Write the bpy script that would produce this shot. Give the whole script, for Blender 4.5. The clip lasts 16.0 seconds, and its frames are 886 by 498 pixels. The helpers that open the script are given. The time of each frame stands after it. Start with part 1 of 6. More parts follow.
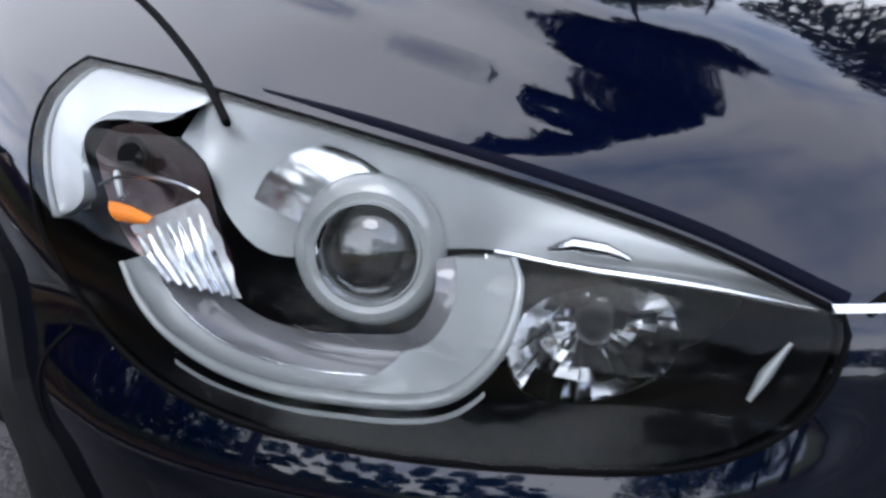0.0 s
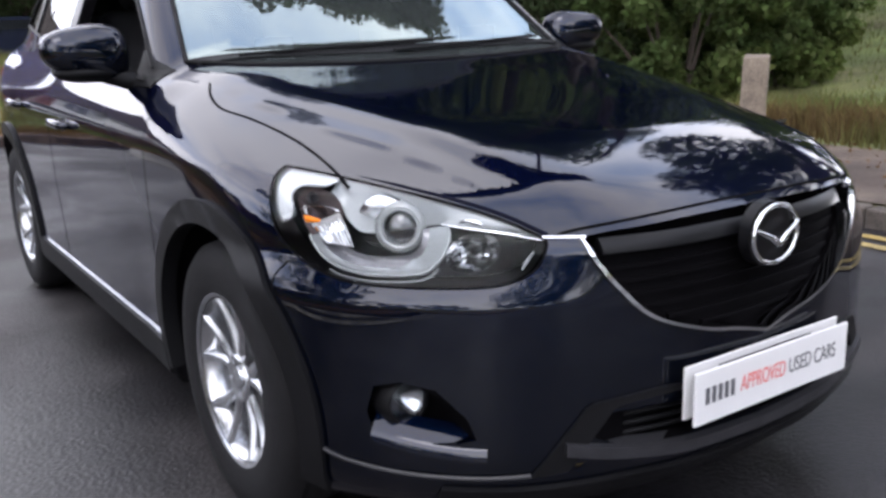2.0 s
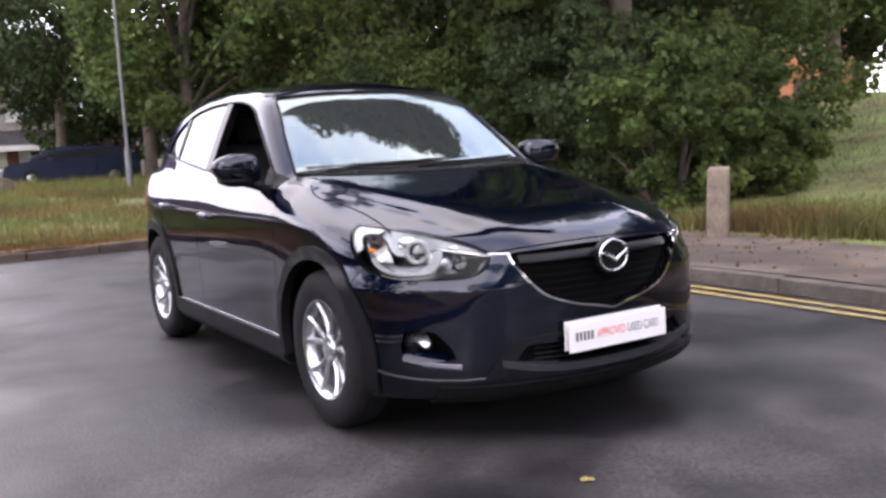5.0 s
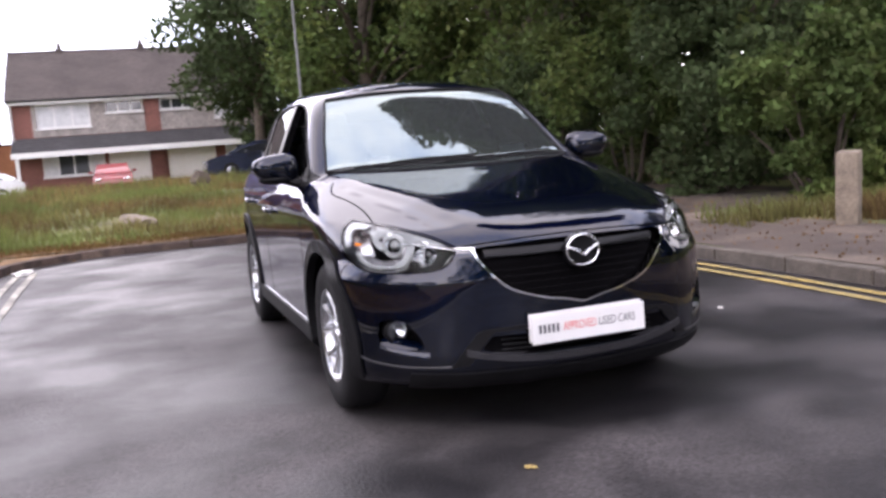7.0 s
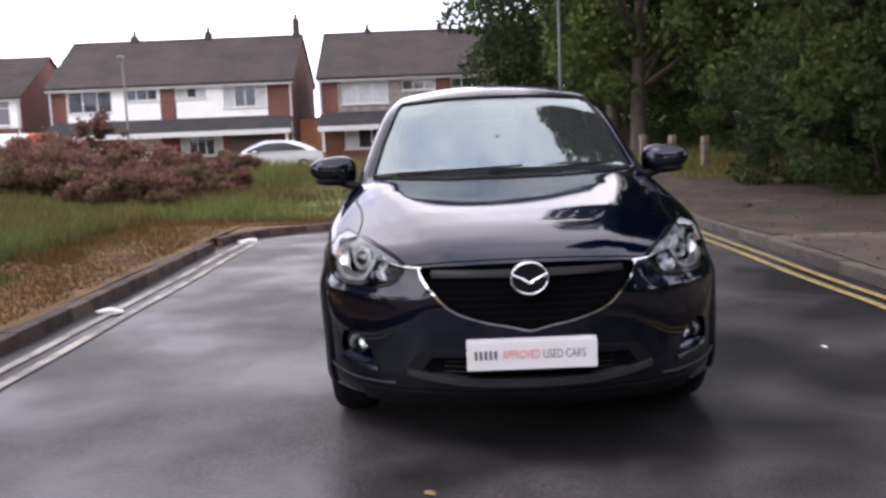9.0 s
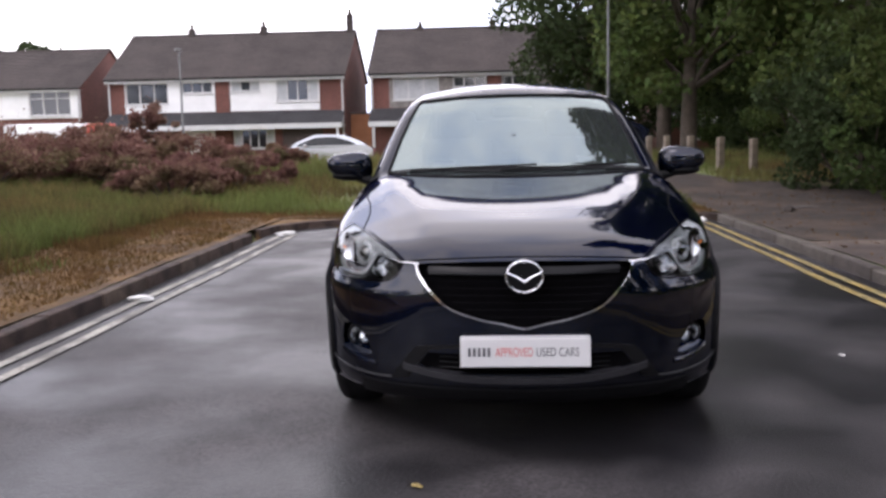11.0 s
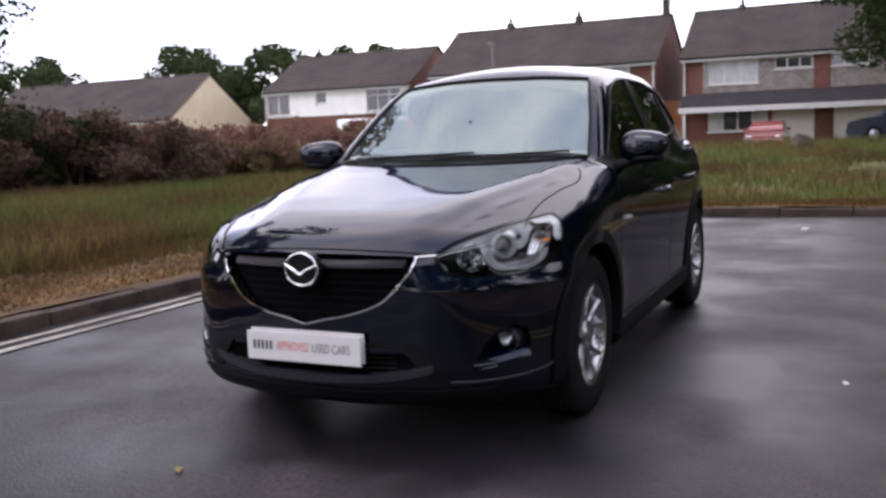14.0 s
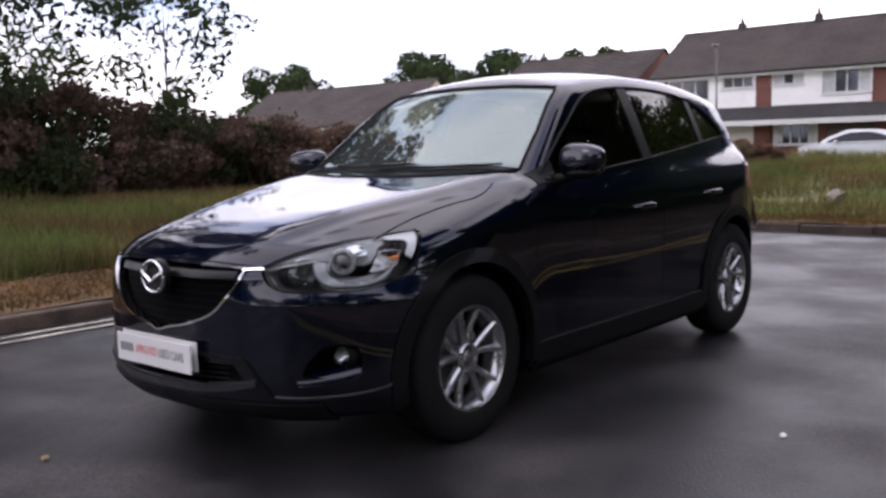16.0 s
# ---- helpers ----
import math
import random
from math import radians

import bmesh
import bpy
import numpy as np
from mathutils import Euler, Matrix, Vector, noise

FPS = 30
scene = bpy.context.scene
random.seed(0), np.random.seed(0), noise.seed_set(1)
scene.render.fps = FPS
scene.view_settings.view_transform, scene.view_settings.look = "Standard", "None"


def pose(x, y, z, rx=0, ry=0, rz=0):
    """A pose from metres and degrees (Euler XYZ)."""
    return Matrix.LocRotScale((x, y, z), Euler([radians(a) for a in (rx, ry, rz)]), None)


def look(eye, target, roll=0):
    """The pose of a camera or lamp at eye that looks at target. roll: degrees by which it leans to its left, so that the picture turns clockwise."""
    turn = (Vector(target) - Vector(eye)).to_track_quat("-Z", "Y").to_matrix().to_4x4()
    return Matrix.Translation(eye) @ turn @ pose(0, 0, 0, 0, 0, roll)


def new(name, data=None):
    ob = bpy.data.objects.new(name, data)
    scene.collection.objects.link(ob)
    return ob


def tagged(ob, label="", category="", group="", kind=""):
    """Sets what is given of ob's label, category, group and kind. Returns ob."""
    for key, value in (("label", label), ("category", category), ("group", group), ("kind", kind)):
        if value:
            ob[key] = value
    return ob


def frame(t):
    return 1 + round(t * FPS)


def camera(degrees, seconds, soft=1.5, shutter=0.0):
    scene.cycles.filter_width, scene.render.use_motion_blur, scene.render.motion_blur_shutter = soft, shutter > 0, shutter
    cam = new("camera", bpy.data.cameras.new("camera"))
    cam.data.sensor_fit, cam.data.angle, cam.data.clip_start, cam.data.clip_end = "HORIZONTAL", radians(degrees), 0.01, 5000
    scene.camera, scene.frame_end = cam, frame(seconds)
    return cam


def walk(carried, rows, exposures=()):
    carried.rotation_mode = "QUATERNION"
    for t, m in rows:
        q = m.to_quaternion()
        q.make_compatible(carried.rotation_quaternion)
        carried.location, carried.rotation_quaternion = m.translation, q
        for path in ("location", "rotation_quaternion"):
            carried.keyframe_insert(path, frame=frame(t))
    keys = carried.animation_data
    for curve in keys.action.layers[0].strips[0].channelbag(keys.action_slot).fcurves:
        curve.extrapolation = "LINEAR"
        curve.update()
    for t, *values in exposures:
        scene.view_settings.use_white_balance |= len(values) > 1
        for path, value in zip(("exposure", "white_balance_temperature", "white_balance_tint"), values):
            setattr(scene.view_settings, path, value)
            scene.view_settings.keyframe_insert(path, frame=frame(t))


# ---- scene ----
cam = camera(52.0, 16.0, soft=2.9, shutter=0.35)
PATH = [
    (0, (-0.95, -0.119, 1.047), (0.014, 1.465, 0.296), -2.7),
    (0.5, (-1.004, -0.204, 1.091), (-0.003, 1.352, 0.332), -2.1),
    (1, (-1.152, -0.4, 1.172), (-0.123, 1.148, 0.434), -3.2),
    (1.5, (-1.394, -0.732, 1.17), (-0.308, 0.847, 0.599), -2.5),
    (2, (-1.629, -1.155, 1.219), (-0.551, 0.458, 0.734), -2.0),
    (2.5, (-1.929, -1.561, 1.229), (-0.85, 0.079, 0.851), -1.5),
    (3, (-2.171, -1.994, 1.237), (-1.111, -0.331, 0.907), -2.2),
    (3.5, (-2.396, -2.372, 1.256), (-1.325, -0.707, 0.972), -2.3),
    (3.7, (-2.512, -2.528, 1.269), (-1.442, -0.859, 1.003), -2.5),
    (6, (-2.482, -2.946, 1.219), (-1.543, -1.192, 1.013), -3.4),
    (6.5, (-2.167, -3.227, 1.255), (-1.383, -1.399, 1.044), -3.9),
    (7, (-1.752, -3.325, 1.242), (-1.108, -1.446, 1.009), -4.4),
    (7.5, (-1.334, -3.438, 1.282), (-0.837, -1.515, 1.048), -4.3),
    (8, (-0.927, -3.59, 1.305), (-0.634, -1.627, 1.061), -3.8),
    (8.5, (-0.618, -3.537, 1.363), (-0.466, -1.56, 1.102), -2.7),
    (9, (-0.335, -3.571, 1.324), (-0.338, -1.586, 1.084), -2.3),
    (11.3, (-0.026, -3.603, 1.318), (-0.158, -1.622, 1.073), -1.6),
    (11.5, (0.066, -3.571, 1.303), (-0.094, -1.593, 1.049), -2.1),
    (12, (0.408, -3.44, 1.309), (0.105, -1.48, 1.049), -2.0),
    (12.5, (0.82, -3.407, 1.292), (0.384, -1.472, 1.038), -2.7),
    (13, (1.207, -3.311, 1.278), (0.64, -1.412, 1.008), -1.7),
    (13.5, (1.566, -3.069, 1.268), (0.863, -1.214, 1.01), -2.1),
    (14, (1.984, -2.916, 1.25), (1.141, -1.119, 1.005), -2.1),
    (14.5, (2.351, -2.709, 1.219), (1.395, -0.966, 1.003), -2.1),
    (15, (2.655, -2.478, 1.231), (1.588, -0.802, 1.0), -2.4),
    (15.5, (2.998, -2.275, 1.236), (1.809, -0.68, 1.033), -1.8),
    (16, (3.225, -1.994, 1.24), (1.941, -0.476, 1.019), -1.5),
]
EXPOSURES = [(0, -0.4, 5950, 14), (1.5, -0.25, 6100, 16), (3.5, 0.18, 6350, 23), (7, 0.12, 6450, 26), (9, -0.45, 6400, 24), (11.5, -0.6, 6400, 22), (14.5, -0.82, 6350, 24), (16, -0.88, 6350, 25)]
walk(cam, [(t, look(eye, target, roll)) for t, eye, target, roll in PATH], EXPOSURES)

# ---- sky and light ----
world = bpy.data.worlds.new("overcast_sky")
scene.world = world
world.use_nodes = True
wn, wl = world.node_tree.nodes, world.node_tree.links
wn.clear()
w_out, w_bg, w_sky = wn.new("ShaderNodeOutputWorld"), wn.new("ShaderNodeBackground"), wn.new("ShaderNodeTexSky")
w_sky.sky_type, w_sky.sun_disc = "NISHITA", False
w_sky.sun_elevation, w_sky.sun_rotation = radians(52), radians(215)
w_co, w_map = wn.new("ShaderNodeTexCoord"), wn.new("ShaderNodeMapping")
w_map.inputs["Scale"].default_value = (1.0, 1.0, 2.2)
w_noise, w_ramp, w_mix = wn.new("ShaderNodeTexNoise"), wn.new("ShaderNodeValToRGB"), wn.new("ShaderNodeMix")
w_noise.inputs["Scale"].default_value, w_noise.inputs["Detail"].default_value, w_noise.inputs["Roughness"].default_value = 2.3, 7.0, 0.55
w_ramp.color_ramp.elements[0].position, w_ramp.color_ramp.elements[0].color = 0.31, (0.42, 0.53, 0.74, 1)
w_ramp.color_ramp.elements[1].position, w_ramp.color_ramp.elements[1].color = 0.54, (1.10, 1.10, 1.09, 1)
# broken overcast: a bright rim along the horizon under a thicker deck
w_sep, w_up, w_mul = wn.new("ShaderNodeSeparateXYZ"), wn.new("ShaderNodeMapRange"), wn.new("ShaderNodeVectorMath")
w_up.inputs["From Min"].default_value, w_up.inputs["From Max"].default_value = 0.25, 0.85
w_up.inputs["To Min"].default_value, w_up.inputs["To Max"].default_value = 2.45, 1.45
w_mul.operation = "SCALE"
w_skys = wn.new("ShaderNodeVectorMath")
w_skys.operation = "SCALE"
w_skys.inputs["Scale"].default_value = 0.10
w_mix.data_type = "RGBA"
w_mix.inputs["Factor"].default_value = 0.88
wl.new(w_co.outputs["Generated"], w_map.inputs["Vector"])
wl.new(w_map.outputs["Vector"], w_noise.inputs["Vector"])
wl.new(w_noise.outputs["Fac"], w_ramp.inputs["Fac"])
wl.new(w_co.outputs["Generated"], w_sep.inputs["Vector"])
wl.new(w_sep.outputs["Z"], w_up.inputs["Value"])
wl.new(w_ramp.outputs["Color"], w_mul.inputs[0])
wl.new(w_up.outputs["Result"], w_mul.inputs["Scale"])
wl.new(w_sky.outputs["Color"], w_skys.inputs[0])
wl.new(w_skys.outputs["Vector"], w_mix.inputs["A"])
wl.new(w_mul.outputs["Vector"], w_mix.inputs["B"])
wl.new(w_mix.outputs["Result"], w_bg.inputs["Color"])
w_bg.inputs["Strength"].default_value = 2.0
wl.new(w_bg.outputs["Background"], w_out.inputs["Surface"])

sun_data = bpy.data.lights.new("sun", "SUN")
sun_data.energy, sun_data.angle, sun_data.color = 1.2, radians(25), (1.0, 0.97, 0.92)
sun = new("sun", sun_data)
sun.matrix_world = look((-20, -25, 45), (0, 0, 0))


# ---- materials ----
def material(name, colour, rough=0.5, metal=0.0, vary=0.0, scale=8.0, fine=0.0, fine_scale=120.0, bump=0.0, coat=0.0, spec=0.5, random_hue=0.0,
             island=0.0, second=None, second_scale=1.5, rough_vary=0.0, transmit=0.0, spec_tint=None):
    """Principled paint with mottling at two scales, a fine bump and, where asked, a drift from piece to piece."""
    m = bpy.data.materials.new(name)
    m.use_nodes = True
    nt = m.node_tree
    b = nt.nodes["Principled BSDF"]
    b.inputs["Roughness"].default_value, b.inputs["Metallic"].default_value = rough, metal
    b.inputs["Specular IOR Level"].default_value = spec
    if spec_tint:
        b.inputs["Specular Tint"].default_value = (*spec_tint, 1)
    if coat:
        b.inputs["Coat Weight"].default_value, b.inputs["Coat Roughness"].default_value, b.inputs["Coat IOR"].default_value = coat, 0.035, 1.54
    co = nt.nodes.new("ShaderNodeTexCoord")
    rgb = nt.nodes.new("ShaderNodeRGB")
    rgb.outputs[0].default_value = (*colour, 1)
    out = rgb.outputs[0]

    def noise_at(size, detail=5.0):
        n = nt.nodes.new("ShaderNodeTexNoise")
        n.inputs["Scale"].default_value, n.inputs["Detail"].default_value = size, detail
        nt.links.new(co.outputs["Object"], n.inputs["Vector"])
        return n

    if second is not None:
        n, mx, rp = noise_at(second_scale), nt.nodes.new("ShaderNodeMix"), nt.nodes.new("ShaderNodeMapRange")
        mx.data_type = "RGBA"
        rp.inputs["From Min"].default_value, rp.inputs["From Max"].default_value = 0.42, 0.62
        nt.links.new(n.outputs["Fac"], rp.inputs["Value"])
        nt.links.new(rp.outputs["Result"], mx.inputs["Factor"])
        nt.links.new(out, mx.inputs["A"])
        mx.inputs["B"].default_value = (*second, 1)
        out = mx.outputs["Result"]
        if rough_vary:
            r2 = nt.nodes.new("ShaderNodeMapRange")
            r2.inputs["From Min"].default_value, r2.inputs["From Max"].default_value = 0.40, 0.62
            r2.inputs["To Min"].default_value, r2.inputs["To Max"].default_value = rough, rough + rough_vary
            nt.links.new(n.outputs["Fac"], r2.inputs["Value"])
            nt.links.new(r2.outputs["Result"], b.inputs["Roughness"])
    for amount, size in ((vary, scale), (fine, fine_scale)):
        if amount:
            n, hs, rp = noise_at(size), nt.nodes.new("ShaderNodeHueSaturation"), nt.nodes.new("ShaderNodeMapRange")
            rp.inputs["From Min"].default_value, rp.inputs["From Max"].default_value = 0.3, 0.7
            rp.inputs["To Min"].default_value, rp.inputs["To Max"].default_value = 1 - amount, 1 + amount
            nt.links.new(n.outputs["Fac"], rp.inputs["Value"])
            nt.links.new(rp.outputs["Result"], hs.inputs["Value"])
            nt.links.new(out, hs.inputs["Color"])
            out = hs.outputs["Color"]
    for amount, socket in ((random_hue, "obj"), (island, "geo")):
        if amount:
            src = nt.nodes.new("ShaderNodeObjectInfo").outputs["Random"] if socket == "obj" else nt.nodes.new("ShaderNodeNewGeometry").outputs["Random Per Island"]
            hs, rp, rh = nt.nodes.new("ShaderNodeHueSaturation"), nt.nodes.new("ShaderNodeMapRange"), nt.nodes.new("ShaderNodeMapRange")
            rp.inputs["To Min"].default_value, rp.inputs["To Max"].default_value = 1 - amount, 1 + amount
            rh.inputs["To Min"].default_value, rh.inputs["To Max"].default_value = 0.5 - 0.06 * amount, 0.5 + 0.03 * amount
            nt.links.new(src, rp.inputs["Value"])
            nt.links.new(src, rh.inputs["Value"])
            nt.links.new(rp.outputs["Result"], hs.inputs["Value"])
            nt.links.new(rh.outputs["Result"], hs.inputs["Hue"])
            nt.links.new(out, hs.inputs["Color"])
            out = hs.outputs["Color"]
    nt.links.new(out, b.inputs["Base Color"])
    if transmit:
        b.inputs["Subsurface Weight"].default_value = 0.0
        tr, ad = nt.nodes.new("ShaderNodeBsdfTranslucent"), nt.nodes.new("ShaderNodeMixShader")
        nt.links.new(out, tr.inputs["Color"])
        ad.inputs["Fac"].default_value = transmit
        nt.links.new(b.outputs[0], ad.inputs[1])
        nt.links.new(tr.outputs[0], ad.inputs[2])
        nt.links.new(ad.outputs[0], nt.nodes["Material Output"].inputs["Surface"])
    if bump:
        n, bp = noise_at(fine_scale, 8.0), nt.nodes.new("ShaderNodeBump")
        bp.inputs["Strength"].default_value, bp.inputs["Distance"].default_value = bump, 0.01
        nt.links.new(n.outputs["Fac"], bp.inputs["Height"])
        nt.links.new(bp.outputs["Normal"], b.inputs["Normal"])
    return m


def glass(name, tint, ior=1.5, rough=0.0, haze=0.0, sheen=(1.0, 1.0, 1.0)):
    """A thin pane: clear or tinted, with the mirror gloss of glass."""
    m = bpy.data.materials.new(name)
    m.use_nodes = True
    nt = m.node_tree
    nt.nodes.clear()
    o, mx, tr, gl, fr = (nt.nodes.new(k) for k in ("ShaderNodeOutputMaterial", "ShaderNodeMixShader", "ShaderNodeBsdfTransparent", "ShaderNodeBsdfGlossy", "ShaderNodeFresnel"))
    tr.inputs["Color"].default_value, gl.inputs["Roughness"].default_value, fr.inputs["IOR"].default_value = (*tint, 1), rough, ior
    gl.inputs["Color"].default_value = (*sheen, 1)
    nt.links.new(fr.outputs[0], mx.inputs[0])
    nt.links.new(tr.outputs[0], mx.inputs[1])
    nt.links.new(gl.outputs[0], mx.inputs[2])
    out = mx.outputs[0]
    # pale diffuse film: milky sky glare on the pane, mixed in as colour
    if haze:
        df, md = nt.nodes.new("ShaderNodeBsdfDiffuse"), nt.nodes.new("ShaderNodeMixShader")
        df.inputs["Color"].default_value, md.inputs["Fac"].default_value = (0.62, 0.70, 0.70, 1), haze
        nt.links.new(out, md.inputs[1])
        nt.links.new(df.outputs[0], md.inputs[2])
        out = md.outputs[0]
    nt.links.new(out, o.inputs[0])
    return m


M = {
    "paint": material("navy_metallic_paint", (0.0010, 0.0036, 0.0135), 0.42, 0.95, fine=0.25, fine_scale=1800, coat=1.0, spec=0.1, spec_tint=(0.12, 0.18, 0.45)),
    "plastic": material("black_plastic", (0.0056, 0.0056, 0.0064), 0.5, spec=0.14, bump=0.15, fine_scale=900, vary=0.15),
    "gloss_black": material("gloss_black", (0.005, 0.005, 0.006), 0.32, spec=0.2),
    "lip_grey": material("grey_plastic_and_highlight", (0.022, 0.022, 0.025), 0.38, spec=0.4, vary=0.15, scale=30, bump=0.1, fine_scale=900),
    # near-black: dark trim, and shade put into the colour of recesses
    "dark": material("recess_shade_and_trim", (0.0022, 0.0020, 0.0025), 0.8, spec=0.04, vary=0.1),
    "seam": material("panel_gap", (0.002, 0.002, 0.0025), 0.85, spec=0.08),
    "rubber": material("tyre_rubber", (0.0085, 0.0083, 0.0092), 0.75, spec=0.2, bump=0.3, fine_scale=400, vary=0.2, scale=14),
    "alloy": material("silver_alloy", (0.50, 0.51, 0.53), 0.24, 0.95, vary=0.06, scale=20, fine=0.05),
    "chrome": material("chrome", (0.80, 0.81, 0.83), 0.07, 1.0, vary=0.02),
    "satin": material("satin_chrome", (0.62, 0.64, 0.67), 0.22, 1.0, vary=0.04),
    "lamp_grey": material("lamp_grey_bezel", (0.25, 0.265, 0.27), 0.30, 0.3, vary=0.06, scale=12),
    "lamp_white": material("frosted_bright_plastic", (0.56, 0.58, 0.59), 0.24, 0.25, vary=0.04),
    "lamp_pale": material("pale_frosted_and_lit_plastic", (0.28, 0.30, 0.305), 0.24, 0.2, vary=0.08, scale=16, coat=0.5),
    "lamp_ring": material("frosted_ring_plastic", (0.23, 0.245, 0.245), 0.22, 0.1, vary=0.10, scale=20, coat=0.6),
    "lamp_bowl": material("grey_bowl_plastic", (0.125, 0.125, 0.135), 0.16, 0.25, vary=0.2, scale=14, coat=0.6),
    "silver": material("silvered_plastic", (0.86, 0.87, 0.88), 0.16, 1.0, vary=0.03),
    "lamp_smoke": material("smoked_chamber_plastic", (0.080, 0.058, 0.058), 0.22, 0.5, vary=0.3, scale=18, spec=0.4),
    "facet": material("bright_facets", (0.82, 0.83, 0.84), 0.16, 0.55, vary=0.25, scale=60),
    "dark_chrome": material("smoked_chrome", (0.50, 0.51, 0.52), 0.10, 1.0, vary=0.3, scale=30),
    "lip_reflection": material("navy_dark_reflection", (0.0011, 0.0016, 0.0075), 0.6, fine=0.25, fine_scale=1800, spec=0.06),
    "lamp_dark": material("lamp_smoked_bezel", (0.006, 0.006, 0.007), 0.35, spec=0.08, vary=0.1),
    "amber": material("amber_bulb", (0.85, 0.24, 0.02), 0.2),
    "cloth": material("charcoal_seat_cloth", (0.022, 0.022, 0.025), 0.85, bump=0.3, fine_scale=700, vary=0.2),
    "dash": material("dashboard_vinyl", (0.02, 0.02, 0.022), 0.6, bump=0.2, fine_scale=800),
    "liner": material("grey_headlining", (0.33, 0.32, 0.30), 0.9, vary=0.06),
    "glass": glass("windscreen_glass", (0.30, 0.38, 0.37), 3.4, haze=0.03, sheen=(0.86, 1.0, 0.99)),
    "dark_glass": glass("privacy_glass", (0.03, 0.033, 0.036), 1.65),
    "side_glass": glass("side_glass", (0.42, 0.47, 0.46), 1.5),
    "lens": glass("lamp_lens", (0.97, 0.98, 0.985), 1.22),
    "ball": glass("projector_glass", (0.75, 0.78, 0.80), 1.9),
    "mirror": material("mirror_glass", (0.85, 0.86, 0.88), 0.02, 1.0),
    "plate": material("white_plate", (0.64, 0.64, 0.64), 0.3, vary=0.03, scale=6),
    "ink": material("dark_ink", (0.085, 0.085, 0.095), 0.5),
    "red_ink": material("red_ink", (0.62, 0.13, 0.12), 0.5),
    "tail_red": material("red_lamp_lens", (0.30, 0.012, 0.014), 0.12, coat=0.6, vary=0.2, scale=40),
    "disc": material("brake_disc_steel", (0.30, 0.29, 0.28), 0.4, 0.9, vary=0.15, scale=30),
}


# ---- building blocks ----
def mesh_of(name, verts, faces, mats, smooth=False, index=None):
    me = bpy.data.meshes.new(name)
    me.from_pydata([tuple(map(float, v)) for v in verts], [], [tuple(map(int, f)) for f in faces])
    for m in mats if isinstance(mats, (list, tuple)) else [mats]:
        me.materials.append(m)
    if smooth:
        me.polygons.foreach_set("use_smooth", [True] * len(me.polygons))
    if index is not None:
        me.polygons.foreach_set("material_index", index)
    me.update()
    return me


def link(name, me, parent=None, label=""):
    ob = new(name, me)
    if parent is not None:
        ob.parent = parent
    return tagged(ob, label)


def part(name, bm, mat, parent=None, label="", smooth=0.0):
    """Links a bmesh as one mesh object under a thing or a part; smooth: the angle in degrees under which edges are rounded."""
    me = bpy.data.meshes.new(name)
    bmesh.ops.recalc_face_normals(bm, faces=bm.faces)
    bm.to_mesh(me)
    bm.free()
    me.materials.append(mat)
    if smooth:
        me.polygons.foreach_set("use_smooth", [True] * len(me.polygons))
        me.set_sharp_from_angle(angle=radians(smooth))
    return link(name, me, parent, label)


def thing(name, label, category, m=None, group="", kind=""):
    ob = new(name)
    ob.empty_display_size = 0.1
    if m is not None:
        ob.matrix_world = m
    return tagged(ob, label, category, group, kind)


def box(lo, hi, bevel=0.0, segments=2, bm=None):
    bm = bm or bmesh.new()
    lo, hi = Vector(lo), Vector(hi)
    got = bmesh.ops.create_cube(bm, size=1.0, matrix=Matrix.Translation((lo + hi) / 2) @ Matrix.Diagonal((*(hi - lo), 1)))
    if bevel:
        edges = list({e for v in got["verts"] for e in v.link_edges})
        bmesh.ops.bevel(bm, geom=edges, offset=bevel, segments=segments, affect="EDGES", profile=0.5)
    return bm


def cylinder(a, b, r1, r2=None, segments=20, bm=None, caps=True):
    bm = bm or bmesh.new()
    a, b = Vector(a), Vector(b)
    m = Matrix.Translation((a + b) / 2) @ (b - a).to_track_quat("Z", "Y").to_matrix().to_4x4()
    bmesh.ops.create_cone(bm, cap_ends=caps, segments=segments, radius1=r1, radius2=r1 if r2 is None else r2, depth=(b - a).length, matrix=m)
    return bm


def tube(points, radius, segments=8, bm=None, closed=False):
    """A round bar along points; radius is a number or one for each point."""
    bm = bm or bmesh.new()
    pts = [Vector(p) for p in points]
    n = len(pts)
    rad = [radius] * n if isinstance(radius, (int, float)) else radius
    rings, side = [], None
    for i, p in enumerate(pts):
        d = (pts[(i + 1) % n] - pts[i - 1]) if closed or 0 < i < n - 1 else (pts[1] - pts[0] if i == 0 else pts[-1] - pts[-2])
        d.normalize()
        if side is None:
            side = d.orthogonal().normalized()
        side = (side - d * side.dot(d)).normalized()
        up = d.cross(side)
        rings.append([bm.verts.new(p + float(rad[i]) * (math.cos(a) * side + math.sin(a) * up)) for a in (2 * math.pi * k / segments for k in range(segments))])
    for i in range(n if closed else n - 1):
        r, s = rings[i], rings[(i + 1) % n]
        for k in range(segments):
            bm.faces.new((r[k], r[(k + 1) % segments], s[(k + 1) % segments], s[k]))
    if not closed:
        bm.faces.new(rings[0][::-1])
        bm.faces.new(rings[-1])
    return bm


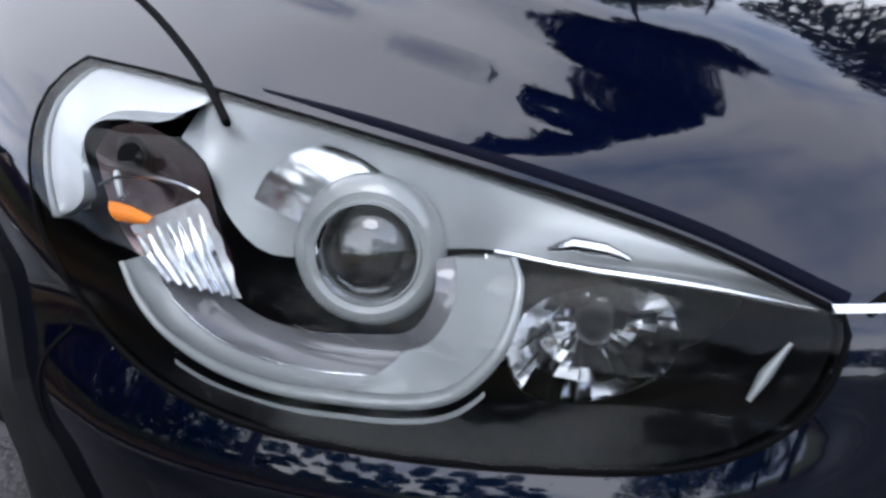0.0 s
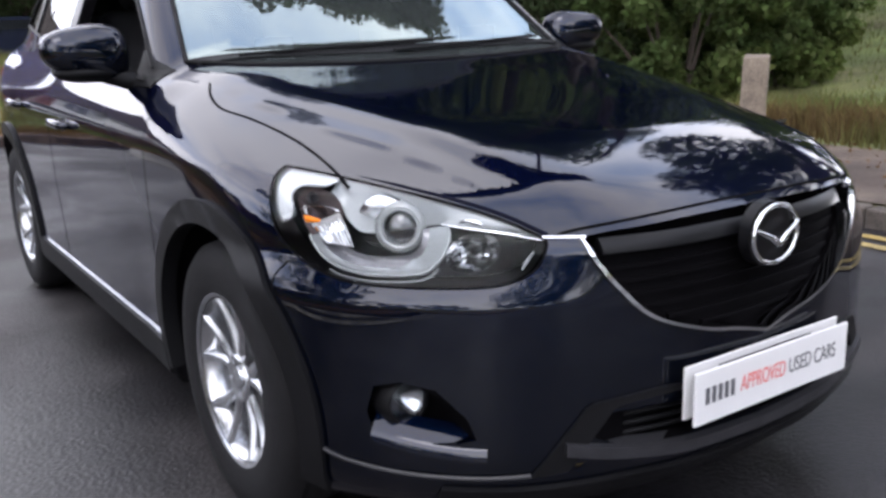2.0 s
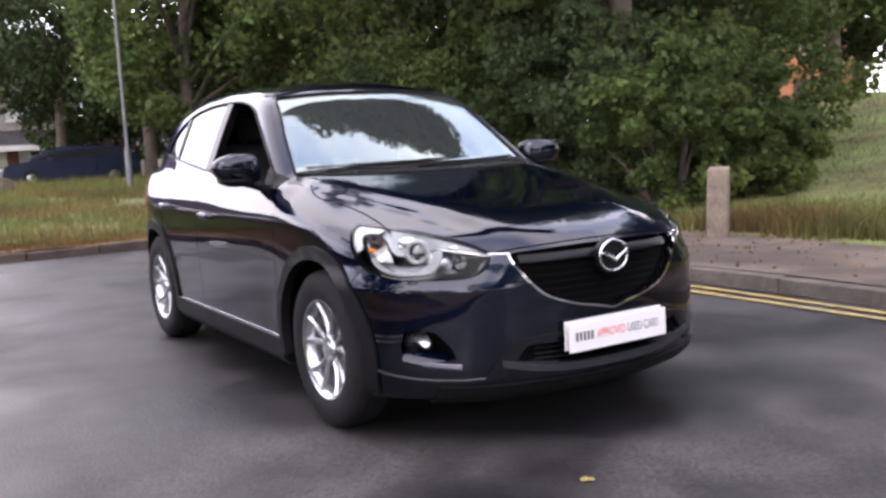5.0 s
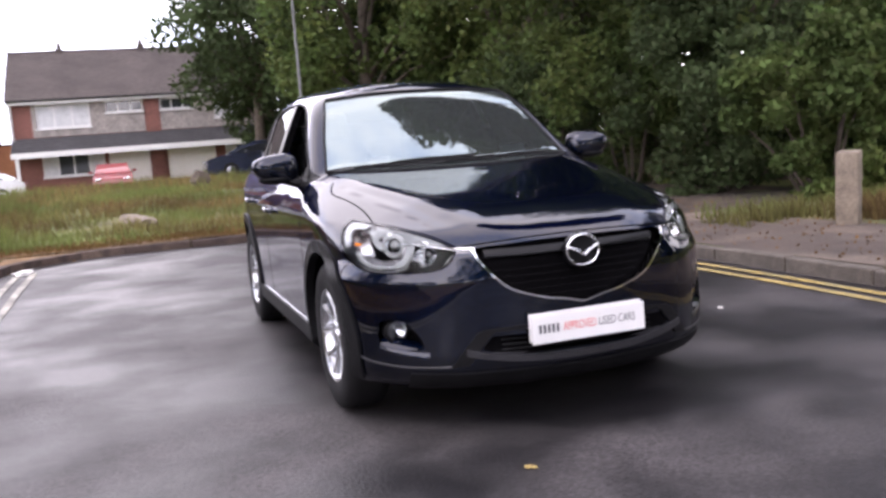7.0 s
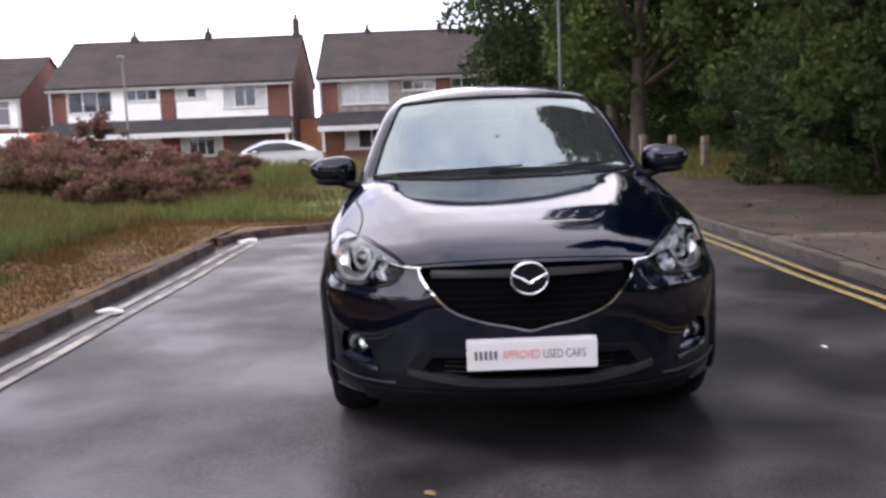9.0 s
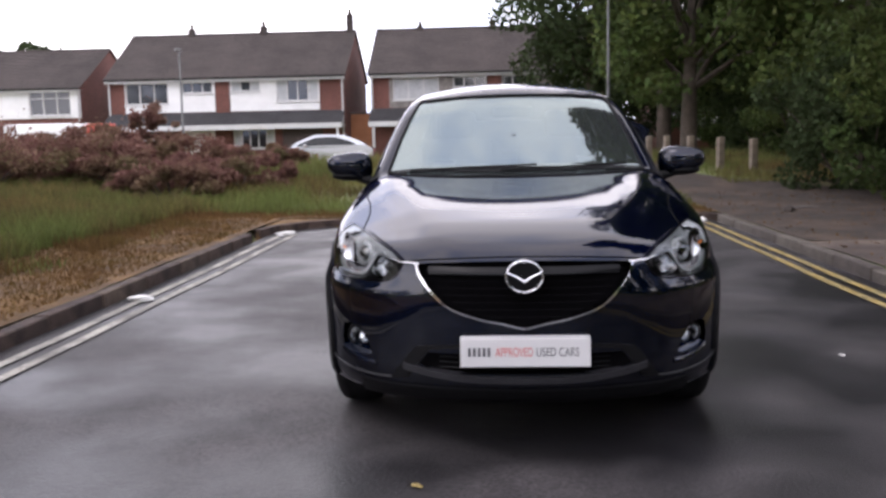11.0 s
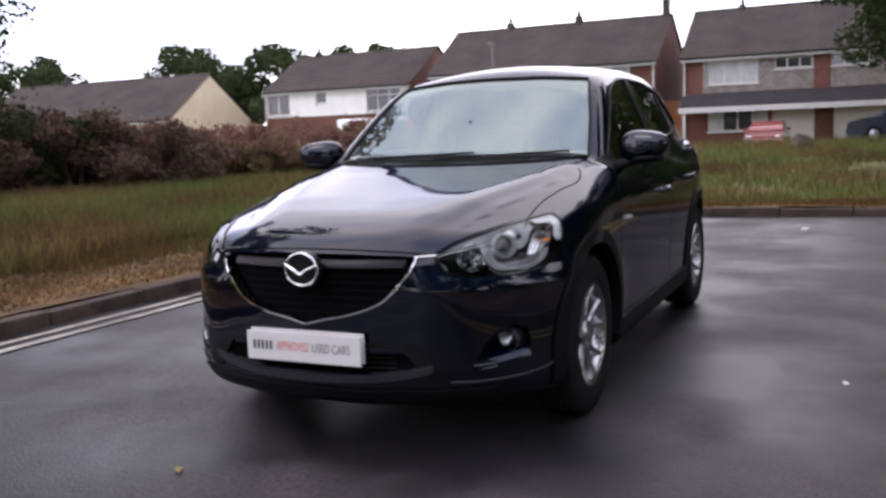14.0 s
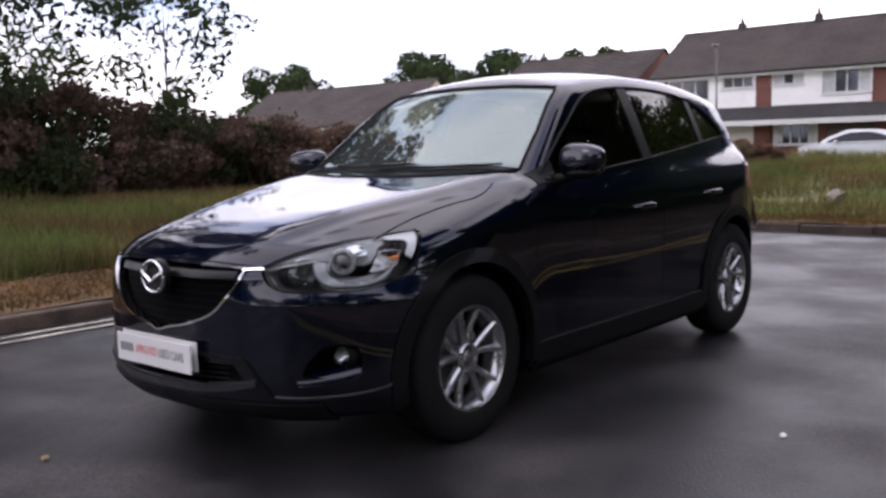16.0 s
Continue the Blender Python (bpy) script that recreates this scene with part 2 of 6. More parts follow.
def lathe(profile, segments=48, axis="x", bm=None):
    """A turned shape: profile of (along the axis, radius)."""
    bm = bm or bmesh.new()
    rings = []
    for h, r in profile:
        ring = []
        for k in range(segments):
            a = 2 * math.pi * k / segments
            c, s = r * math.cos(a), r * math.sin(a)
            ring.append(bm.verts.new({"x": (h, c, s), "y": (c, h, s), "z": (c, s, h)}[axis]))
        rings.append(ring)
    for r, s in zip(rings, rings[1:]):
        for k in range(segments):
            bm.faces.new((r[k], r[(k + 1) % segments], s[(k + 1) % segments], s[k]))
    return bm


def catmull(points, per=8, closed=False):
    """A smooth line through points."""
    p = [np.array(q, float) for q in points]
    n, out = len(p), []
    for i in range(n if closed else n - 1):
        a, b, c, d = (p[(i - 1) % n], p[i], p[(i + 1) % n], p[(i + 2) % n]) if closed else (p[max(i - 1, 0)], p[i], p[i + 1], p[min(i + 2, n - 1)])
        for k in range(per):
            t = k / per
            out.append(0.5 * (2 * b + (c - a) * t + (2 * a - 5 * b + 4 * c - d) * t * t + (3 * b - a - 3 * c + d) * t ** 3))
    if not closed:
        out.append(p[-1])
    return np.array(out)


# ---- the car's shape ----
def table(xs, ys):
    """A smooth curve through a few stations (monotone cubic)."""
    xs, ys = np.array(xs, float), np.array(ys, float)
    h, d = np.diff(xs), np.diff(ys) / np.diff(xs)
    m = np.zeros(len(xs))
    for i in range(1, len(xs) - 1):
        if d[i - 1] * d[i] > 0:
            a, b = 2 * h[i] + h[i - 1], h[i] + 2 * h[i - 1]
            m[i] = (a + b) / (a / d[i - 1] + b / d[i])
    m[0], m[-1] = d[0], d[-1]

    def curve(v):
        v = np.clip(np.asarray(v, float), xs[0], xs[-1])
        k = np.clip(np.searchsorted(xs, v) - 1, 0, len(h) - 1)
        s = (v - xs[k]) / h[k]
        return ((2 * s ** 3 - 3 * s ** 2 + 1) * ys[k] + (s ** 3 - 2 * s ** 2 + s) * h[k] * m[k]
                + (3 * s ** 2 - 2 * s ** 3) * ys[k + 1] + (s ** 3 - s ** 2) * h[k] * m[k + 1])
    return curve


def smax(a, b, k):
    h = np.clip(0.5 + 0.5 * (a - b) / k, 0, 1)
    return b + (a - b) * h + k * h * (1 - h)


def smooth(v):
    v = np.clip(v, 0, 1)
    return v * v * (3 - 2 * v)


nose = table([.18, .24, .30, .38, .46, .54, .62, .70, .76, .80, .84, .9], [.15, .075, .036, .0275, .0268, .0272, .029, .033, .040, .058, .10, .17])
bow = table([0, .2, .4, .55, .68, .78, .85, .90, .93], [0, .012, .06, .135, .245, .37, .51, .70, 1.2])
tail = table([0, .4, .6, .72, .81, .87, .90, .93], [4.50, 4.46, 4.38, 4.28, 4.14, 3.98, 3.82, 3.4])
tail_z = table([.2, .35, .6, .85, 1.0, 1.2], [.10, .03, 0, .01, .03, .09])
flank = table([.18, .26, .40, .60, .80, .90, .98, 1.06, 1.2], [.872, .888, .899, .908, .914, .913, .893, .848, .74])
bonnet = table([0, .08, .15, .22, .30, .40, .55, .85, 1.12, 1.36, 1.5, 5], [.790, .818, .852, .882, .910, .935, .962, 1.013, 1.061, 1.108, 1.127, 1.2])
roof = table([1.4, 2.0, 2.2, 2.5, 2.85, 3.3, 3.8, 4.2, 4.5], [1.30, 1.578, 1.625, 1.662, 1.678, 1.668, 1.615, 1.545, 1.47])
CREASE = table([.2, .35, .5, .67, .82, .95, 1.2, 1.5], [.51, .543, .578, .618, .655, .685, .72, .74])
SHOULDER = table([.2, .3, .6, .8, 1.05, 1.3, 1.5], [.38, .40, .465, .525, .605, .66, .69])
waist = table([1.3, 1.6, 2.0, 2.6, 3.2, 3.7, 4.1, 4.4], [.065, .03, .008, 0, .012, .045, .10, .17])


def body(p):
    """The car's outer shape: below nought inside, metres; x across, y from nose to tail, z up."""
    ax, y, z = np.abs(p[..., 0]), p[..., 1], p[..., 2]
    front = (nose(z) + bow(ax - .036 * smooth((.765 - z) / .10) * smooth((ax - .3) / .3)) - y) * 0.85
    side = ax - flank(z) - .020 * smooth((.82 - z) / .40) * smooth((1.6 - y) / .5)
    rear = (y - tail(ax) + tail_z(z)) * 0.85
    ridge = 0.62 - 0.26 * smooth((1.25 - y) / 1.05)
    top = bonnet(y) + .006 - 0.022 * (ax / .8) ** 2 - 0.17 * smax(ax - ridge, 0.0, .06) + (.013 * smooth(ax / CREASE(y)) - .09 * smax(ax - CREASE(y), 0.0, .03)) * smooth((y - .35) / .3)
    top = top + .0026 * smooth((CREASE(y) - ax) / .012 + .5) * smooth((y - .30) / .14) * smooth((1.30 - y) / .25)
    top = top + .007 * (smooth(1 - (ax - SHOULDER(y)) / .085) - .55) * smooth((y - .22) / .2)
    low = smax(smax(smax(smax(front, side, .05), rear, .07), z - top, .045 + .045 * smooth((y - .62) / .2) * smooth((1.5 - y) / .2)), .21 - z, .05)
    screen = (1.40 + 1.33 * (z - 1.085) + .10 * (z - 1.33) ** 2 + .17 * ax ** 2 - y) * .6
    cheek = (ax - (-smax(-(.845 - .42 * (z - 1.08)), -.895, .05) - .12 * np.maximum(z - 1.3, 0) ** 2 - waist(y))) * .92
    lid = z - (roof(y) - .07 * (ax / .62) ** 2)
    hatch = (y - (4.42 - .55 * (z - 1.1) - .20 * ax ** 2)) * .85
    cabin = smax(smax(smax(screen, cheek, .05), lid, .06), smax(hatch, .6 - z, .05), .06)
    return -smax(-low, -cabin, .03)


def slope(p):
    """Outward unit normals."""
    e = 2e-3
    g = np.stack([body(p + e * a) - body(p - e * a) for a in np.eye(3)], -1)
    return g / np.linalg.norm(g, axis=-1, keepdims=True)


def cast(o, d, far, steps=90):
    """Where rays from outside along d first meet the body, within far metres; nan where they miss."""
    o, d = np.broadcast_arrays(np.asarray(o, float), np.asarray(d, float))
    s = np.linspace(0, far, steps)
    v = np.stack([body(o + t * d) for t in s])
    inside = v < 0
    k = np.argmax(inside, 0)
    ok = inside.any(0) & (k > 0)
    a, b = s[np.maximum(k - 1, 0)], s[k]
    for _ in range(24):
        m = (a + b) / 2
        w = body(o + m[..., None] * d) < 0
        a, b = np.where(w, a, m), np.where(w, m, b)
    out = o + b[..., None] * d
    out[~ok] = np.nan
    return out


# ---- ways onto the car's skin ----
LAMP_N = Vector((.60, -.78, .18)).normalized()
LAMP_U = Vector((0, 0, 1)).cross(LAMP_N).normalized()
LAMP_V = LAMP_N.cross(LAMP_U)
LAMP_O = Vector((.70, .36, .83))


def at_lamp(u, v, w, s):
    p = LAMP_O + float(u) * LAMP_U + float(v) * LAMP_V + float(w) * LAMP_N
    return Vector((s * p.x, p.y, p.z))


def lifted(uv, way, s=1, start=None):
    """Points of a flat drawing, and the line along which each one drops onto the car: from the side (y, z), front (x, z), back, top (x, y) or square to a headlamp."""
    uv = np.asarray(uv, float)
    a, b, c = uv[..., 0], uv[..., 1], np.zeros(uv.shape[:-1])
    if way == "side":
        return np.stack([c + 1.25 * s, a, b], -1), np.array([-s, 0, 0.0])
    if way == "front":
        return np.stack([a, c + (-0.4 if start is None else start), b], -1), np.array([0, 1.0, 0])
    if way == "back":
        return np.stack([a, c + 5.2, b], -1), np.array([0, -1.0, 0])
    if way == "top":
        return np.stack([a, b, c + 2.2], -1), np.array([0, 0, -1.0])
    o = np.array(LAMP_O)[None] + a[..., None] * np.array(LAMP_U) + b[..., None] * np.array(LAMP_V) + 0.3 * np.array(LAMP_N)
    d = -np.array(LAMP_N)
    return o * [s, 1, 1], d * [s, 1, 1]


def on_car(uv, way, s=1, off=0.0, start=None):
    o, d = lifted(uv, way, s, start)
    p = cast(o, d, 2.6 if way in ("front", "back") else 1.6, 140)
    bad = np.isnan(p[..., 0])
    if bad.any():
        p[bad] = (o + d * (np.nanmedian(np.linalg.norm(p - o, axis=-1))))[bad]
    return p + off * slope(p) if off else p


def rays_grid(outline, rings=8, middle=None):
    """A web from the middle of a closed outline to its edge."""
    o = np.asarray(outline, float)
    c = o.mean(0) if middle is None else np.array(middle, float)
    return np.stack([c + (o - c) * r for r in np.linspace(0.02, 1, rings)])


def slab(name, uv, way, mat, parent, label="", s=1, outer=0.0, inner=-0.02, wrap=False, start=None, rim=True):
    """A sheet over the car's skin with thickness; uv: a web of drawing points (rows, columns, 2); wrap: its columns close round."""
    n, m = uv.shape[:2]
    top = on_car(uv, way, s, outer, start)
    base = on_car(uv, way, s, inner, start) if rim else None
    verts = [v for v in top.reshape(-1, 3)]
    faces = []
    cols = m if wrap else m - 1
    for i in range(n - 1):
        for j in range(cols):
            k = (j + 1) % m
            faces.append((i * m + j, i * m + k, (i + 1) * m + k, (i + 1) * m + j))
    normals = list(slope(top).reshape(-1, 3))
    if rim:
        loop = [(n - 1, j) for j in range(m)] if wrap else [(0, j) for j in range(m)] + [(i, m - 1) for i in range(1, n)] + [(n - 1, j) for j in range(m - 2, -1, -1)] + [(i, 0) for i in range(n - 2, 0, -1)]
        k0 = len(verts)
        verts += [top[a] for a in loop] + [base[a] for a in loop]
        q = len(loop)
        faces += [(k0 + i, k0 + (i + 1) % q, k0 + q + (i + 1) % q, k0 + q + i) for i in range(q)]
    else:
        k0 = len(verts)
    me = mesh_of(name, verts, faces, mat, smooth=True)
    # outward faces, and the skin's own normals on the sheet
    if (Vector(slope(top[n // 2, m // 2]))).dot(me.polygons[(n // 2) * cols + min(m // 2, cols - 1)].normal) < 0:
        me.flip_normals()
    want = []
    for p in me.polygons:
        for v in p.vertices:
            want.append(tuple(normals[v]) if v < k0 else tuple(p.normal))
    me.normals_split_custom_set(want)
    return link(name, me, parent, label)


def strip_on(name, line, way, mat, parent, width, s=1, off=0.001, start=None, label=""):
    """A narrow raised or sunk line over the car's skin."""
    p = on_car(np.asarray(line, float), way, s, off, start)
    return part(name, tube([tuple(q) for q in p], width / 2, 6), mat, parent, label, 60)


def resample(line, n):
    line = np.asarray(line, float)
    d = np.r_[0, np.cumsum(np.linalg.norm(np.diff(line, axis=0), axis=1))]
    t = np.linspace(0, d[-1], n)
    return np.stack([np.interp(t, d, line[:, k]) for k in range(line.shape[1])], -1)


def closed(line, n):
    line = np.asarray(line, float)
    return resample(np.vstack([line, line[:1]]), n + 1)[:-1]


# ---- drawings of the openings ----
LAMP = catmull([(.292, .129), (.21, .113), (.125, .093), (.003, .063), (-.114, .031), (-.2, .001), (-.278, -.036)], 5)
LAMP = np.vstack([LAMP, catmull([(-.278, -.036), (-.272, -.062), (-.252, -.094), (-.216, -.115), (-.16, -.126), (-.076, -.128), (.006, -.126), (.098, -.119), (.178, -.100), (.244, -.065), (.290, -.016), (.311, .045), (.309, .107), (.292, .129)], 4)[1:-1]])
GRILLE_SIDE = catmull([(.447, .800), (.430, .752), (.390, .695), (.315, .626), (.19, .580), (.09, .560), (.02, .5435), (0, .541)], 6)
GRILLE = np.vstack([GRILLE_SIDE, (GRILLE_SIDE * [-1, 1])[::-1][1:], np.array([(-.38, .806), (-.2, .812), (0, .814), (.2, .812), (.38, .806)])])
INTAKE = np.array([(.40, .435), (.44, .385), (.36, .352), (-.36, .352), (-.44, .385), (-.40, .435)])
FOG = np.array([(.650, .400), (.68, .390), (.72, .388), (.77, .394), (.800, .410), (.805, .45), (.795, .505), (.76, .518), (.71, .505), (.665, .445)])
DLO_LOW = table([1.58, 2.0, 2.5, 3.1, 3.55, 3.95], [1.082, 1.105, 1.145, 1.20, 1.243, 1.275])
DLO_TOP = table([1.58, 1.75, 2.0, 2.2, 2.35, 2.6, 2.9, 3.3, 3.62, 3.8, 3.95], [1.095, 1.215, 1.375, 1.485, 1.525, 1.548, 1.552, 1.53, 1.468, 1.39, 1.285])
SCREEN = np.vstack([resample([(-.715, 1.128), (-.60, 1.118), (-.3, 1.108), (0, 1.105), (.3, 1.108), (.60, 1.118), (.715, 1.128)], 24), resample([(.715, 1.128), (.66, 1.32), (.585, 1.515), (.56, 1.545)], 14)[1:], resample([(.56, 1.545), (.3, 1.565), (0, 1.570), (-.3, 1.565), (-.56, 1.545)], 20)[1:], resample([(-.56, 1.545), (-.585, 1.515), (-.66, 1.32), (-.715, 1.128)], 14)[1:-1]])
HATCH = np.vstack([resample([(-.58, 1.20), (.58, 1.20), (.50, 1.46), (-.50, 1.46), (-.58, 1.20)], 60)[:-1]])
WINDOWS = (("front_door_window", 1.605, 2.60), ("rear_door_window", 2.70, 3.46), ("quarter_window", 3.52, 3.93))
AXLES = (.945, 3.645)


def window_web(y0, y1, n=26, m=10, grow=0.0):
    ys = np.linspace(y0 - grow, y1 + grow, n)
    lo, hi = DLO_LOW(ys) - grow, DLO_TOP(ys) + grow
    return np.stack([np.stack([ys, lo + (hi - lo) * k], -1) for k in np.linspace(0, 1, m)])


def window_edge(y0, y1, n=26):
    ys = np.linspace(y0, y1, n)
    return np.vstack([np.stack([ys, DLO_LOW(ys)], -1), np.stack([ys, np.maximum(DLO_TOP(ys), DLO_LOW(ys) + .004)], -1)[::-1]])


# ---- the shell ----
def star_mesh(shape, spine, z0, turn, fwd, aft, along):
    """A closed skin found by looking outward from a line within the shape."""
    y0, y1 = spine
    rows = []
    a = 2 * np.pi * np.arange(turn) / turn
    ring = np.stack([np.sin(a), 0 * a, np.cos(a)], -1)
    for k in range(1, fwd + 1):
        f = np.pi / 2 * (1 - k / (fwd + 1))
        rows.append((y0, ring * np.cos(f) + np.array([0, -np.sin(f), 0])))
    rows += [(y, ring) for y in np.linspace(y0, y1, along)]
    for k in range(1, aft + 1):
        f = np.pi / 2 * k / (aft + 1)
        rows.append((y1, ring * np.cos(f) + np.array([0, np.sin(f), 0])))
    rows = [(y0, np.array([[0, -1.0, 0]]))] + rows + [(y1, np.array([[0, 1.0, 0]]))]
    o = np.vstack([np.tile([0, y, z0], (len(d), 1)) for y, d in rows])
    d = np.vstack([d for _, d in rows])
    d /= np.linalg.norm(d, axis=1, keepdims=True)
    lo, hi = np.zeros(len(o)), np.full(len(o), 2.2)
    for _ in range(34):
        mid = (lo + hi) / 2
        within = shape(o + mid[:, None] * d) < 0
        lo, hi = np.where(within, mid, lo), np.where(within, hi, mid)
    p = o + lo[:, None] * d
    n, faces = len(rows) - 2, []
    idx = lambda i, j: 1 + i * turn + j % turn
    for j in range(turn):
        faces.append((0, idx(0, j), idx(0, j + 1)))
        faces.append((len(p) - 1, idx(n - 1, j + 1), idx(n - 1, j)))
    for i in range(n - 1):
        faces += [(idx(i, j), idx(i + 1, j), idx(i + 1, j + 1), idx(i, j + 1)) for j in range(turn)]
    return p, faces


def cabin_room(p):
    ax, y, z = np.abs(p[..., 0]), p[..., 1], p[..., 2]
    screen = (1.40 + 1.33 * (z - 1.085) + .10 * (z - 1.33) ** 2 + .17 * ax ** 2 - y) * .6
    cheek = (ax - (.845 - .42 * np.maximum(z - 1.08, 0) - .12 * np.maximum(z - 1.3, 0) ** 2 - waist(y))) * .92
    lid = z - (roof(y) - .07 * (ax / .62) ** 2)
    hatch = (y - (4.42 - .55 * (z - 1.1) - .20 * ax ** 2)) * .85
    return smax(smax(smax(screen, cheek, .05), lid, .06), hatch, .05) + .045


def prism(lo, hi, index, out):
    """A closed bar between two loops of points, added to out = (verts, faces, material indices)."""
    k, n = len(out[0]), len(lo)
    out[0].extend(map(tuple, lo))
    out[0].extend(map(tuple, hi))
    out[1].extend((k + i, k + (i + 1) % n, k + n + (i + 1) % n, k + n + i) for i in range(n))
    out[1].append(tuple(range(k + n - 1, k - 1, -1)))
    out[1].append(tuple(range(k + n, k + 2 * n)))
    out[2].extend([index] * (n + 2))


def cut(ob, tool):
    mod = ob.modifiers.new("cut", "BOOLEAN")
    mod.object, mod.operation, mod.solver = tool, "DIFFERENCE", "EXACT"
    bpy.context.view_layer.update()
    me = bpy.data.meshes.new_from_object(ob.evaluated_get(bpy.context.evaluated_depsgraph_get()))
    ob.modifiers.clear()
    ob.data = me
    bpy.data.objects.remove(tool)


def solid(name, verts, faces, index):
    me = mesh_of(name, verts, faces, [M["paint"], M["dark"], M["liner"]], index=index)
    bm = bmesh.new()
    bm.from_mesh(me)
    bmesh.ops.recalc_face_normals(bm, faces=bm.faces)
    bm.to_mesh(me)
    bm.free()
    return new(name, me)


verts, faces = star_mesh(body, (.80, 3.75), .62, 300, 64, 40, 190)
shell = solid("shell", verts, faces, [0] * len(faces))
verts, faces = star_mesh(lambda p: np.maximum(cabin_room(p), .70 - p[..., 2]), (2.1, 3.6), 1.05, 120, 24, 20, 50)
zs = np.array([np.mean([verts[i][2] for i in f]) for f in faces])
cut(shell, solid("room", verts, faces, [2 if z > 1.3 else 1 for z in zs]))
# index 1 gives cut walls the near-black, shade inside openings painted in
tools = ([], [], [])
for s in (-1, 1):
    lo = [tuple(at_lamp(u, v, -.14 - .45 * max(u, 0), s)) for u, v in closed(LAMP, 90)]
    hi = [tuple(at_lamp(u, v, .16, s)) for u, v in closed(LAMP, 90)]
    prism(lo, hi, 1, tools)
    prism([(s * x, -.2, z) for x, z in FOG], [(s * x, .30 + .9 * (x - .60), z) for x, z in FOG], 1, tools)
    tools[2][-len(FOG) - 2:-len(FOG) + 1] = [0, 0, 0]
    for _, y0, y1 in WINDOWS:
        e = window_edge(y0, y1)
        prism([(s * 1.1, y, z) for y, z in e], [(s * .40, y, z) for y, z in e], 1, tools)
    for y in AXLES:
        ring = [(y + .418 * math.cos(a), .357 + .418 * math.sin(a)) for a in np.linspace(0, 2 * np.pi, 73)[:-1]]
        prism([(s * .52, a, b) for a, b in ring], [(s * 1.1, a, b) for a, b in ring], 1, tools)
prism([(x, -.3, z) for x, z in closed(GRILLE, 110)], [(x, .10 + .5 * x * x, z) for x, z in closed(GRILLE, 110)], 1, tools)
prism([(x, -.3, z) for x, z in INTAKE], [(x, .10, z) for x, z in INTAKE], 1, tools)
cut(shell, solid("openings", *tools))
tools = ([], [], [])
prism([(x, .9, z) for x, z in closed(SCREEN, 110)], [(x, 2.35, z) for x, z in closed(SCREEN, 110)], 1, tools)
prism([(x, 3.9, z) for x, z in HATCH], [(x, 4.8, z) for x, z in HATCH], 1, tools)
cut(shell, solid("openings", *tools))

# the shell falls into its panels
car = thing("suv_car", "dark navy blue five-door SUV with silver alloy wheels parked on asphalt", "car")
me = shell.data
npoly = len(me.polygons)
centre, normal, mat_index = np.zeros(npoly * 3), np.zeros(npoly * 3), np.zeros(npoly, int)
me.polygons.foreach_get("center", centre)
me.polygons.foreach_get("normal", normal)
me.polygons.foreach_get("material_index", mat_index)
centre, normal = centre.reshape(-1, 3), normal.reshape(-1, 3)
coords = np.zeros(len(me.vertices) * 3)
me.vertices.foreach_get("co", coords)
coords = coords.reshape(-1, 3)
skin = (np.abs(body(centre)) < .004) & ((slope(centre) * normal).sum(1) > .8)
cx, cy, cz = centre.T
ax = np.abs(cx)
lip = table([0, .3, .447, .49, .54, .6, .66, .74, .80], [.820, .815, .806, .802, .834, .860, .885, .910, .95])
on_top = np.where(cy < .52, cz > lip(ax), (ax < .737 + .085 * (cy - .52)) & (cz > .9)) & (cy < 1.42 + .12 * ax ** 2) & (cz < 1.115)
roofs = (cz > np.where(cy < 1.62, 1.09, DLO_LOW(np.clip(cy, 1.6, 3.9)) - .02)) & (cy > 1.25)
names = np.full(npoly, "lower_shell", dtype=object)
names[skin] = "rear_quarter"
names[skin & (cy > 4.12) & (cz < .78)] = "rear_bumper"
names[skin & (cy > 4.12) & (cz >= .78) & (ax < .66)] = "tailgate"
names[skin & (cy < 3.50)] = "rear_door"
names[skin & (cy < 2.65)] = "front_door"
names[skin & (cy < 1.40)] = "front_wing"
names[skin & (cy < .60)] = "front_bumper"
names[skin & roofs] = "roof"
names[skin & on_top] = "bonnet"
names[skin & (cz < .23)] = "lower_shell"
side = np.where(cx < 0, -1, 1)
loop_start = np.array([p.loop_start for p in me.polygons])
loop_vert = np.zeros(len(me.loops), int)
me.loops.foreach_get("vertex_index", loop_vert)
loop_total = np.array([p.loop_total for p in me.polygons])
vert_slope = slope(coords)
for name in ("lower_shell", "rear_quarter", "rear_bumper", "tailgate", "rear_door", "front_door", "front_wing", "front_bumper", "roof", "bonnet"):
    for s in ((-1, 1) if name in ("rear_quarter", "rear_door", "front_door", "front_wing") else (0,)):
        pick = np.nonzero((names == name) & ((side == s) if s else True))[0]
        if not len(pick):
            continue
        used, fs, want = {}, [], []
        for i in pick:
            vs = loop_vert[loop_start[i]:loop_start[i] + loop_total[i]]
            fs.append([used.setdefault(int(v), len(used)) for v in vs])
            want += [tuple(vert_slope[v]) if skin[i] else tuple(normal[i]) for v in vs]
        panel = mesh_of(name, coords[list(used)], fs, [M["paint"], M["dark"], M["liner"]], smooth=True, index=mat_index[pick])
        panel.normals_split_custom_set(want)
        link(name, panel, car)
bpy.data.objects.remove(shell)

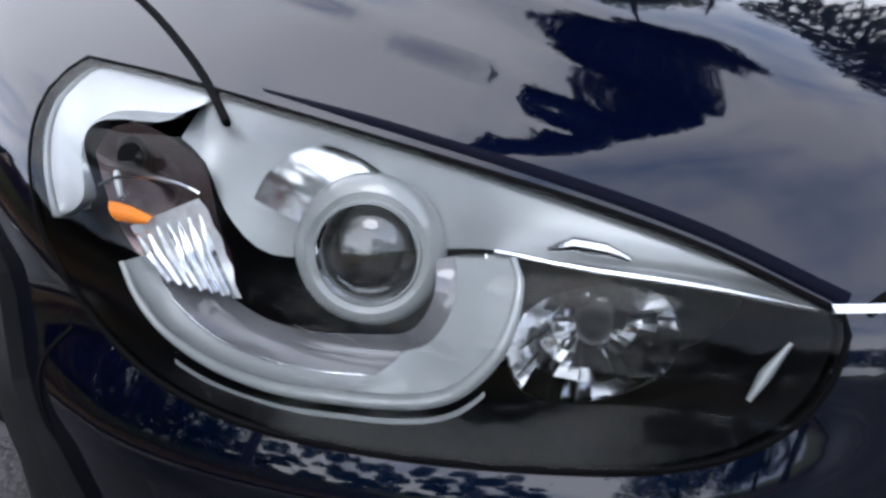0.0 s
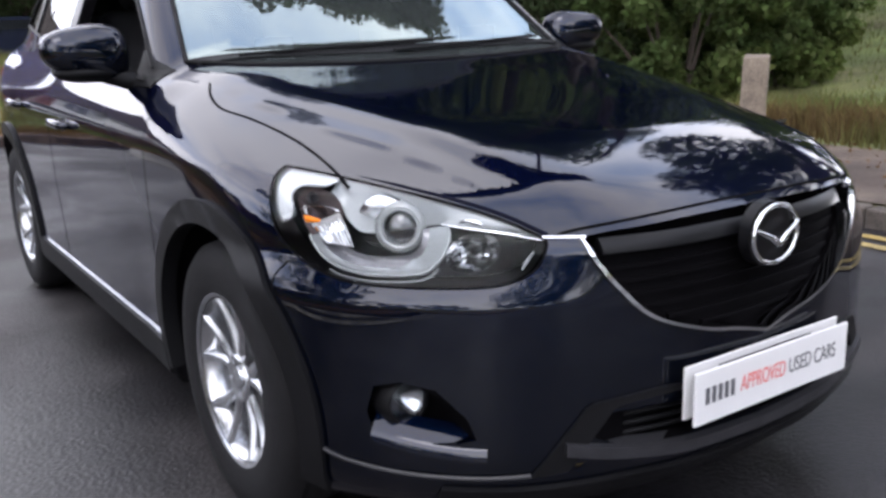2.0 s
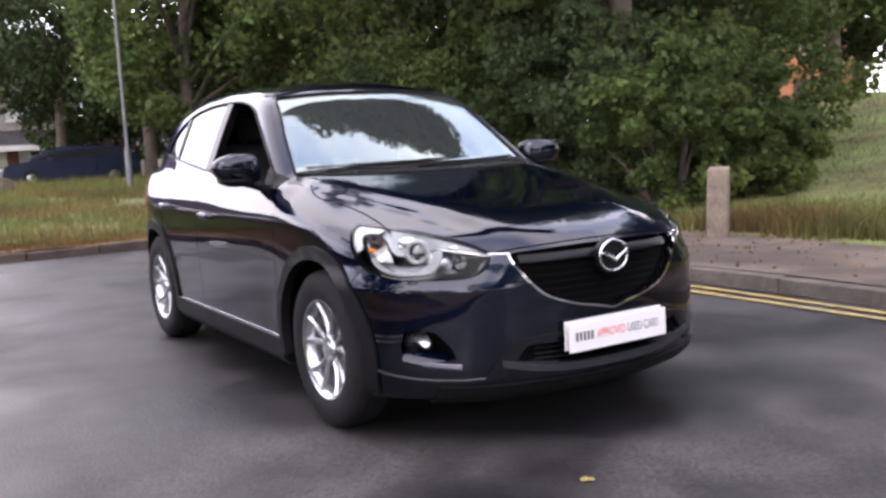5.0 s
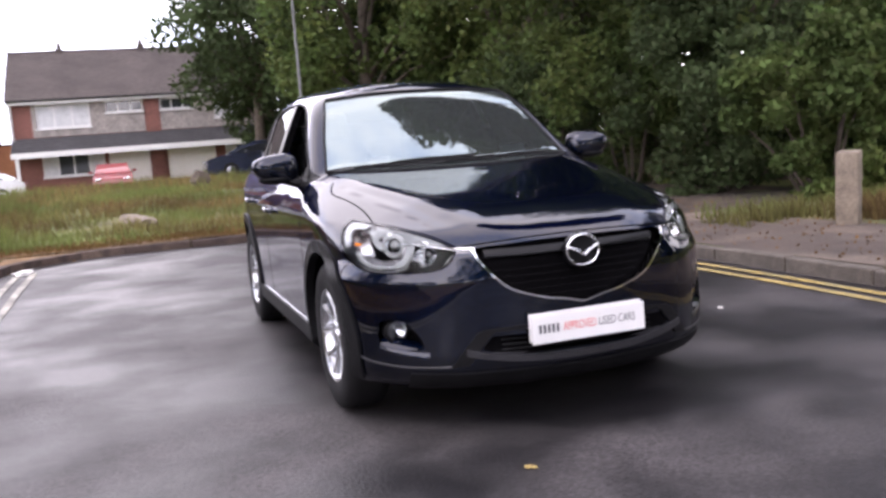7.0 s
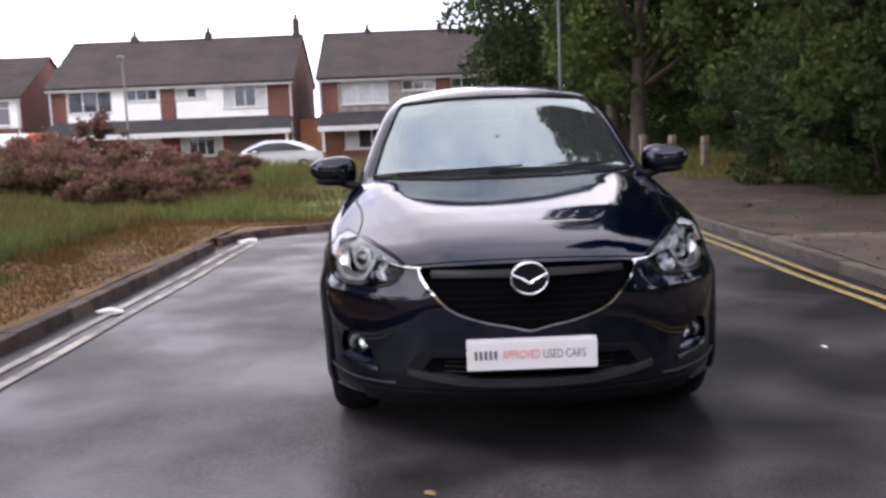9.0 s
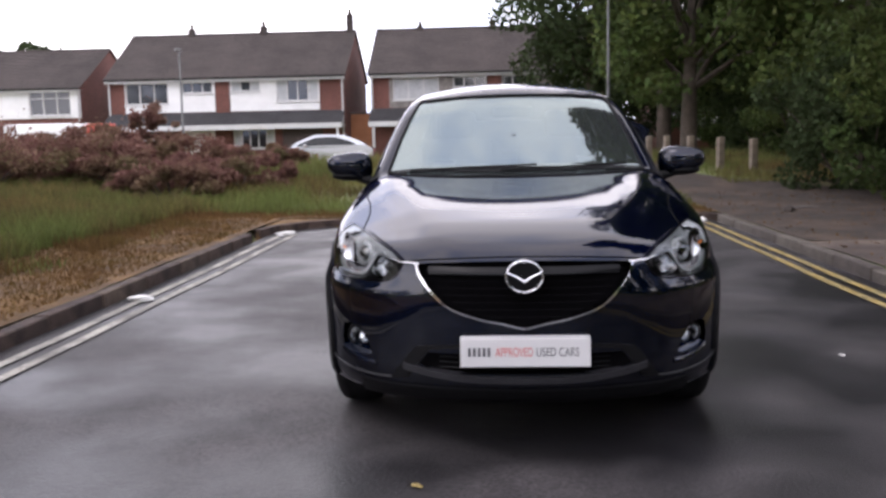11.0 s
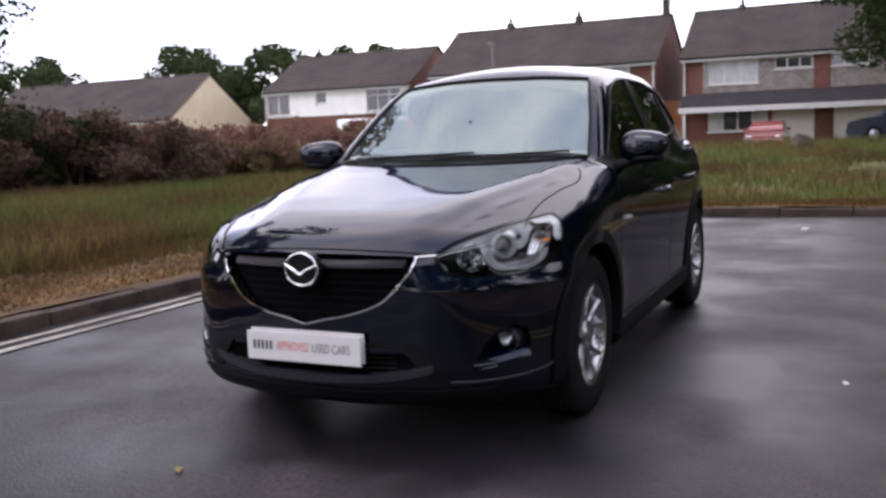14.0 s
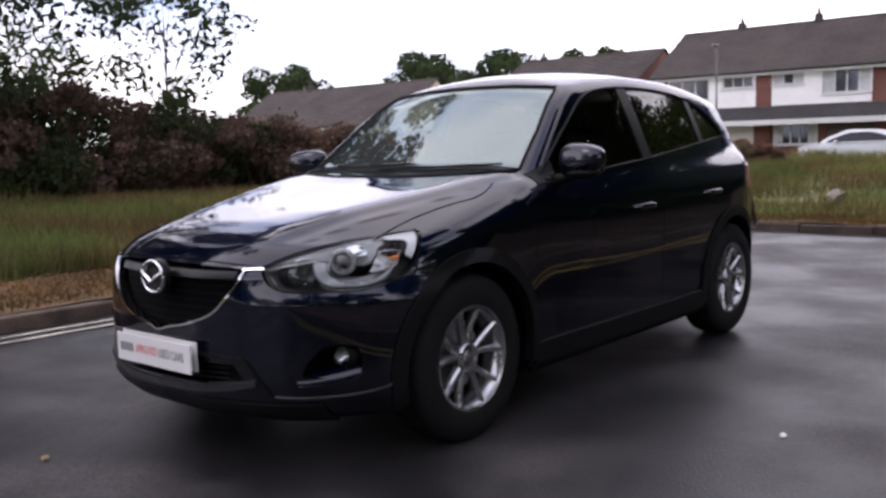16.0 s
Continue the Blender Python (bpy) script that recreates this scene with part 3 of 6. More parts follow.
# glass
slab("windscreen", rays_grid(SCREEN, 14, (0, 1.33)), "front", M["glass"], car, "windscreen glass with a pale green tint", outer=-.004, wrap=True, start=.95, rim=False)
slab("rear_window", rays_grid(HATCH, 8, (0, 1.33)), "back", M["dark_glass"], car, "dark privacy glass", outer=-.004, wrap=True, rim=False)
for s in (-1, 1):
    for name, y0, y1 in WINDOWS:
        if s < 0 and y0 < 2:
            continue  # this window stands open
        slab(name, window_web(y0, y1), "side", M["side_glass" if y0 < 2 else "dark_glass"], car, s=s, outer=-.006, rim=False)
    # black pillars between the panes and a bright line under them
    slab("door_pillar", window_web(2.595, 2.705, 6, 8, -.002), "side", M["gloss_black"], car, "gloss black pillar trim", s=s, outer=.002, inner=-.01)
    slab("rear_pillar", window_web(3.455, 3.525, 5, 8, -.002), "side", M["gloss_black"], car, "gloss black pillar trim", s=s, outer=.002, inner=-.01)
    ys = np.linspace(1.60, 3.94, 60)
    strip_on("window_seal", np.vstack([np.stack([ys, DLO_LOW(ys) - .004], -1), np.stack([ys, DLO_TOP(ys) + .004], -1)[::-1]]), "side", M["plastic"], car, .014, s)
    slab("mirror_sail", np.stack([np.stack([np.linspace(1.52, 1.70, 6), 1.062 + 0 * np.linspace(0, 1, 6) + .02 * k * np.linspace(0, 1, 6) + .015 * k], -1) for k in range(4)]), "side", M["plastic"], car, s=s, outer=.003, inner=-.01)
strip_on("screen_seal", np.vstack([SCREEN, SCREEN[:1]]), "front", M["plastic"], car, .016, start=.95)

# tail lamps round the rear corners
for s in (-1, 1):
    web = np.stack([np.stack([np.linspace(3.98 + .05 * k, 4.33, 14), .93 + .14 * k + .04 * np.linspace(0, 1, 14)], -1) for k in np.linspace(0, 1, 7)])
    slab("tail_lamp", web, "side", M["tail_red"], car, "red tail lamp", s=s, outer=.006, inner=-.02)

# panel gaps
for s in (-1, 1):
    strip_on("bonnet_gap", catmull([(s * .738, .53), (s * .726, .62), (s * .722, .75), (s * .730, .86), (s * .752, 1.0), (s * .778, 1.12), (s * .768, 1.22), (s * .735, 1.31)], 6), "top", M["seam"], car, .008, off=-.001)
    strip_on("wing_gap", [(1.40, z) for z in np.linspace(.36, 1.03, 16)], "side", M["seam"], car, .0045, s, off=-.001)
    strip_on("door_gap", [(2.65, z) for z in np.linspace(.36, 1.14, 16)], "side", M["seam"], car, .0045, s, off=-.001)
    strip_on("rear_door_gap", catmull([(3.20, .40), (3.24, .62), (3.36, .78), (3.48, .95), (3.50, 1.21)], 6), "side", M["seam"], car, .0045, s, off=-.001)
    strip_on("bumper_gap", catmull([(.575, .74), (.60, .70), (.575, .63), (.57, .56)], 5), "side", M["seam"], car, .006, s, off=-.001)
strip_on("bonnet_edge", catmull([(-.49, .801), (-.44, .813), (-.25, .824), (0, .828), (.25, .824), (.44, .813), (.49, .801)], 6), "front", M["seam"], car, .010, off=-.002)
slab("scuttle_panel", np.stack([np.stack([np.linspace(-.70, .70, 24), 1.425 + .03 * k + .13 * np.linspace(-.70, .70, 24) ** 2], -1) for k in range(3)]), "top", M["plastic"], car, "black plastic scuttle", outer=.004, inner=-.005)

# cladding along the foot of the body
for s in (-1, 1):
    for y in AXLES:
        a = np.radians(np.linspace(-12, 194, 50)) if y < 2 else np.radians(np.linspace(8, 194, 50))
        web = np.stack([np.stack([y + r * np.cos(a), .357 + r * np.sin(a)], -1) for r in (.409, .423, .446, .462, .468)])
        slab("arch_moulding", web, "side", M["plastic"], car, "black plastic wheel arch moulding", s=s, outer=.014, inner=-.03)
    ys = np.linspace(1.385, 3.205, 40)
    slab("sill_cladding", np.stack([np.stack([ys, np.full(40, z)], -1) for z in (.215, .25, .29, .325, .340)]), "side", M["plastic"], car, "black plastic sill", s=s, outer=.016, inner=-.03)
    slab("door_moulding", np.stack([np.stack([ys, np.full(40, z)], -1) for z in (.341, .344, .347)]), "side", M["satin"], car, "thin bright sill line", s=s, outer=.006, inner=-.01)
xs = np.linspace(-.70, .70, 60)
slab("front_lip", np.stack([np.stack([xs, np.full(60, z)], -1) for z in (.218, .235, .255, .275, .290)]), "front", M["plastic"], car, "black plastic bumper lip", outer=.012, inner=-.03)
wide = resample([(-.56, .315), (-.50, .40), (-.45, .462), (-.30, .474), (.30, .474), (.45, .462), (.50, .40), (.56, .315)], 60)
slab("intake_surround", np.stack([wide * [1, 1] + (np.array([0, .36]) - wide) * k for k in (0, .04, .08, .12)]), "front", M["plastic"], car, "black plastic intake surround", outer=.008, inner=-.02)
for k in range(3):
    strip_on("intake_bar", [(x, .368 + .022 * k) for x in np.linspace(-.36, .36, 20)], "front", M["plastic"], car, .010, off=-.03)

xs = np.linspace(-.50, .50, 40)
slab("intake_ledge", np.stack([np.stack([xs, .318 + d + .045 * (np.abs(xs) / .5) ** 3], -1) for d in (0, .008, .017, .026)]), "front", M["lip_grey"], car, "grey plastic ledge under the intake", outer=.020, inner=-.03)
for s in (-1, 1):
    # lighter grey bead: the lower edge's highlight is put into its colour
    strip_on("lip_edge", catmull([(s * .56, .318), (s * .66, .314), (s * .76, .318), (s * .83, .330), (s * .862, .345)], 6), "front", M["lip_grey"], car, .010, off=.004, label="lower edge of the bumper with its highlight painted grey")
    # painted ledge under the fog lamp
    shelf = np.stack([np.linspace(.635, .80, 14), .384 + .03 * np.linspace(0, 1, 14) ** 2], -1) * [s, 1]
    back, front_edge = on_car(shelf + [0, .030], "front", 1, -.045), on_car(shelf, "front", 1, .006)
    rows = [[Vector(p) + (Vector(q) - Vector(p)) * k - Vector((0, 0, .010 * k * k)) for p, q in zip(back, front_edge)] for k in (0, .3, .6, .85, 1)]
    rows.append([v - Vector((0, 0, .022)) for v in rows[-1]])
    bm = bmesh.new()
    vs = [[bm.verts.new(v) for v in r] for r in rows]
    for r, q in zip(vs, vs[1:]):
        for a, b, c, d in zip(r, r[1:], q[1:], q):
            bm.faces.new((a, b, c, d))
    part("fog_ledge", bm, M["paint"], car, "painted ledge under the fog lamp", 50)

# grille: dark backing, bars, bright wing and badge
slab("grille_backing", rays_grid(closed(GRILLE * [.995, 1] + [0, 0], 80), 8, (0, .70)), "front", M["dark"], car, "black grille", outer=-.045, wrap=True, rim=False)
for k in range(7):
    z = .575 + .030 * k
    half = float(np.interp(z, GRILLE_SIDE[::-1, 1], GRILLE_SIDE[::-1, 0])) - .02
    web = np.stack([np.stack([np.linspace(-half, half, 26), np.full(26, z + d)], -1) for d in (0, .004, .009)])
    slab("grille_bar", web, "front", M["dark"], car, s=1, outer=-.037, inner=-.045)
wing = np.vstack([GRILLE_SIDE, (GRILLE_SIDE * [-1, 1])[::-1][1:]])
inward = (np.array([0, .74]) - wing) / np.linalg.norm(np.array([0, .74]) - wing, axis=1, keepdims=True)
thick = (.0068 + .004 * np.abs(wing[:, :1]) / .45) * np.clip((.470 - np.abs(wing[:, :1])) / .05, .25, 1)
slab("chrome_wing", np.stack([wing + inward * thick * k for k in (0, .35, .7, 1)]), "front", M["chrome"], car, "chrome wing round the grille", outer=.010, inner=-.03)
for s in (-1, 1):
    slab("wing_tip", np.stack([np.stack([s * np.linspace(.432, .508, 8), .797 + d + .004 * np.linspace(0, 1, 8)], -1) for d in (0, .002, .004)]), "front", M["chrome"], car, "chrome wing tip", outer=.004, inner=-.01)
hood_web = np.stack([np.stack([np.linspace(-.40, .40, 30), z + 0 * np.linspace(0, 1, 30)], -1) for z in (.765, .775, .785, .795, .803)])
slab("grille_hood", hood_web, "front", M["gloss_black"], car, "gloss black panel above the grille", outer=-.018, inner=-.045)
ring = [(.073 * math.cos(a), .010, .757 + .065 * math.sin(a) * (1 if math.sin(a) > 0 else .94)) for a in np.linspace(0, 2 * np.pi, 49)[:-1]]
badge = part("badge", tube(ring, .0050, 10, closed=True), M["chrome"], car, "round chrome badge", 80)
part("badge_wing", tube(catmull([(-.072, .008, .778), (-.052, .004, .768), (-.026, .002, .756), (-.010, .001, .745), (0, .001, .740), (.010, .001, .745), (.026, .002, .756), (.052, .004, .768), (.072, .008, .778)], 4), [.0045 + .0030 * math.sin(math.pi * k / 32) for k in range(33)], 8), M["chrome"], badge, "", 80)
part("badge_back", lathe([(.024, .001), (.024, .07), (.05, .072)], 40, "y"), M["gloss_black"], badge, "", 30).location = (0, 0, .757)

# number plate: a show plate over another, with its lettering
def flat_bars(spans, z, h, y):
    bm = bmesh.new()
    for a, b in spans:
        box((a, y - .0012, z - h / 2), (b, y, z + h / 2), bm=bm)
    return bm


part("rear_plate", box((-.262, .017, .400), (.262, .022, .517), .002), M["plate"], car, "white plate behind the show plate")
plate = part("show_plate", box((-.262, -.012, .394), (.262, -.005, .511), .003), M["plate"], car, "white show plate with dark and red lettering")
part("plate_mount", box((-.16, -.006, .42), (.16, .05, .50), .004), M["dark"], plate)
part("maker_mark", flat_bars([(-.231 + .0197 * k, -.2195 + .0197 * k) for k in range(5)], .456, .036, -.0125), M["ink"], plate)


def lettering(name, text, x0, width, height, z, mat, parent):
    cu = bpy.data.curves.new(name, "FONT")
    cu.body, cu.size, cu.extrude = text, .05, .0004
    tmp = new(name, cu)
    bpy.context.view_layer.update()
    me = bpy.data.meshes.new_from_object(tmp.evaluated_get(bpy.context.evaluated_depsgraph_get()))
    bpy.data.objects.remove(tmp)
    c = np.zeros(len(me.vertices) * 3)
    me.vertices.foreach_get("co", c)
    c = c.reshape(-1, 3)
    lo, hi = c.min(0), c.max(0)
    out = np.stack([x0 + (c[:, 0] - lo[0]) / (hi[0] - lo[0]) * width, -.0128 - c[:, 2], z - height / 2 + (c[:, 1] - lo[1]) / (hi[1] - lo[1]) * height], -1)
    me.vertices.foreach_set("co", out.ravel())
    me.materials.clear()
    me.materials.append(mat)
    return link(name, me, parent)


lettering("red_lettering", "APPROVED", -.120, .150, .036, .456, M["red_ink"], plate)
lettering("dark_lettering", "USED CARS", .045, .170, .036, .456, M["ink"], plate)

# headlamps
for s in (-1, 1):
    def L(u, v, w=0.0):
        return at_lamp(u, v, w, s)

    def lamp_sheet(name, web, mat, parent, label="", smooth=40):
        """A sheet of lamp points (u, v, w) in rows."""
        bm = bmesh.new()
        rows = [[bm.verts.new(L(*p)) for p in row] for row in web]
        for r, q in zip(rows, rows[1:]):
            for j in range(len(r) - 1):
                bm.faces.new((r[j], r[j + 1], q[j + 1], q[j]))
        return part(name, bm, mat, parent, label, smooth)

    def dish(c, w, profile, n=40, squash=1.0, lean=0.0):
        """A turned shape facing out of the lamp; profile: radius, depth."""
        return [[(c[0] + r * math.cos(a) + lean * d, c[1] + squash * r * math.sin(a), w + d) for a in np.linspace(0, 2 * np.pi, n + 1)] for r, d in profile]

    edge = closed(LAMP, 90)
    mid = np.array([.02, -.01])
    inner = mid + (edge - mid) * .975
    # housing: a smoked pan behind everything
    depth = lambda u: -.125 - .43 * max(u, 0) + .02 * min(u, 0)
    pan = []
    surf = on_car(inner, "lamp", s)
    wsurf = np.array([(Vector((s * p[0], p[1], p[2])) - LAMP_O).dot(LAMP_N) for p in surf])
    for k, drop in ((0, -.004), (.006, -.030), (.028, -.07), (.4, -.07), (.75, -.07), (.98, -.07)):
        row = [(p[0] + (mid[0] - p[0]) * k, p[1] + (mid[1] - p[1]) * k) for p in inner]
        pan.append([(u, v, wsurf[i] + (depth(u) + .07 - wsurf[i]) * min(1, k * 40) * (k > .02) + drop) for i, (u, v) in enumerate(row)] + [])
        pan[-1].append(pan[-1][0])
    lamp = lamp_sheet("headlamp", pan, M["lamp_dark"], car, "clear-lensed projector headlamp with chrome insides")
    slab("lens", rays_grid(closed(LAMP, 90) * .995, 12, mid), "lamp", M["lens"], lamp, "clear lens", s=s, outer=.0, wrap=True, rim=False)
    strip_on("lens_gasket", np.vstack([edge, edge[:1]]), "lamp", M["seam"], lamp, .0065, s, off=-.002)
    def lens_w(line, drop):
        """Depth of the lens over lamp points, and so much further in."""
        line = np.asarray(line, float)
        return [(u, v, (Vector((s * p[0], p[1], p[2])) - LAMP_O).dot(LAMP_N) - drop) for (u, v), p in zip(line, on_car(line, "lamp", s))]

    def between(a, b, n=6, hump=0.0):
        """Rows from one line of lamp points to another."""
        a, b = np.asarray(a, float), np.asarray(b, float)
        return [[tuple(p + (q - p) * k + np.array([0, 0, hump * math.sin(math.pi * k)])) for p, q in zip(a, b)] for k in np.linspace(0, 1, n)]

    # grey bezel: from the top edge down between the chambers, with a chrome line along its lower lip
    top_edge = resample(np.array([p for p in LAMP[:31] * [.985, .95] if p[0] < .175]), 40)
    low_edge = resample(catmull([(.170, .066, -.100), (.152, .046, -.100), (.134, .008, -.088), (.10, -.020, -.080), (.03, -.016, -.066), (-.03, -.008, -.040), (-.067, -.004, -.017), (-.101, -.010, -.010), (-.14, -.016, -.005), (-.194, -.024, -.002), (-.241, -.033, -.002), (-.272, -.039, .0)], 5), 40)
    lamp_sheet("brow_panel", between(lens_w(top_edge, .010), low_edge, 8, .004), M["lamp_grey"], lamp, "grey brow panel", 60)
    part("brow_line", tube([L(p[0], p[1], p[2] + .004) for p in low_edge if p[0] < -.06], [.0018 + .0022 * k for k in np.linspace(0, 1, sum(low_edge[:, 0] < -.06))], 8), M["chrome"], lamp, "", 60)
    # chrome bead added in the shape of a reflection on the brow
    part("brow_boss", tube([L(-.102, -.001, -.004), L(-.118, .003, .0), L(-.138, .0, .004), L(-.152, -.006, .006)], [.0015, .0050, .0045, .0015], 10), M["chrome"], lamp, "", 60)
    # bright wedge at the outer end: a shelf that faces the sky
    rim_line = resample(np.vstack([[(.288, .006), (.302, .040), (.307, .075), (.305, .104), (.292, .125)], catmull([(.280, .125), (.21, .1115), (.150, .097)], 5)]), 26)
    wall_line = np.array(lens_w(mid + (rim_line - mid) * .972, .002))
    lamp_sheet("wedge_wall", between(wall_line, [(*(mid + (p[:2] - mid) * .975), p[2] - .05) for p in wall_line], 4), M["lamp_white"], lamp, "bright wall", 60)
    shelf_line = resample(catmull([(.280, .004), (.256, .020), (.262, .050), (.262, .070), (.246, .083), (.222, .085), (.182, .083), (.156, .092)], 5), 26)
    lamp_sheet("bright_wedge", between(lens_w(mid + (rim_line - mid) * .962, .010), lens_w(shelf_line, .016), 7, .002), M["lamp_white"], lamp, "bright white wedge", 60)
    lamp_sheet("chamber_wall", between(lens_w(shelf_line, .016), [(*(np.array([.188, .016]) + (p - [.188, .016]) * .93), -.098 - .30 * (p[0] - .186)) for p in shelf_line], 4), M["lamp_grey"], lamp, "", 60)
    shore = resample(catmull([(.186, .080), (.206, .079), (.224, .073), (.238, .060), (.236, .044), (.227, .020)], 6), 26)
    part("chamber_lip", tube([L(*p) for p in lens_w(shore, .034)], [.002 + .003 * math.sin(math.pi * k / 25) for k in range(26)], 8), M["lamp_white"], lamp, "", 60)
    # projector: barrel, rings and glass
    pc = (.0185, -.0085)
    barrel = lamp_sheet("projector", dish(pc, -.030, [(.0325, -.004), (.0345, .004), (.0375, .001), (.042, .003), (.0475, .001), (.052, -.004), (.0535, -.012), (.050, -.026)]), M["lamp_ring"], lamp, "frosted grey projector ring", 40)
    lamp_sheet("projector_glass", dish(pc, -.036, [(.0335, .0), (.030, .007), (.022, .013), (.012, .016), (.001, .017)]), M["ball"], barrel, "glass ball lens", 80)
    lamp_sheet("projector_iris", dish(pc, -.064, [(.0345, .028), (.031, .0), (.020, -.02), (.001, -.03)]), M["dark"], barrel)
    lamp_sheet("ring_rim", dish(pc, -.030, [(.0330, .001), (.0345, .0065), (.0360, .003)]), M["chrome"], barrel, "", 60)
    shell_rows = []
    for k in np.linspace(0, 1, 7):
        c = np.array(pc) + (np.array([.056, .003]) - np.array(pc)) * k
        r = .048 + .009 * math.sin(1.57 * k)
        shell_rows.append([(c[0] + r * math.cos(a), c[1] + r * math.sin(a), -.044 - .034 * k + (.0015 if j % 3 == 0 else 0) * (k > .3)) for j, a in enumerate(np.linspace(.35, 2 * np.pi - .75, 43) - .0)])
    lamp_sheet("barrel_shell", shell_rows, M["silver"], lamp, "bright silver barrel", 35)
    # the bowl: a bright U under the projector
    U = catmull([(.212, -.023, -.074), (.199, -.048, -.066), (.176, -.072, -.057), (.137, -.091, -.042), (.09, -.101, -.025), (.048, -.103, -.013), (-.002, -.103, -.002), (-.037, -.096, .004), (-.063, -.075, .009), (-.078, -.049, .009), (-.084, -.023, .0), (-.080, -.008, -.010)], 6)
    step = catmull([(.196, -.020, -.088), (.184, -.044, -.080), (.163, -.063, -.068), (.128, -.081, -.052), (.085, -.090, -.036), (.044, -.093, -.026), (-.004, -.092, -.018), (-.033, -.084, -.010), (-.050, -.067, -.006), (-.061, -.045, -.006), (-.064, -.022, -.012), (-.062, -.008, -.020)], 6)
    deep = [np.array([.03, -.022, -.066]) + (p - np.array([.03, -.022, -.060])) * [.62 + .9 * max(p[0] - .03, 0), .62 + .9 * max(p[0] - .03, 0), .9] for p in step]
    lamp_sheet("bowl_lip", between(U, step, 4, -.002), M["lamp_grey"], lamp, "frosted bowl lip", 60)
    # tapering paler sheet: the bowl's lit side is put into its colour
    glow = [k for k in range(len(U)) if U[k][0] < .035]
    lamp_sheet("bowl_glow", between([U[k] for k in glow], [U[k] + (step[k] + (deep[k] - step[k]) * .6 - U[k]) * min(1, .15 + (.035 - U[k][0]) / .06) for k in glow], 5, .001), M["lamp_pale"], lamp, "side of the bowl painted paler as if lit", 60)
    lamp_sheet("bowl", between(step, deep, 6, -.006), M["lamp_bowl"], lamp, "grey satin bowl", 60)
    part("bowl_line", tube([L(*p) for p in step], .0012, 6), M["chrome"], lamp, "", 60)
    part("light_guide", tube([L(p[0], p[1], p[2] + .003) for p in U], [.0026 + .0030 * math.sin(math.pi * min(1, (j + 4) / len(U)) ** 1.4) for j in range(len(U))], 10), M["lamp_pale"], lamp, "bright U-shaped light guide", 60)
    lamp_sheet("under_line", [[(p[0] * 1.03, p[1] - .012 - k, p[2] + .002) for p in U[14:48]] for k in (0, .004)], M["lamp_grey"], lamp, "", 60)
    # turn signal chamber: smoked upper half, ribbed chrome lower half, amber reflector
    cc = np.array([.186, .012])
    ringed = catmull([(.246, .055), (.226, .074), (.195, .075), (.152, .049), (.140, .004), (.130, -.036), (.164, -.049), (.208, -.030), (.234, .006), (.246, .055)], 5)
    sig = lamp_sheet("signal_chamber", [[(*(cc + (p - cc) * k), -.097 - .30 * (p[0] - .186) - (1 - k) * .026) for p in ringed] for k in (1, .97, .7, .4, .1)], M["lamp_smoke"], lamp, "smoked signal chamber", 40)
    head, foot = np.array([(.214, .000, -.094), (.150, .024, -.078)]), np.array([(.182, -.038, -.080), (.120, -.049, -.064)])
    facets = []
    for i, k in enumerate(np.linspace(0, 1, 8)):
        a, b = head[0] + (foot[0] - head[0]) * k, head[1] + (foot[1] - head[1]) * k
        facets.append([tuple(a + (b - a) * j / 13 + np.array([0, 0, (.005 if (j + i) % 2 else 0) - .008 * math.sin(math.pi * k)])) for j in range(14)])
    lamp_sheet("signal_reflector", facets, M["facet"], lamp, "faceted chrome signal reflector", 8)
    for k in range(7):
        q = (k + .5) / 7
        a, b = head[0] + (head[1] - head[0]) * q, foot[0] + (foot[1] - foot[0]) * q
        part("signal_rib", tube([L(*(a + (b - a) * .15 + [0, 0, .006])), L(*((a + b) / 2 + [0, 0, .010])), L(*(b + [0, 0, .006]))], [.0012, .0030, .0016], 4), M["chrome" if k % 2 else "dark_chrome"], lamp, "", 20)
    part("signal_cap", cylinder(L(.214, .056, -.110), L(.206, .054, -.090), .012, .010, 18), M["lamp_dark"], lamp, "", 40)
    lamp_sheet("signal_bulb", between([(.231, .019, -.098), (.220, .018, -.094), (.208, .015, -.090), (.190, .009, -.082)], [(.224, .004, -.094), (.214, .004, -.089), (.204, .003, -.085), (.192, .004, -.081)], 4, .006), M["amber"], lamp, "amber bulb", 60)
    part("signal_hood", tube([L(*p) for p in catmull([(.240, .030, -.103), (.222, .037, -.096), (.196, .038, -.090), (.170, .034, -.084), (.152, .026, -.082)], 5)], .0016, 6), M["satin"], lamp, "", 60)
    # high beam: faceted reflector, bulb shield
    hb = np.array([-.130, -.062])
    lamp_sheet("high_beam", [[(hb[0] + .055 * math.cos(a) * r, hb[1] + .040 * math.sin(a) * r - .008 * math.cos(a) * r, .002 - .055 * (1 - r * r) + (.009 if int(a / .3927) % 2 else 0) * r * (1.02 - r) + .006 * math.sin(3.1 * a + 9 * r)) for a in np.linspace(0, 2 * np.pi, 33)] for r in (1, .97, .8, .62, .45, .28, .1)], M["dark_chrome"], lamp, "faceted high beam reflector", 6)
    part("bulb_shield", tube([L(-.135, -.058, -.055), L(-.132, -.058, -.022), L(-.130, -.058, -.010)], [.013, .012, .004], 14), M["lamp_dark"], lamp, "", 60)
    part("inner_marker", tube([L(-.226, -.096, .010), L(-.236, -.080, .008), L(-.252, -.060, .004)], [.002, .0045, .0015], 8), M["lamp_grey"], lamp, "", 60)
    # the bonnet's rounded front edge above the lamp, dark ground reflection painted in
    lip_line = resample(np.array([p + [0, .0085] for p in LAMP[:31] if p[0] < .16]), 30)
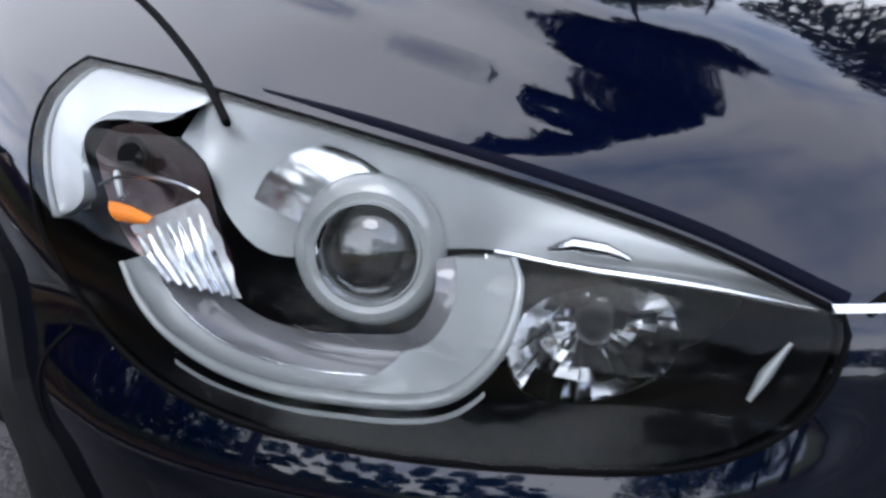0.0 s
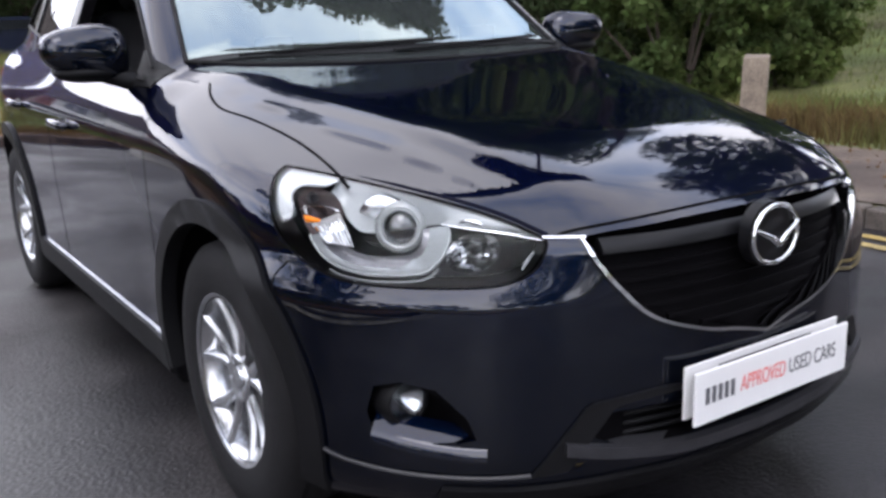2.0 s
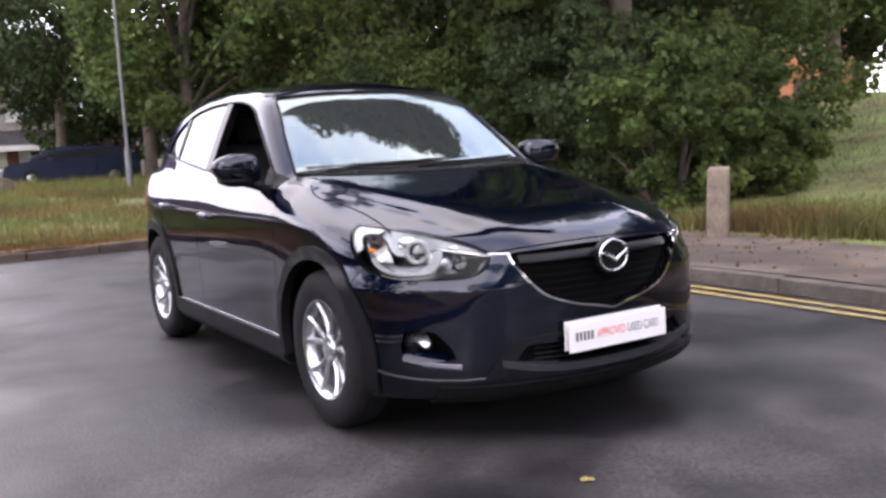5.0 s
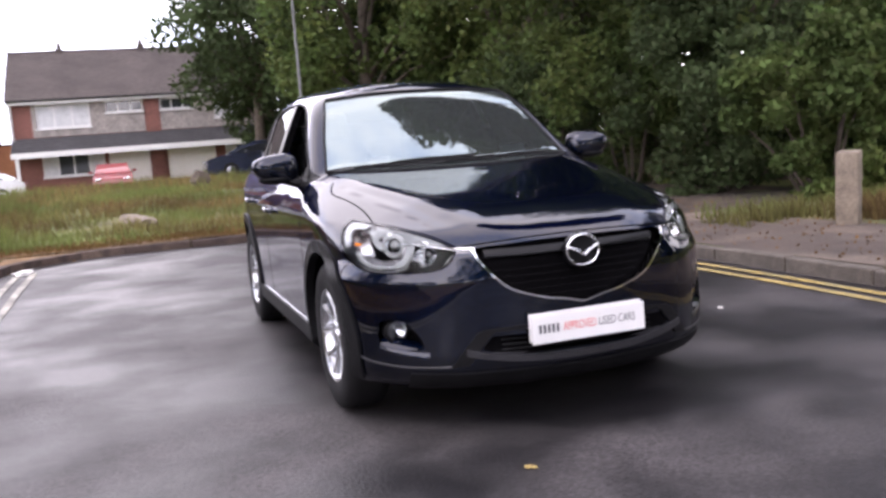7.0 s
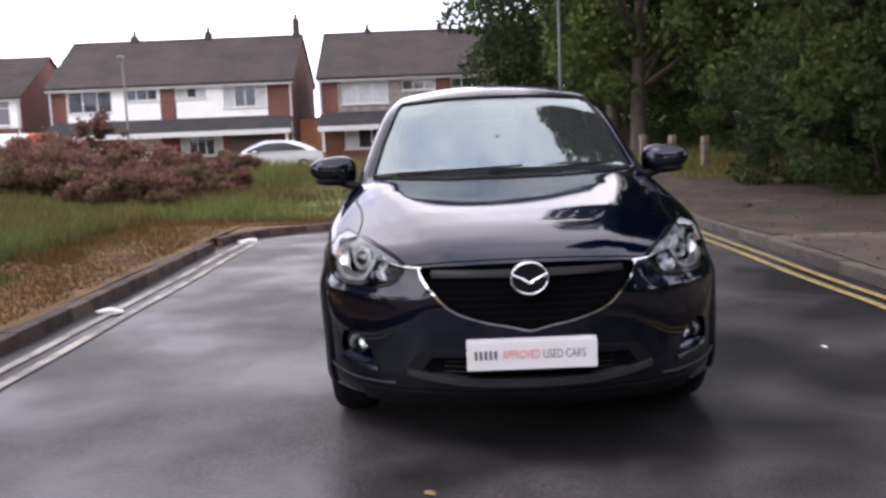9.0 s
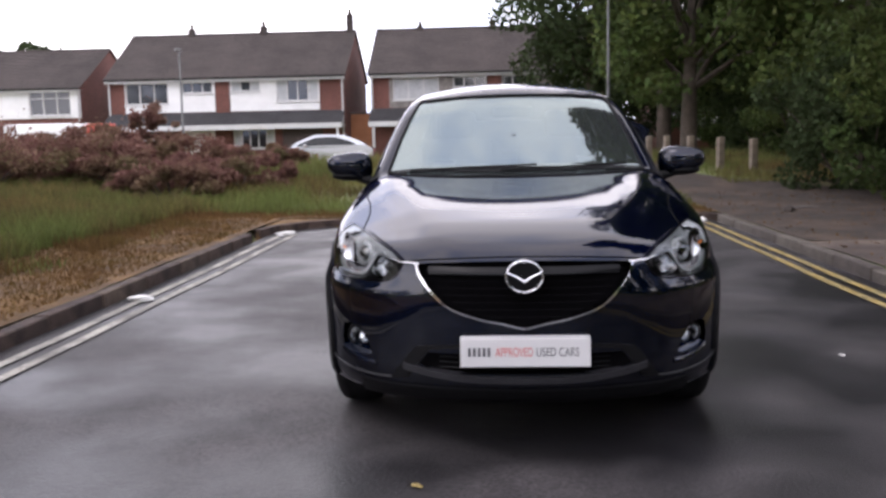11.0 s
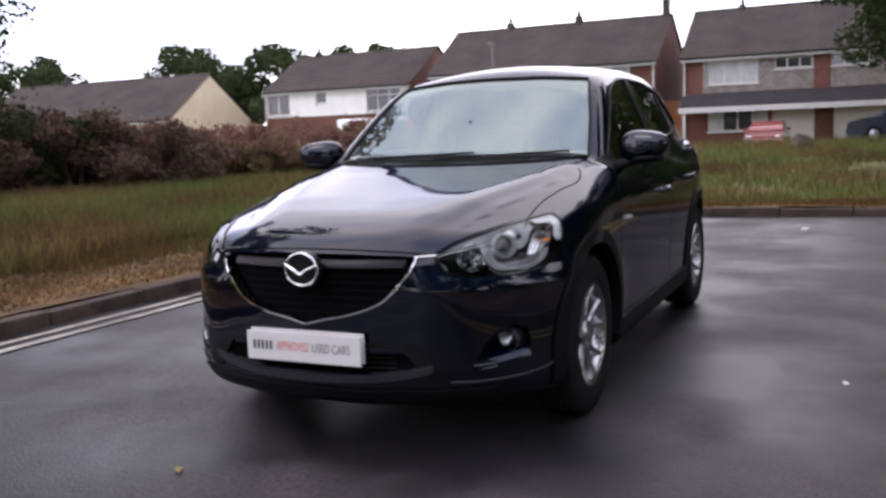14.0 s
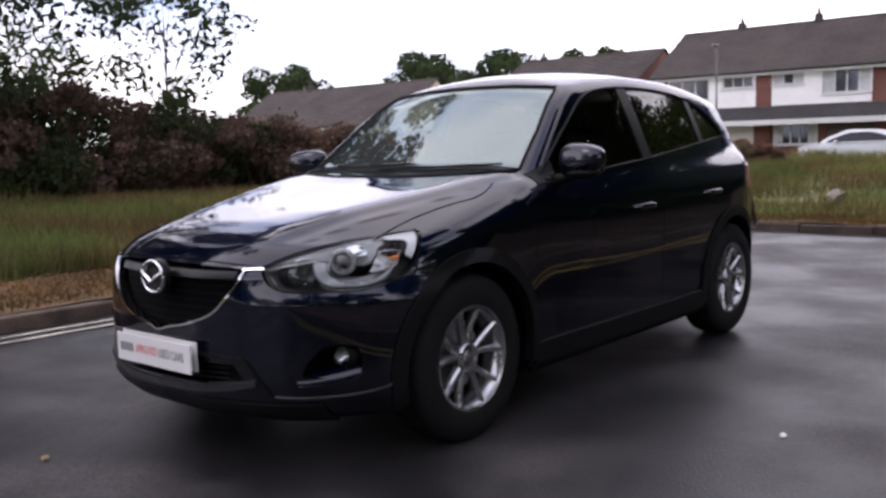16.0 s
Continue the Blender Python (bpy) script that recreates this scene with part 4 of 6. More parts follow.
    part("bonnet_edge", tube([tuple(q) for q in on_car(lip_line, "lamp", s, -.004)], [.0035 + .0035 * min(1, k / 8) for k in range(30)], 8), M["lip_reflection"], car, "", 60)

    # fog lamp in its pocket
    fog = part("fog_lamp", lathe([(-.018, .001), (-.016, .020), (-.010, .034), (.0, .040), (.012, .046), (.03, .047)], 32, "y"), M["lens"], car, "round fog lamp", 60)
    fog.location = (s * .725, .352, .458)
    part("fog_reflector", lathe([(.03, .002), (.022, .02), (.008, .036), (.0, .041)], 32, "y"), M["satin"], fog, "", 60)
    part("fog_bezel", lathe([(-.002, .041), (-.008, .045), (-.004, .052), (.03, .056), (.05, .056)], 32, "y"), M["plastic"], fog, "", 60)

    # door mirrors
    bm = bmesh.new()
    bmesh.ops.create_uvsphere(bm, u_segments=36, v_segments=22, radius=1)
    for v in bm.verts:
        x, y, z = v.co
        sq = lambda t, p: math.copysign(abs(t) ** p, t)
        X, Y, Z = sq(x, .72), sq(y, .8), sq(z, .72)
        v.co = (s * (.960 + .130 * X), 1.72 + .078 * Y * (1 if Y < 0 else .62) - .02 * X, 1.166 + .080 * Z * (1 - .26 * X) + .010 * X)
    mirror = part("door_mirror", bm, M["paint"], car, "navy door mirror with a black foot", 60)
    bm = bmesh.new()
    bmesh.ops.create_uvsphere(bm, u_segments=28, v_segments=14, radius=1)
    for v in bm.verts:
        x, y, z = v.co
        v.co = (s * (.950 + .114 * x), 1.715 + .066 * y - .02 * x, 1.110 + .032 * z)
    part("mirror_foot", bm, M["plastic"], mirror, "black plastic foot", 60)
    part("mirror_arm", tube([(s * .82, 1.70, 1.070), (s * .87, 1.70, 1.085), (s * .92, 1.71, 1.105)], [.030, .026, .03], 12), M["plastic"], mirror, "", 60)
    part("mirror_glass", box((s * .955 - .095, 1.764, 1.105), (s * .955 + .095, 1.768, 1.212), .0015), M["mirror"], mirror)

    # door handles
    for y in (2.40, 3.28):
        z = .905 + .03 * (y > 3)
        p = [Vector(q) for q in on_car(np.array([(y - .10, z - .004), (y - .08, z), (y, z + .004), (y + .08, z + .002), (y + .10, z - .002)]), "side", s)]
        off = [.002, .028, .034, .028, .002]
        h = part("door_handle", tube(catmull([tuple(q + Vector((s * o, 0, 0))) for q, o in zip(p, off)], 5), [.010 + .006 * math.sin(math.pi * k / 20) for k in range(21)], 10), M["paint"], car, "body-coloured door handle", 60)
        web = rays_grid(np.array([(y + .065 * math.cos(a), z - .004 + .024 * math.sin(a)) for a in np.linspace(0, 2 * np.pi, 25)[:-1]]), 4)
        slab("handle_cup", web, "side", M["gloss_black"], h, s=s, outer=.0015, wrap=True, rim=False)

# wipers
for a, b, c in (((-.10, 1.428, 1.107), (.30, 1.50, 1.140), (.62, 1.545, 1.135)), ((-.60, 1.50, 1.115), (-.30, 1.47, 1.135), (.12, 1.475, 1.140))):
    w = part("wiper", tube(catmull([a, tuple((Vector(a) + Vector(b)) / 2 + Vector((0, -.012, .012))), b], 5), .007, 8), M["plastic"], car, "black wiper", 60)
    blade = on_car(np.stack([np.linspace(a[0] + .02, c[0], 14), np.linspace(a[2] + .018, c[2] + .012, 14)], -1), "front", 1, .012, .95)
    part("wiper_blade", tube([tuple(p) for p in blade], .006, 6), M["plastic"], w, "", 60)

# wheels
def wheel_at(s, y):
    m = pose(s * .79, y, .357, 0, 0, 0 if s > 0 else 180)
    hub = part("wheel", lathe([(-.08, .05), (-.02, .06), (-.02, .155), (0, .155), (0, .05), (.03, .045)], 40), M["disc"], car, "silver twin-spoke alloy wheel with a black tyre", 40)
    hub.matrix_basis = m
    tyre = [(-.095, .212), (-.108, .235), (-.113, .285), (-.105, .330), (-.088, .350), (-.060, .3565), (-.03, .3575), (0, .358), (.03, .3575), (.060, .3565), (.088, .350), (.105, .330), (.113, .285), (.108, .235), (.095, .212)]
    t = part("tyre", lathe(tyre, 72), M["rubber"], hub, "black rubber tyre", 50)
    for k in (-.045, 0, .045):
        part("tread_groove", lathe([(k - .005, .3590), (k - .005, .3500), (k + .005, .3500), (k + .005, .3590)], 72), M["dark"], hub, "", 20)
    bm = lathe([(-.09, .205), (-.085, .222), (-.05, .198), (.05, .196), (.078, .203), (.094, .224), (.100, .229), (.103, .226), (.100, .218), (.088, .206), (.05, .190), (-.05, .190), (-.09, .205)], 72)
    for k in range(5):
        for d in (-1, 1):
            a0, a1 = radians(72 * k + 90 + d * 9), radians(72 * k + 90 + d * 17)
            steps = []
            for i in range(7):
                q = i / 6
                a, r = a0 + (a1 - a0) * q, .045 + .165 * q
                x = .068 + .022 * q - .010 * math.sin(math.pi * q)
                wd = .0155 - .0015 * q
                c, sn = math.cos(a), math.sin(a)
                P = lambda du, dx: bm.verts.new((x + dx, r * c - du * sn, r * sn + du * c))
                steps.append([P(-wd, -.028), P(-wd, -.004), P(-wd * .45, .006), P(wd * .45, .006), P(wd, -.004), P(wd, -.028)])
            for A, B in zip(steps, steps[1:]):
                for j in range(6):
                    bm.faces.new((A[j], A[(j + 1) % 6], B[(j + 1) % 6], B[j]))
            bm.faces.new(steps[-1])
    lathe([(.03, .062), (.072, .064), (.080, .058), (.076, .036), (.070, .034)], 40, bm=bm)
    rim = part("rim", bm, M["alloy"], hub, "silver twin-spoke alloy rim", 30)
    part("centre_cap", lathe([(.066, .035), (.080, .030), (.083, .022), (.082, .001)], 32), M["alloy"], hub, "", 40)
    for k in range(5):
        a = radians(72 * k + 54)
        part("wheel_nut", cylinder((.06, .048 * math.cos(a), .048 * math.sin(a)), (.079, .048 * math.cos(a), .048 * math.sin(a)), .009, .008, 6), M["chrome"], hub)
    # near-black cone: the shade behind the spokes is put into its colour
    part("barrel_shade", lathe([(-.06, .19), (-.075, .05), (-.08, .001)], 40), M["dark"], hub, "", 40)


for s in (-1, 1):
    for y in AXLES:
        wheel_at(s, y)

# cabin, seen through the glass: dashboard, wheel, seats
part("dashboard", box((-.70, 1.50, .78), (.70, 1.98, 1.055), .06, 4), M["dash"], car, "black dashboard", 50)
part("instrument_hood", box((-.55, 1.80, 1.02), (-.20, 1.99, 1.095), .03, 3), M["dash"], car, "", 50)
part("steering_wheel", tube([(-.37 + .185 * math.cos(a), 2.12 - .07 * math.sin(a), .98 + .17 * math.sin(a)) for a in np.linspace(0, 2 * np.pi, 41)[:-1]], .015, 8, closed=True), M["dash"], car, "black steering wheel", 80)
for x in (-.37, .37):
    seat = part("front_seat", box((x - .25, 2.25, .72), (x + .25, 2.78, .86), .06, 3), M["cloth"], car, "charcoal cloth front seat", 50)
    bm = box((x - .24, 2.72, .80), (x + .24, 2.86, 1.33), .06, 3)
    bmesh.ops.transform(bm, matrix=Matrix.Translation((0, 2.78, .8)) @ Matrix.Rotation(radians(-16), 4, "X") @ Matrix.Translation((0, -2.78, -.8)), verts=bm.verts)
    part("seat_back", bm, M["cloth"], seat, "", 50)
    part("head_rest", box((x - .13, 2.90, 1.31), (x + .13, 3.01, 1.50), .045, 3), M["cloth"], seat, "", 50)
    part("rear_seat", box((x - .30, 3.42, .74), (x + .30, 3.60, 1.30), .06, 3), M["cloth"], car, "charcoal cloth rear seat", 50)
part("parking_paper", box((-.47, 1.60, 1.12), (-.34, 1.604, 1.19), .001, 1), M["plate"], car, "white paper behind the windscreen", 30)
part("interior_mirror", box((-.12, 1.96, 1.435), (.12, 1.99, 1.50), .012, 2), M["dash"], car, "black interior mirror", 50)
part("parking_paper", box((.36, 1.66, 1.10), (.52, 1.665, 1.20), .0008), M["plate"], car, "white paper slip behind the screen")


# ---- the place: materials ----
M.update({
    "asphalt": material("damp_asphalt", (0.0145, 0.0137, 0.0155), 0.36, vary=0.5, scale=1.9, fine=0.6, fine_scale=70, bump=0.40, second=(0.043, 0.039, 0.040), second_scale=0.85, rough_vary=0.30, spec=0.32),
    "soil": material("leaf_littered_soil", (0.105, 0.058, 0.022), 0.95, vary=0.4, scale=3.0, fine=0.35, fine_scale=55, bump=0.6, second=(0.160, 0.086, 0.026), second_scale=1.1),
    "path": material("worn_brown_path", (0.058, 0.042, 0.034), 0.85, vary=0.35, scale=2.0, fine=0.5, fine_scale=70, bump=0.7, second=(0.12, 0.092, 0.072), second_scale=0.7),
    "leaf_mould": material("dark_leaf_mould", (0.034, 0.024, 0.018), 0.95, vary=0.4, scale=2.5, fine=0.5, fine_scale=60, bump=0.8, second=(0.062, 0.042, 0.028), second_scale=0.9),
    "turf": material("rough_turf", (0.115, 0.145, 0.038), 0.95, vary=0.4, scale=1.6, fine=0.5, fine_scale=30, bump=1.0, second=(0.120, 0.096, 0.040), second_scale=0.35),
    "blade": material("grass_blades", (0.128, 0.158, 0.048), 0.8, spec=0.2, vary=0.35, scale=0.5, island=0.35, second=(0.160, 0.112, 0.046), second_scale=0.40, transmit=0.4),
    "straw": material("dead_brown_grass", (0.150, 0.088, 0.034), 0.85, vary=0.35, scale=0.7, island=0.2, second=(0.120, 0.082, 0.028), second_scale=0.9, transmit=0.3, spec=0.2),
    "kerb_stained": material("soil_stained_kerb", (0.052, 0.036, 0.029), 0.9, vary=0.35, scale=5, fine=0.35, fine_scale=90, bump=0.6, random_hue=0.25, second=(0.085, 0.060, 0.046), second_scale=1.6),
    "kerb": material("kerb_concrete", (0.082, 0.069, 0.058), 0.9, vary=0.3, scale=6, fine=0.35, fine_scale=90, bump=0.6, random_hue=0.22),
    "yellow": material("worn_yellow_line", (0.29, 0.21, 0.065), 0.75, vary=0.3, scale=9, fine=0.4, fine_scale=60, bump=0.4, second=(0.22, 0.18, 0.08), second_scale=3.0),
    "white_line": material("worn_pale_line", (0.38, 0.36, 0.31), 0.75, vary=0.3, scale=9, fine=0.4, fine_scale=60, bump=0.4, second=(0.17, 0.16, 0.14), second_scale=2.2),
    "leaf": material("green_leaves", (0.060, 0.092, 0.027), 0.75, spec=0.2, island=0.35, vary=0.3, scale=0.8, second=(0.092, 0.120, 0.033), second_scale=0.6, transmit=0.35),
    "leaf_dark": material("dark_leaves", (0.042, 0.062, 0.024), 0.8, spec=0.15, island=0.3, vary=0.3, scale=0.8, transmit=0.2),
    "leaf_thicket": material("dark_thicket_leaves", (0.165, 0.105, 0.085), 0.85, spec=0.12, island=0.3, vary=0.3, scale=0.6, second=(0.075, 0.058, 0.036), second_scale=0.5, transmit=0.15),
    "leaf_brown": material("bramble_leaves", (0.245, 0.130, 0.108), 0.85, spec=0.15, island=0.28, vary=0.3, scale=0.6, second=(0.130, 0.105, 0.055), second_scale=0.4, transmit=0.35),
    "bark": material("bark", (0.075, 0.058, 0.045), 0.9, vary=0.3, scale=6, bump=0.9, fine_scale=30),
    "timber": material("weathered_timber", (0.175, 0.142, 0.108), 0.9, vary=0.25, scale=7, fine=0.3, fine_scale=60, bump=0.6),
    "brick": material("red_brick", (0.135, 0.056, 0.044), 0.9, vary=0.2, scale=0.7, fine=0.35, fine_scale=14, bump=0.4),
    "brick_orange": material("orange_brick", (0.36, 0.155, 0.075), 0.9, vary=0.2, scale=0.7, fine=0.3, fine_scale=14, bump=0.4),
    "cladding": material("white_cladding", (0.74, 0.74, 0.73), 0.6, vary=0.06, scale=1.5, fine=0.05, fine_scale=20),
    "stone": material("grey_stone_facing", (0.21, 0.19, 0.175), 0.9, vary=0.2, scale=2.2, fine=0.25, fine_scale=9, bump=0.4),
    "cream": material("cream_render", (0.62, 0.53, 0.38), 0.85, vary=0.08, scale=0.8, fine=0.06),
    "tile": material("brown_roof_tiles", (0.046, 0.037, 0.034), 0.95, vary=0.25, scale=0.6, fine=0.3, fine_scale=10, bump=0.4, island=0.12),
    "tile_grey": material("slate_grey_tiles", (0.032, 0.031, 0.033), 0.95, vary=0.2, scale=0.8, fine=0.3, fine_scale=10, bump=0.4, island=0.12),
    "frame": material("white_window_frame", (0.52, 0.52, 0.51), 0.5, vary=0.05),
    "pane": material("window_glass", (0.025, 0.028, 0.032), 0.06, coat=0.5, vary=0.3, scale=0.6),
    "curtain": material("pale_net_curtain", (0.42, 0.43, 0.44), 0.8, vary=0.15, scale=3),
    "door_paint": material("dark_door", (0.06, 0.035, 0.03), 0.5, vary=0.1),
    "garage": material("pale_garage_door", (0.60, 0.58, 0.53), 0.6, vary=0.05),
    "steel": material("galvanised_steel", (0.17, 0.175, 0.175), 0.55, 0.4, vary=0.15, scale=8),
    "car_silver": material("silver_car_paint", (0.60, 0.61, 0.62), 0.25, 0.4, coat=1.0, vary=0.03),
    "car_dark": material("dark_car_paint", (0.012, 0.016, 0.035), 0.25, coat=1.0, vary=0.1),
    "car_red": material("red_car_paint", (0.22, 0.018, 0.022), 0.3, coat=1.0, vary=0.1),
    "van_white": material("white_van_paint", (0.70, 0.70, 0.69), 0.35, coat=0.6, vary=0.03),
    "van_red": material("red_van_stripe", (0.72, 0.08, 0.05), 0.4, vary=0.05),
    "litter": material("white_litter", (0.70, 0.69, 0.66), 0.7, vary=0.1, scale=30),
})
ROAD_L, ROAD_R, ROAD_END, ROAD_NEAR = -3.32, 3.18, 10.30, -34.0


def rise(x, y):
    """The lie of the land outside the road."""
    x, y = np.asarray(x, float), np.asarray(y, float)
    z = .105 + .36 * smooth((y - 11.2) / 9.5) + .06 * np.sin(x * .45 + 1) * np.sin(y * .38) * smooth((np.abs(x) - 5.5) / 4)
    z = z + 1.9 * smooth((x - 6.8) / 14) * (1 - .75 * smooth((y - 12) / 14))
    z = z + .22 * smooth((-5.4 - x) / 3.5) * (1 - smooth((y - 14) / 10) * .6)
    return z - .42 * smooth((y - 34.5) / 2.5) * (1 - .75 * smooth((y - 41) / 3))


def sheet(name, xs, ys, lift, mat, label, category, kind="structure", flip=None):
    X, Y = np.meshgrid(xs, ys)
    Z = lift(X, Y)
    n, m = X.shape
    idx = np.arange(n * m).reshape(n, m)
    f = np.stack([idx[:-1, :-1], idx[:-1, 1:], idx[1:, 1:], idx[1:, :-1]], -1).reshape(-1, 4)
    return tagged(link(name, mesh_of(name, np.stack([X, Y, Z], -1).reshape(-1, 3), f, mat, smooth=True)), label, category, kind=kind)


def ground_lift(X, Y):
    z = rise(X, Y)
    inside = (X > ROAD_L - .08) & (X < ROAD_R + .08) & (Y < ROAD_END + .08)
    return np.where(inside, -.06, z)


gx = np.unique(np.round(np.r_[np.linspace(-600, -70, 14), np.linspace(-70, -6, 60), np.linspace(-6, 7, 40), ROAD_L - .05, ROAD_L + .03, ROAD_R - .03, ROAD_R + .05, np.linspace(7, 40, 45), np.linspace(40, 600, 14)], 3))
gy = np.unique(np.round(np.r_[np.linspace(-600, -36, 14), np.linspace(-36, 0, 40), np.linspace(0, 14, 50), ROAD_END - .03, ROAD_END + .05, np.linspace(14, 60, 70), np.linspace(60, 600, 14)], 3))
sheet("ground", gx, gy, ground_lift, M["turf"], "rough green and straw-coloured turf", "ground")
sheet("road", np.linspace(ROAD_L, ROAD_R, 40), np.linspace(ROAD_NEAR, ROAD_END, 160), lambda X, Y: .004 * np.sin(X * 1.3 + Y * .4) + .003 * np.sin(Y * .9) - .004, M["asphalt"], "damp dark grey asphalt road with paler dry patches", "road")
sheet("pavement", np.linspace(ROAD_R + .13, 5.25, 12), np.linspace(ROAD_NEAR, 6.5, 80), lambda X, Y: rise(X, Y) + .008 + .006 * np.sin(X * 5 + Y * 2.1), M["path"], "worn brown footpath strewn with soil", "pavement")
path = sheet("soil_path", np.linspace(ROAD_R + .13, 7.9, 26), np.linspace(6.5, 31, 100), lambda X, Y: 0 * X, M["leaf_mould"], "dark brown footpath under trees covered in leaf mould", "path")
for v in path.data.vertices:
    narrow = 1 - .74 * float(smooth((v.co.y - 11.5) / 6.5))
    x = ROAD_R + .13 + (v.co.x - ROAD_R - .13) * narrow + .12 * math.sin(v.co.y * .9) * float(smooth((v.co.y - 11) / 3))
    v.co = (x, v.co.y, float(rise(x, v.co.y)) + .010 + .008 * math.sin(x * 5 + v.co.y * 2.1) * math.sin(x * 1.3 - v.co.y))
sheet("verge", np.linspace(-5.5, ROAD_L - .13, 12), np.linspace(ROAD_NEAR, 11.4, 120), lambda X, Y: rise(X, Y) + .010 + .008 * np.sin(X * 4 + Y * 1.7), M["soil"], "bare brown verge covered in dead leaves", "verge")
sheet("far_verge", np.linspace(-5.5, 3.3, 40), np.linspace(ROAD_END + .13, 11.7, 12), lambda X, Y: rise(X, Y) + .014 + .008 * np.sin(X * 3 + Y * 4), M["soil"], "bare brown verge behind the kerb", "verge")

# double lines along both kerbs
for name, mat, xs in (("yellow_line", "yellow", (2.80, 2.98)), ("pale_line", "white_line", (-3.12, -2.94))):
    for x in xs:
        pts = np.linspace(ROAD_NEAR + 2, ROAD_END - (.45 if x > 0 else 1.3), 90)
        wob = .008 * np.sin(pts * 1.9 + x)
        v = [(x + w + d * .038, y, .006 + .004 * math.sin(x * 1.3 + y * .4) + .003 * math.sin(y * .9)) for y, w in zip(pts, wob) for d in (-1, 1)]
        f = [(2 * i, 2 * i + 1, 2 * i + 3, 2 * i + 2) for i in range(len(pts) - 1)]
        tagged(link(name, mesh_of(name, v, f, M[mat])), "worn yellow double parking line" if x > 0 else "worn pale double parking line", "road marking", kind="structure")


# ---- foliage ----
def leaf_cards(points, size, n_per=1, droop=0.2, seed=1):
    """Folded leaves: two triangles each side of a rib, at points, turned every way."""
    r = np.random.default_rng(seed)
    p = np.asarray(points)
    n = len(p)
    d = r.normal(size=(n, 3))
    d[:, 2] -= droop
    d /= np.linalg.norm(d, axis=1, keepdims=True)
    e = np.cross(d, r.normal(size=(n, 3)))
    e /= np.linalg.norm(e, axis=1, keepdims=True)
    k = np.cross(d, e)
    s = size * r.uniform(.6, 1.4, (n, 1))
    a, c = p - d * s * .5, p + d * s * .5
    b, g = p + e * s * .33 + k * s * .10 - d * s * .06, p - e * s * .33 + k * s * .10 - d * s * .06
    v = np.stack([a, b, c, g], 1).reshape(-1, 3)
    i = np.arange(n) * 4
    f = np.vstack([np.stack([i, i + 1, i + 2], 1), np.stack([i, i + 2, i + 3], 1)])
    return v, f


def clump_points(clumps, total, seed):
    """Points thick toward the outside of many small clumps (x, y, z, radius)."""
    r = np.random.default_rng(seed)
    c = np.asarray(clumps)
    w = c[:, 3] ** 2
    pick = r.choice(len(c), total, p=w / w.sum())
    d = r.normal(size=(total, 3))
    d /= np.linalg.norm(d, axis=1, keepdims=True)
    rad = c[pick, 3] * r.uniform(.25, 1.0, total) ** .45
    return c[pick, :3] + d * rad[:, None] * [1, 1, .75]


def crown_clumps(centre, rx, ry, rz, count, size, seed, low=-.8):
    r = np.random.default_rng(seed)
    out = []
    while len(out) < count:
        q = r.uniform(-1, 1, 3)
        d = np.linalg.norm(q)
        if d > 1 or d < .35 or q[2] < low:
            continue
        out.append((centre[0] + q[0] * rx, centre[1] + q[1] * ry, centre[2] + q[2] * rz, size * r.uniform(.6, 1.35)))
    return out


def raw_mesh(name, v, f, mat):
    me = bpy.data.meshes.new(name)
    me.vertices.add(len(v))
    me.vertices.foreach_set("co", np.asarray(v, float).ravel())
    me.loops.add(len(f) * 3)
    me.loops.foreach_set("vertex_index", np.asarray(f, int).ravel())
    me.polygons.add(len(f))
    me.polygons.foreach_set("loop_start", np.arange(len(f)) * 3)
    me.update(calc_edges=True)
    me.validate()
    me.materials.append(mat)
    return me


def tree(x, y, height, spread, seed, leaves=9000, leaf=.16, mat="leaf", trunk_r=.2, clear=.28, low=-.8, label="tall leafy green tree"):
    r = random.Random(seed)
    z0 = float(rise(x, y))
    t = thing("tree", label, "tree", pose(x, y, z0))
    lean = (r.uniform(-.4, .4), r.uniform(-.4, .4))
    bm = tube([(lean[0] * q * q, lean[1] * q * q, height * .72 * q - .1) for q in (0, .06, .2, .4, .6, .8, 1)], [trunk_r * 1.5, trunk_r * 1.1, trunk_r, trunk_r * .8, trunk_r * .6, trunk_r * .4, trunk_r * .15], 10)
    clumps = crown_clumps((lean[0], lean[1], height * (1 + clear) / 2), spread, spread, height * (1 - clear) / 2, max(30, int(height * 5.5)), spread * .30, seed, low)
    for c in r.sample(clumps, 12):
        b = Vector((lean[0] * .3, lean[1] * .3, max(height * .22, c[2] * .55)))
        e = Vector(c[:3])
        mid = (b + e) / 2 + Vector((0, 0, .3))
        tube([b, mid, e], [trunk_r * .42, trunk_r * .25, trunk_r * .08], 6, bm)
    part("trunk", bm, M["bark"], t, "", 60)
    v, f = leaf_cards(clump_points(clumps, leaves, seed), leaf, seed=seed)
    link("crown", raw_mesh("crown", v, f, M[mat]), t)
    return t


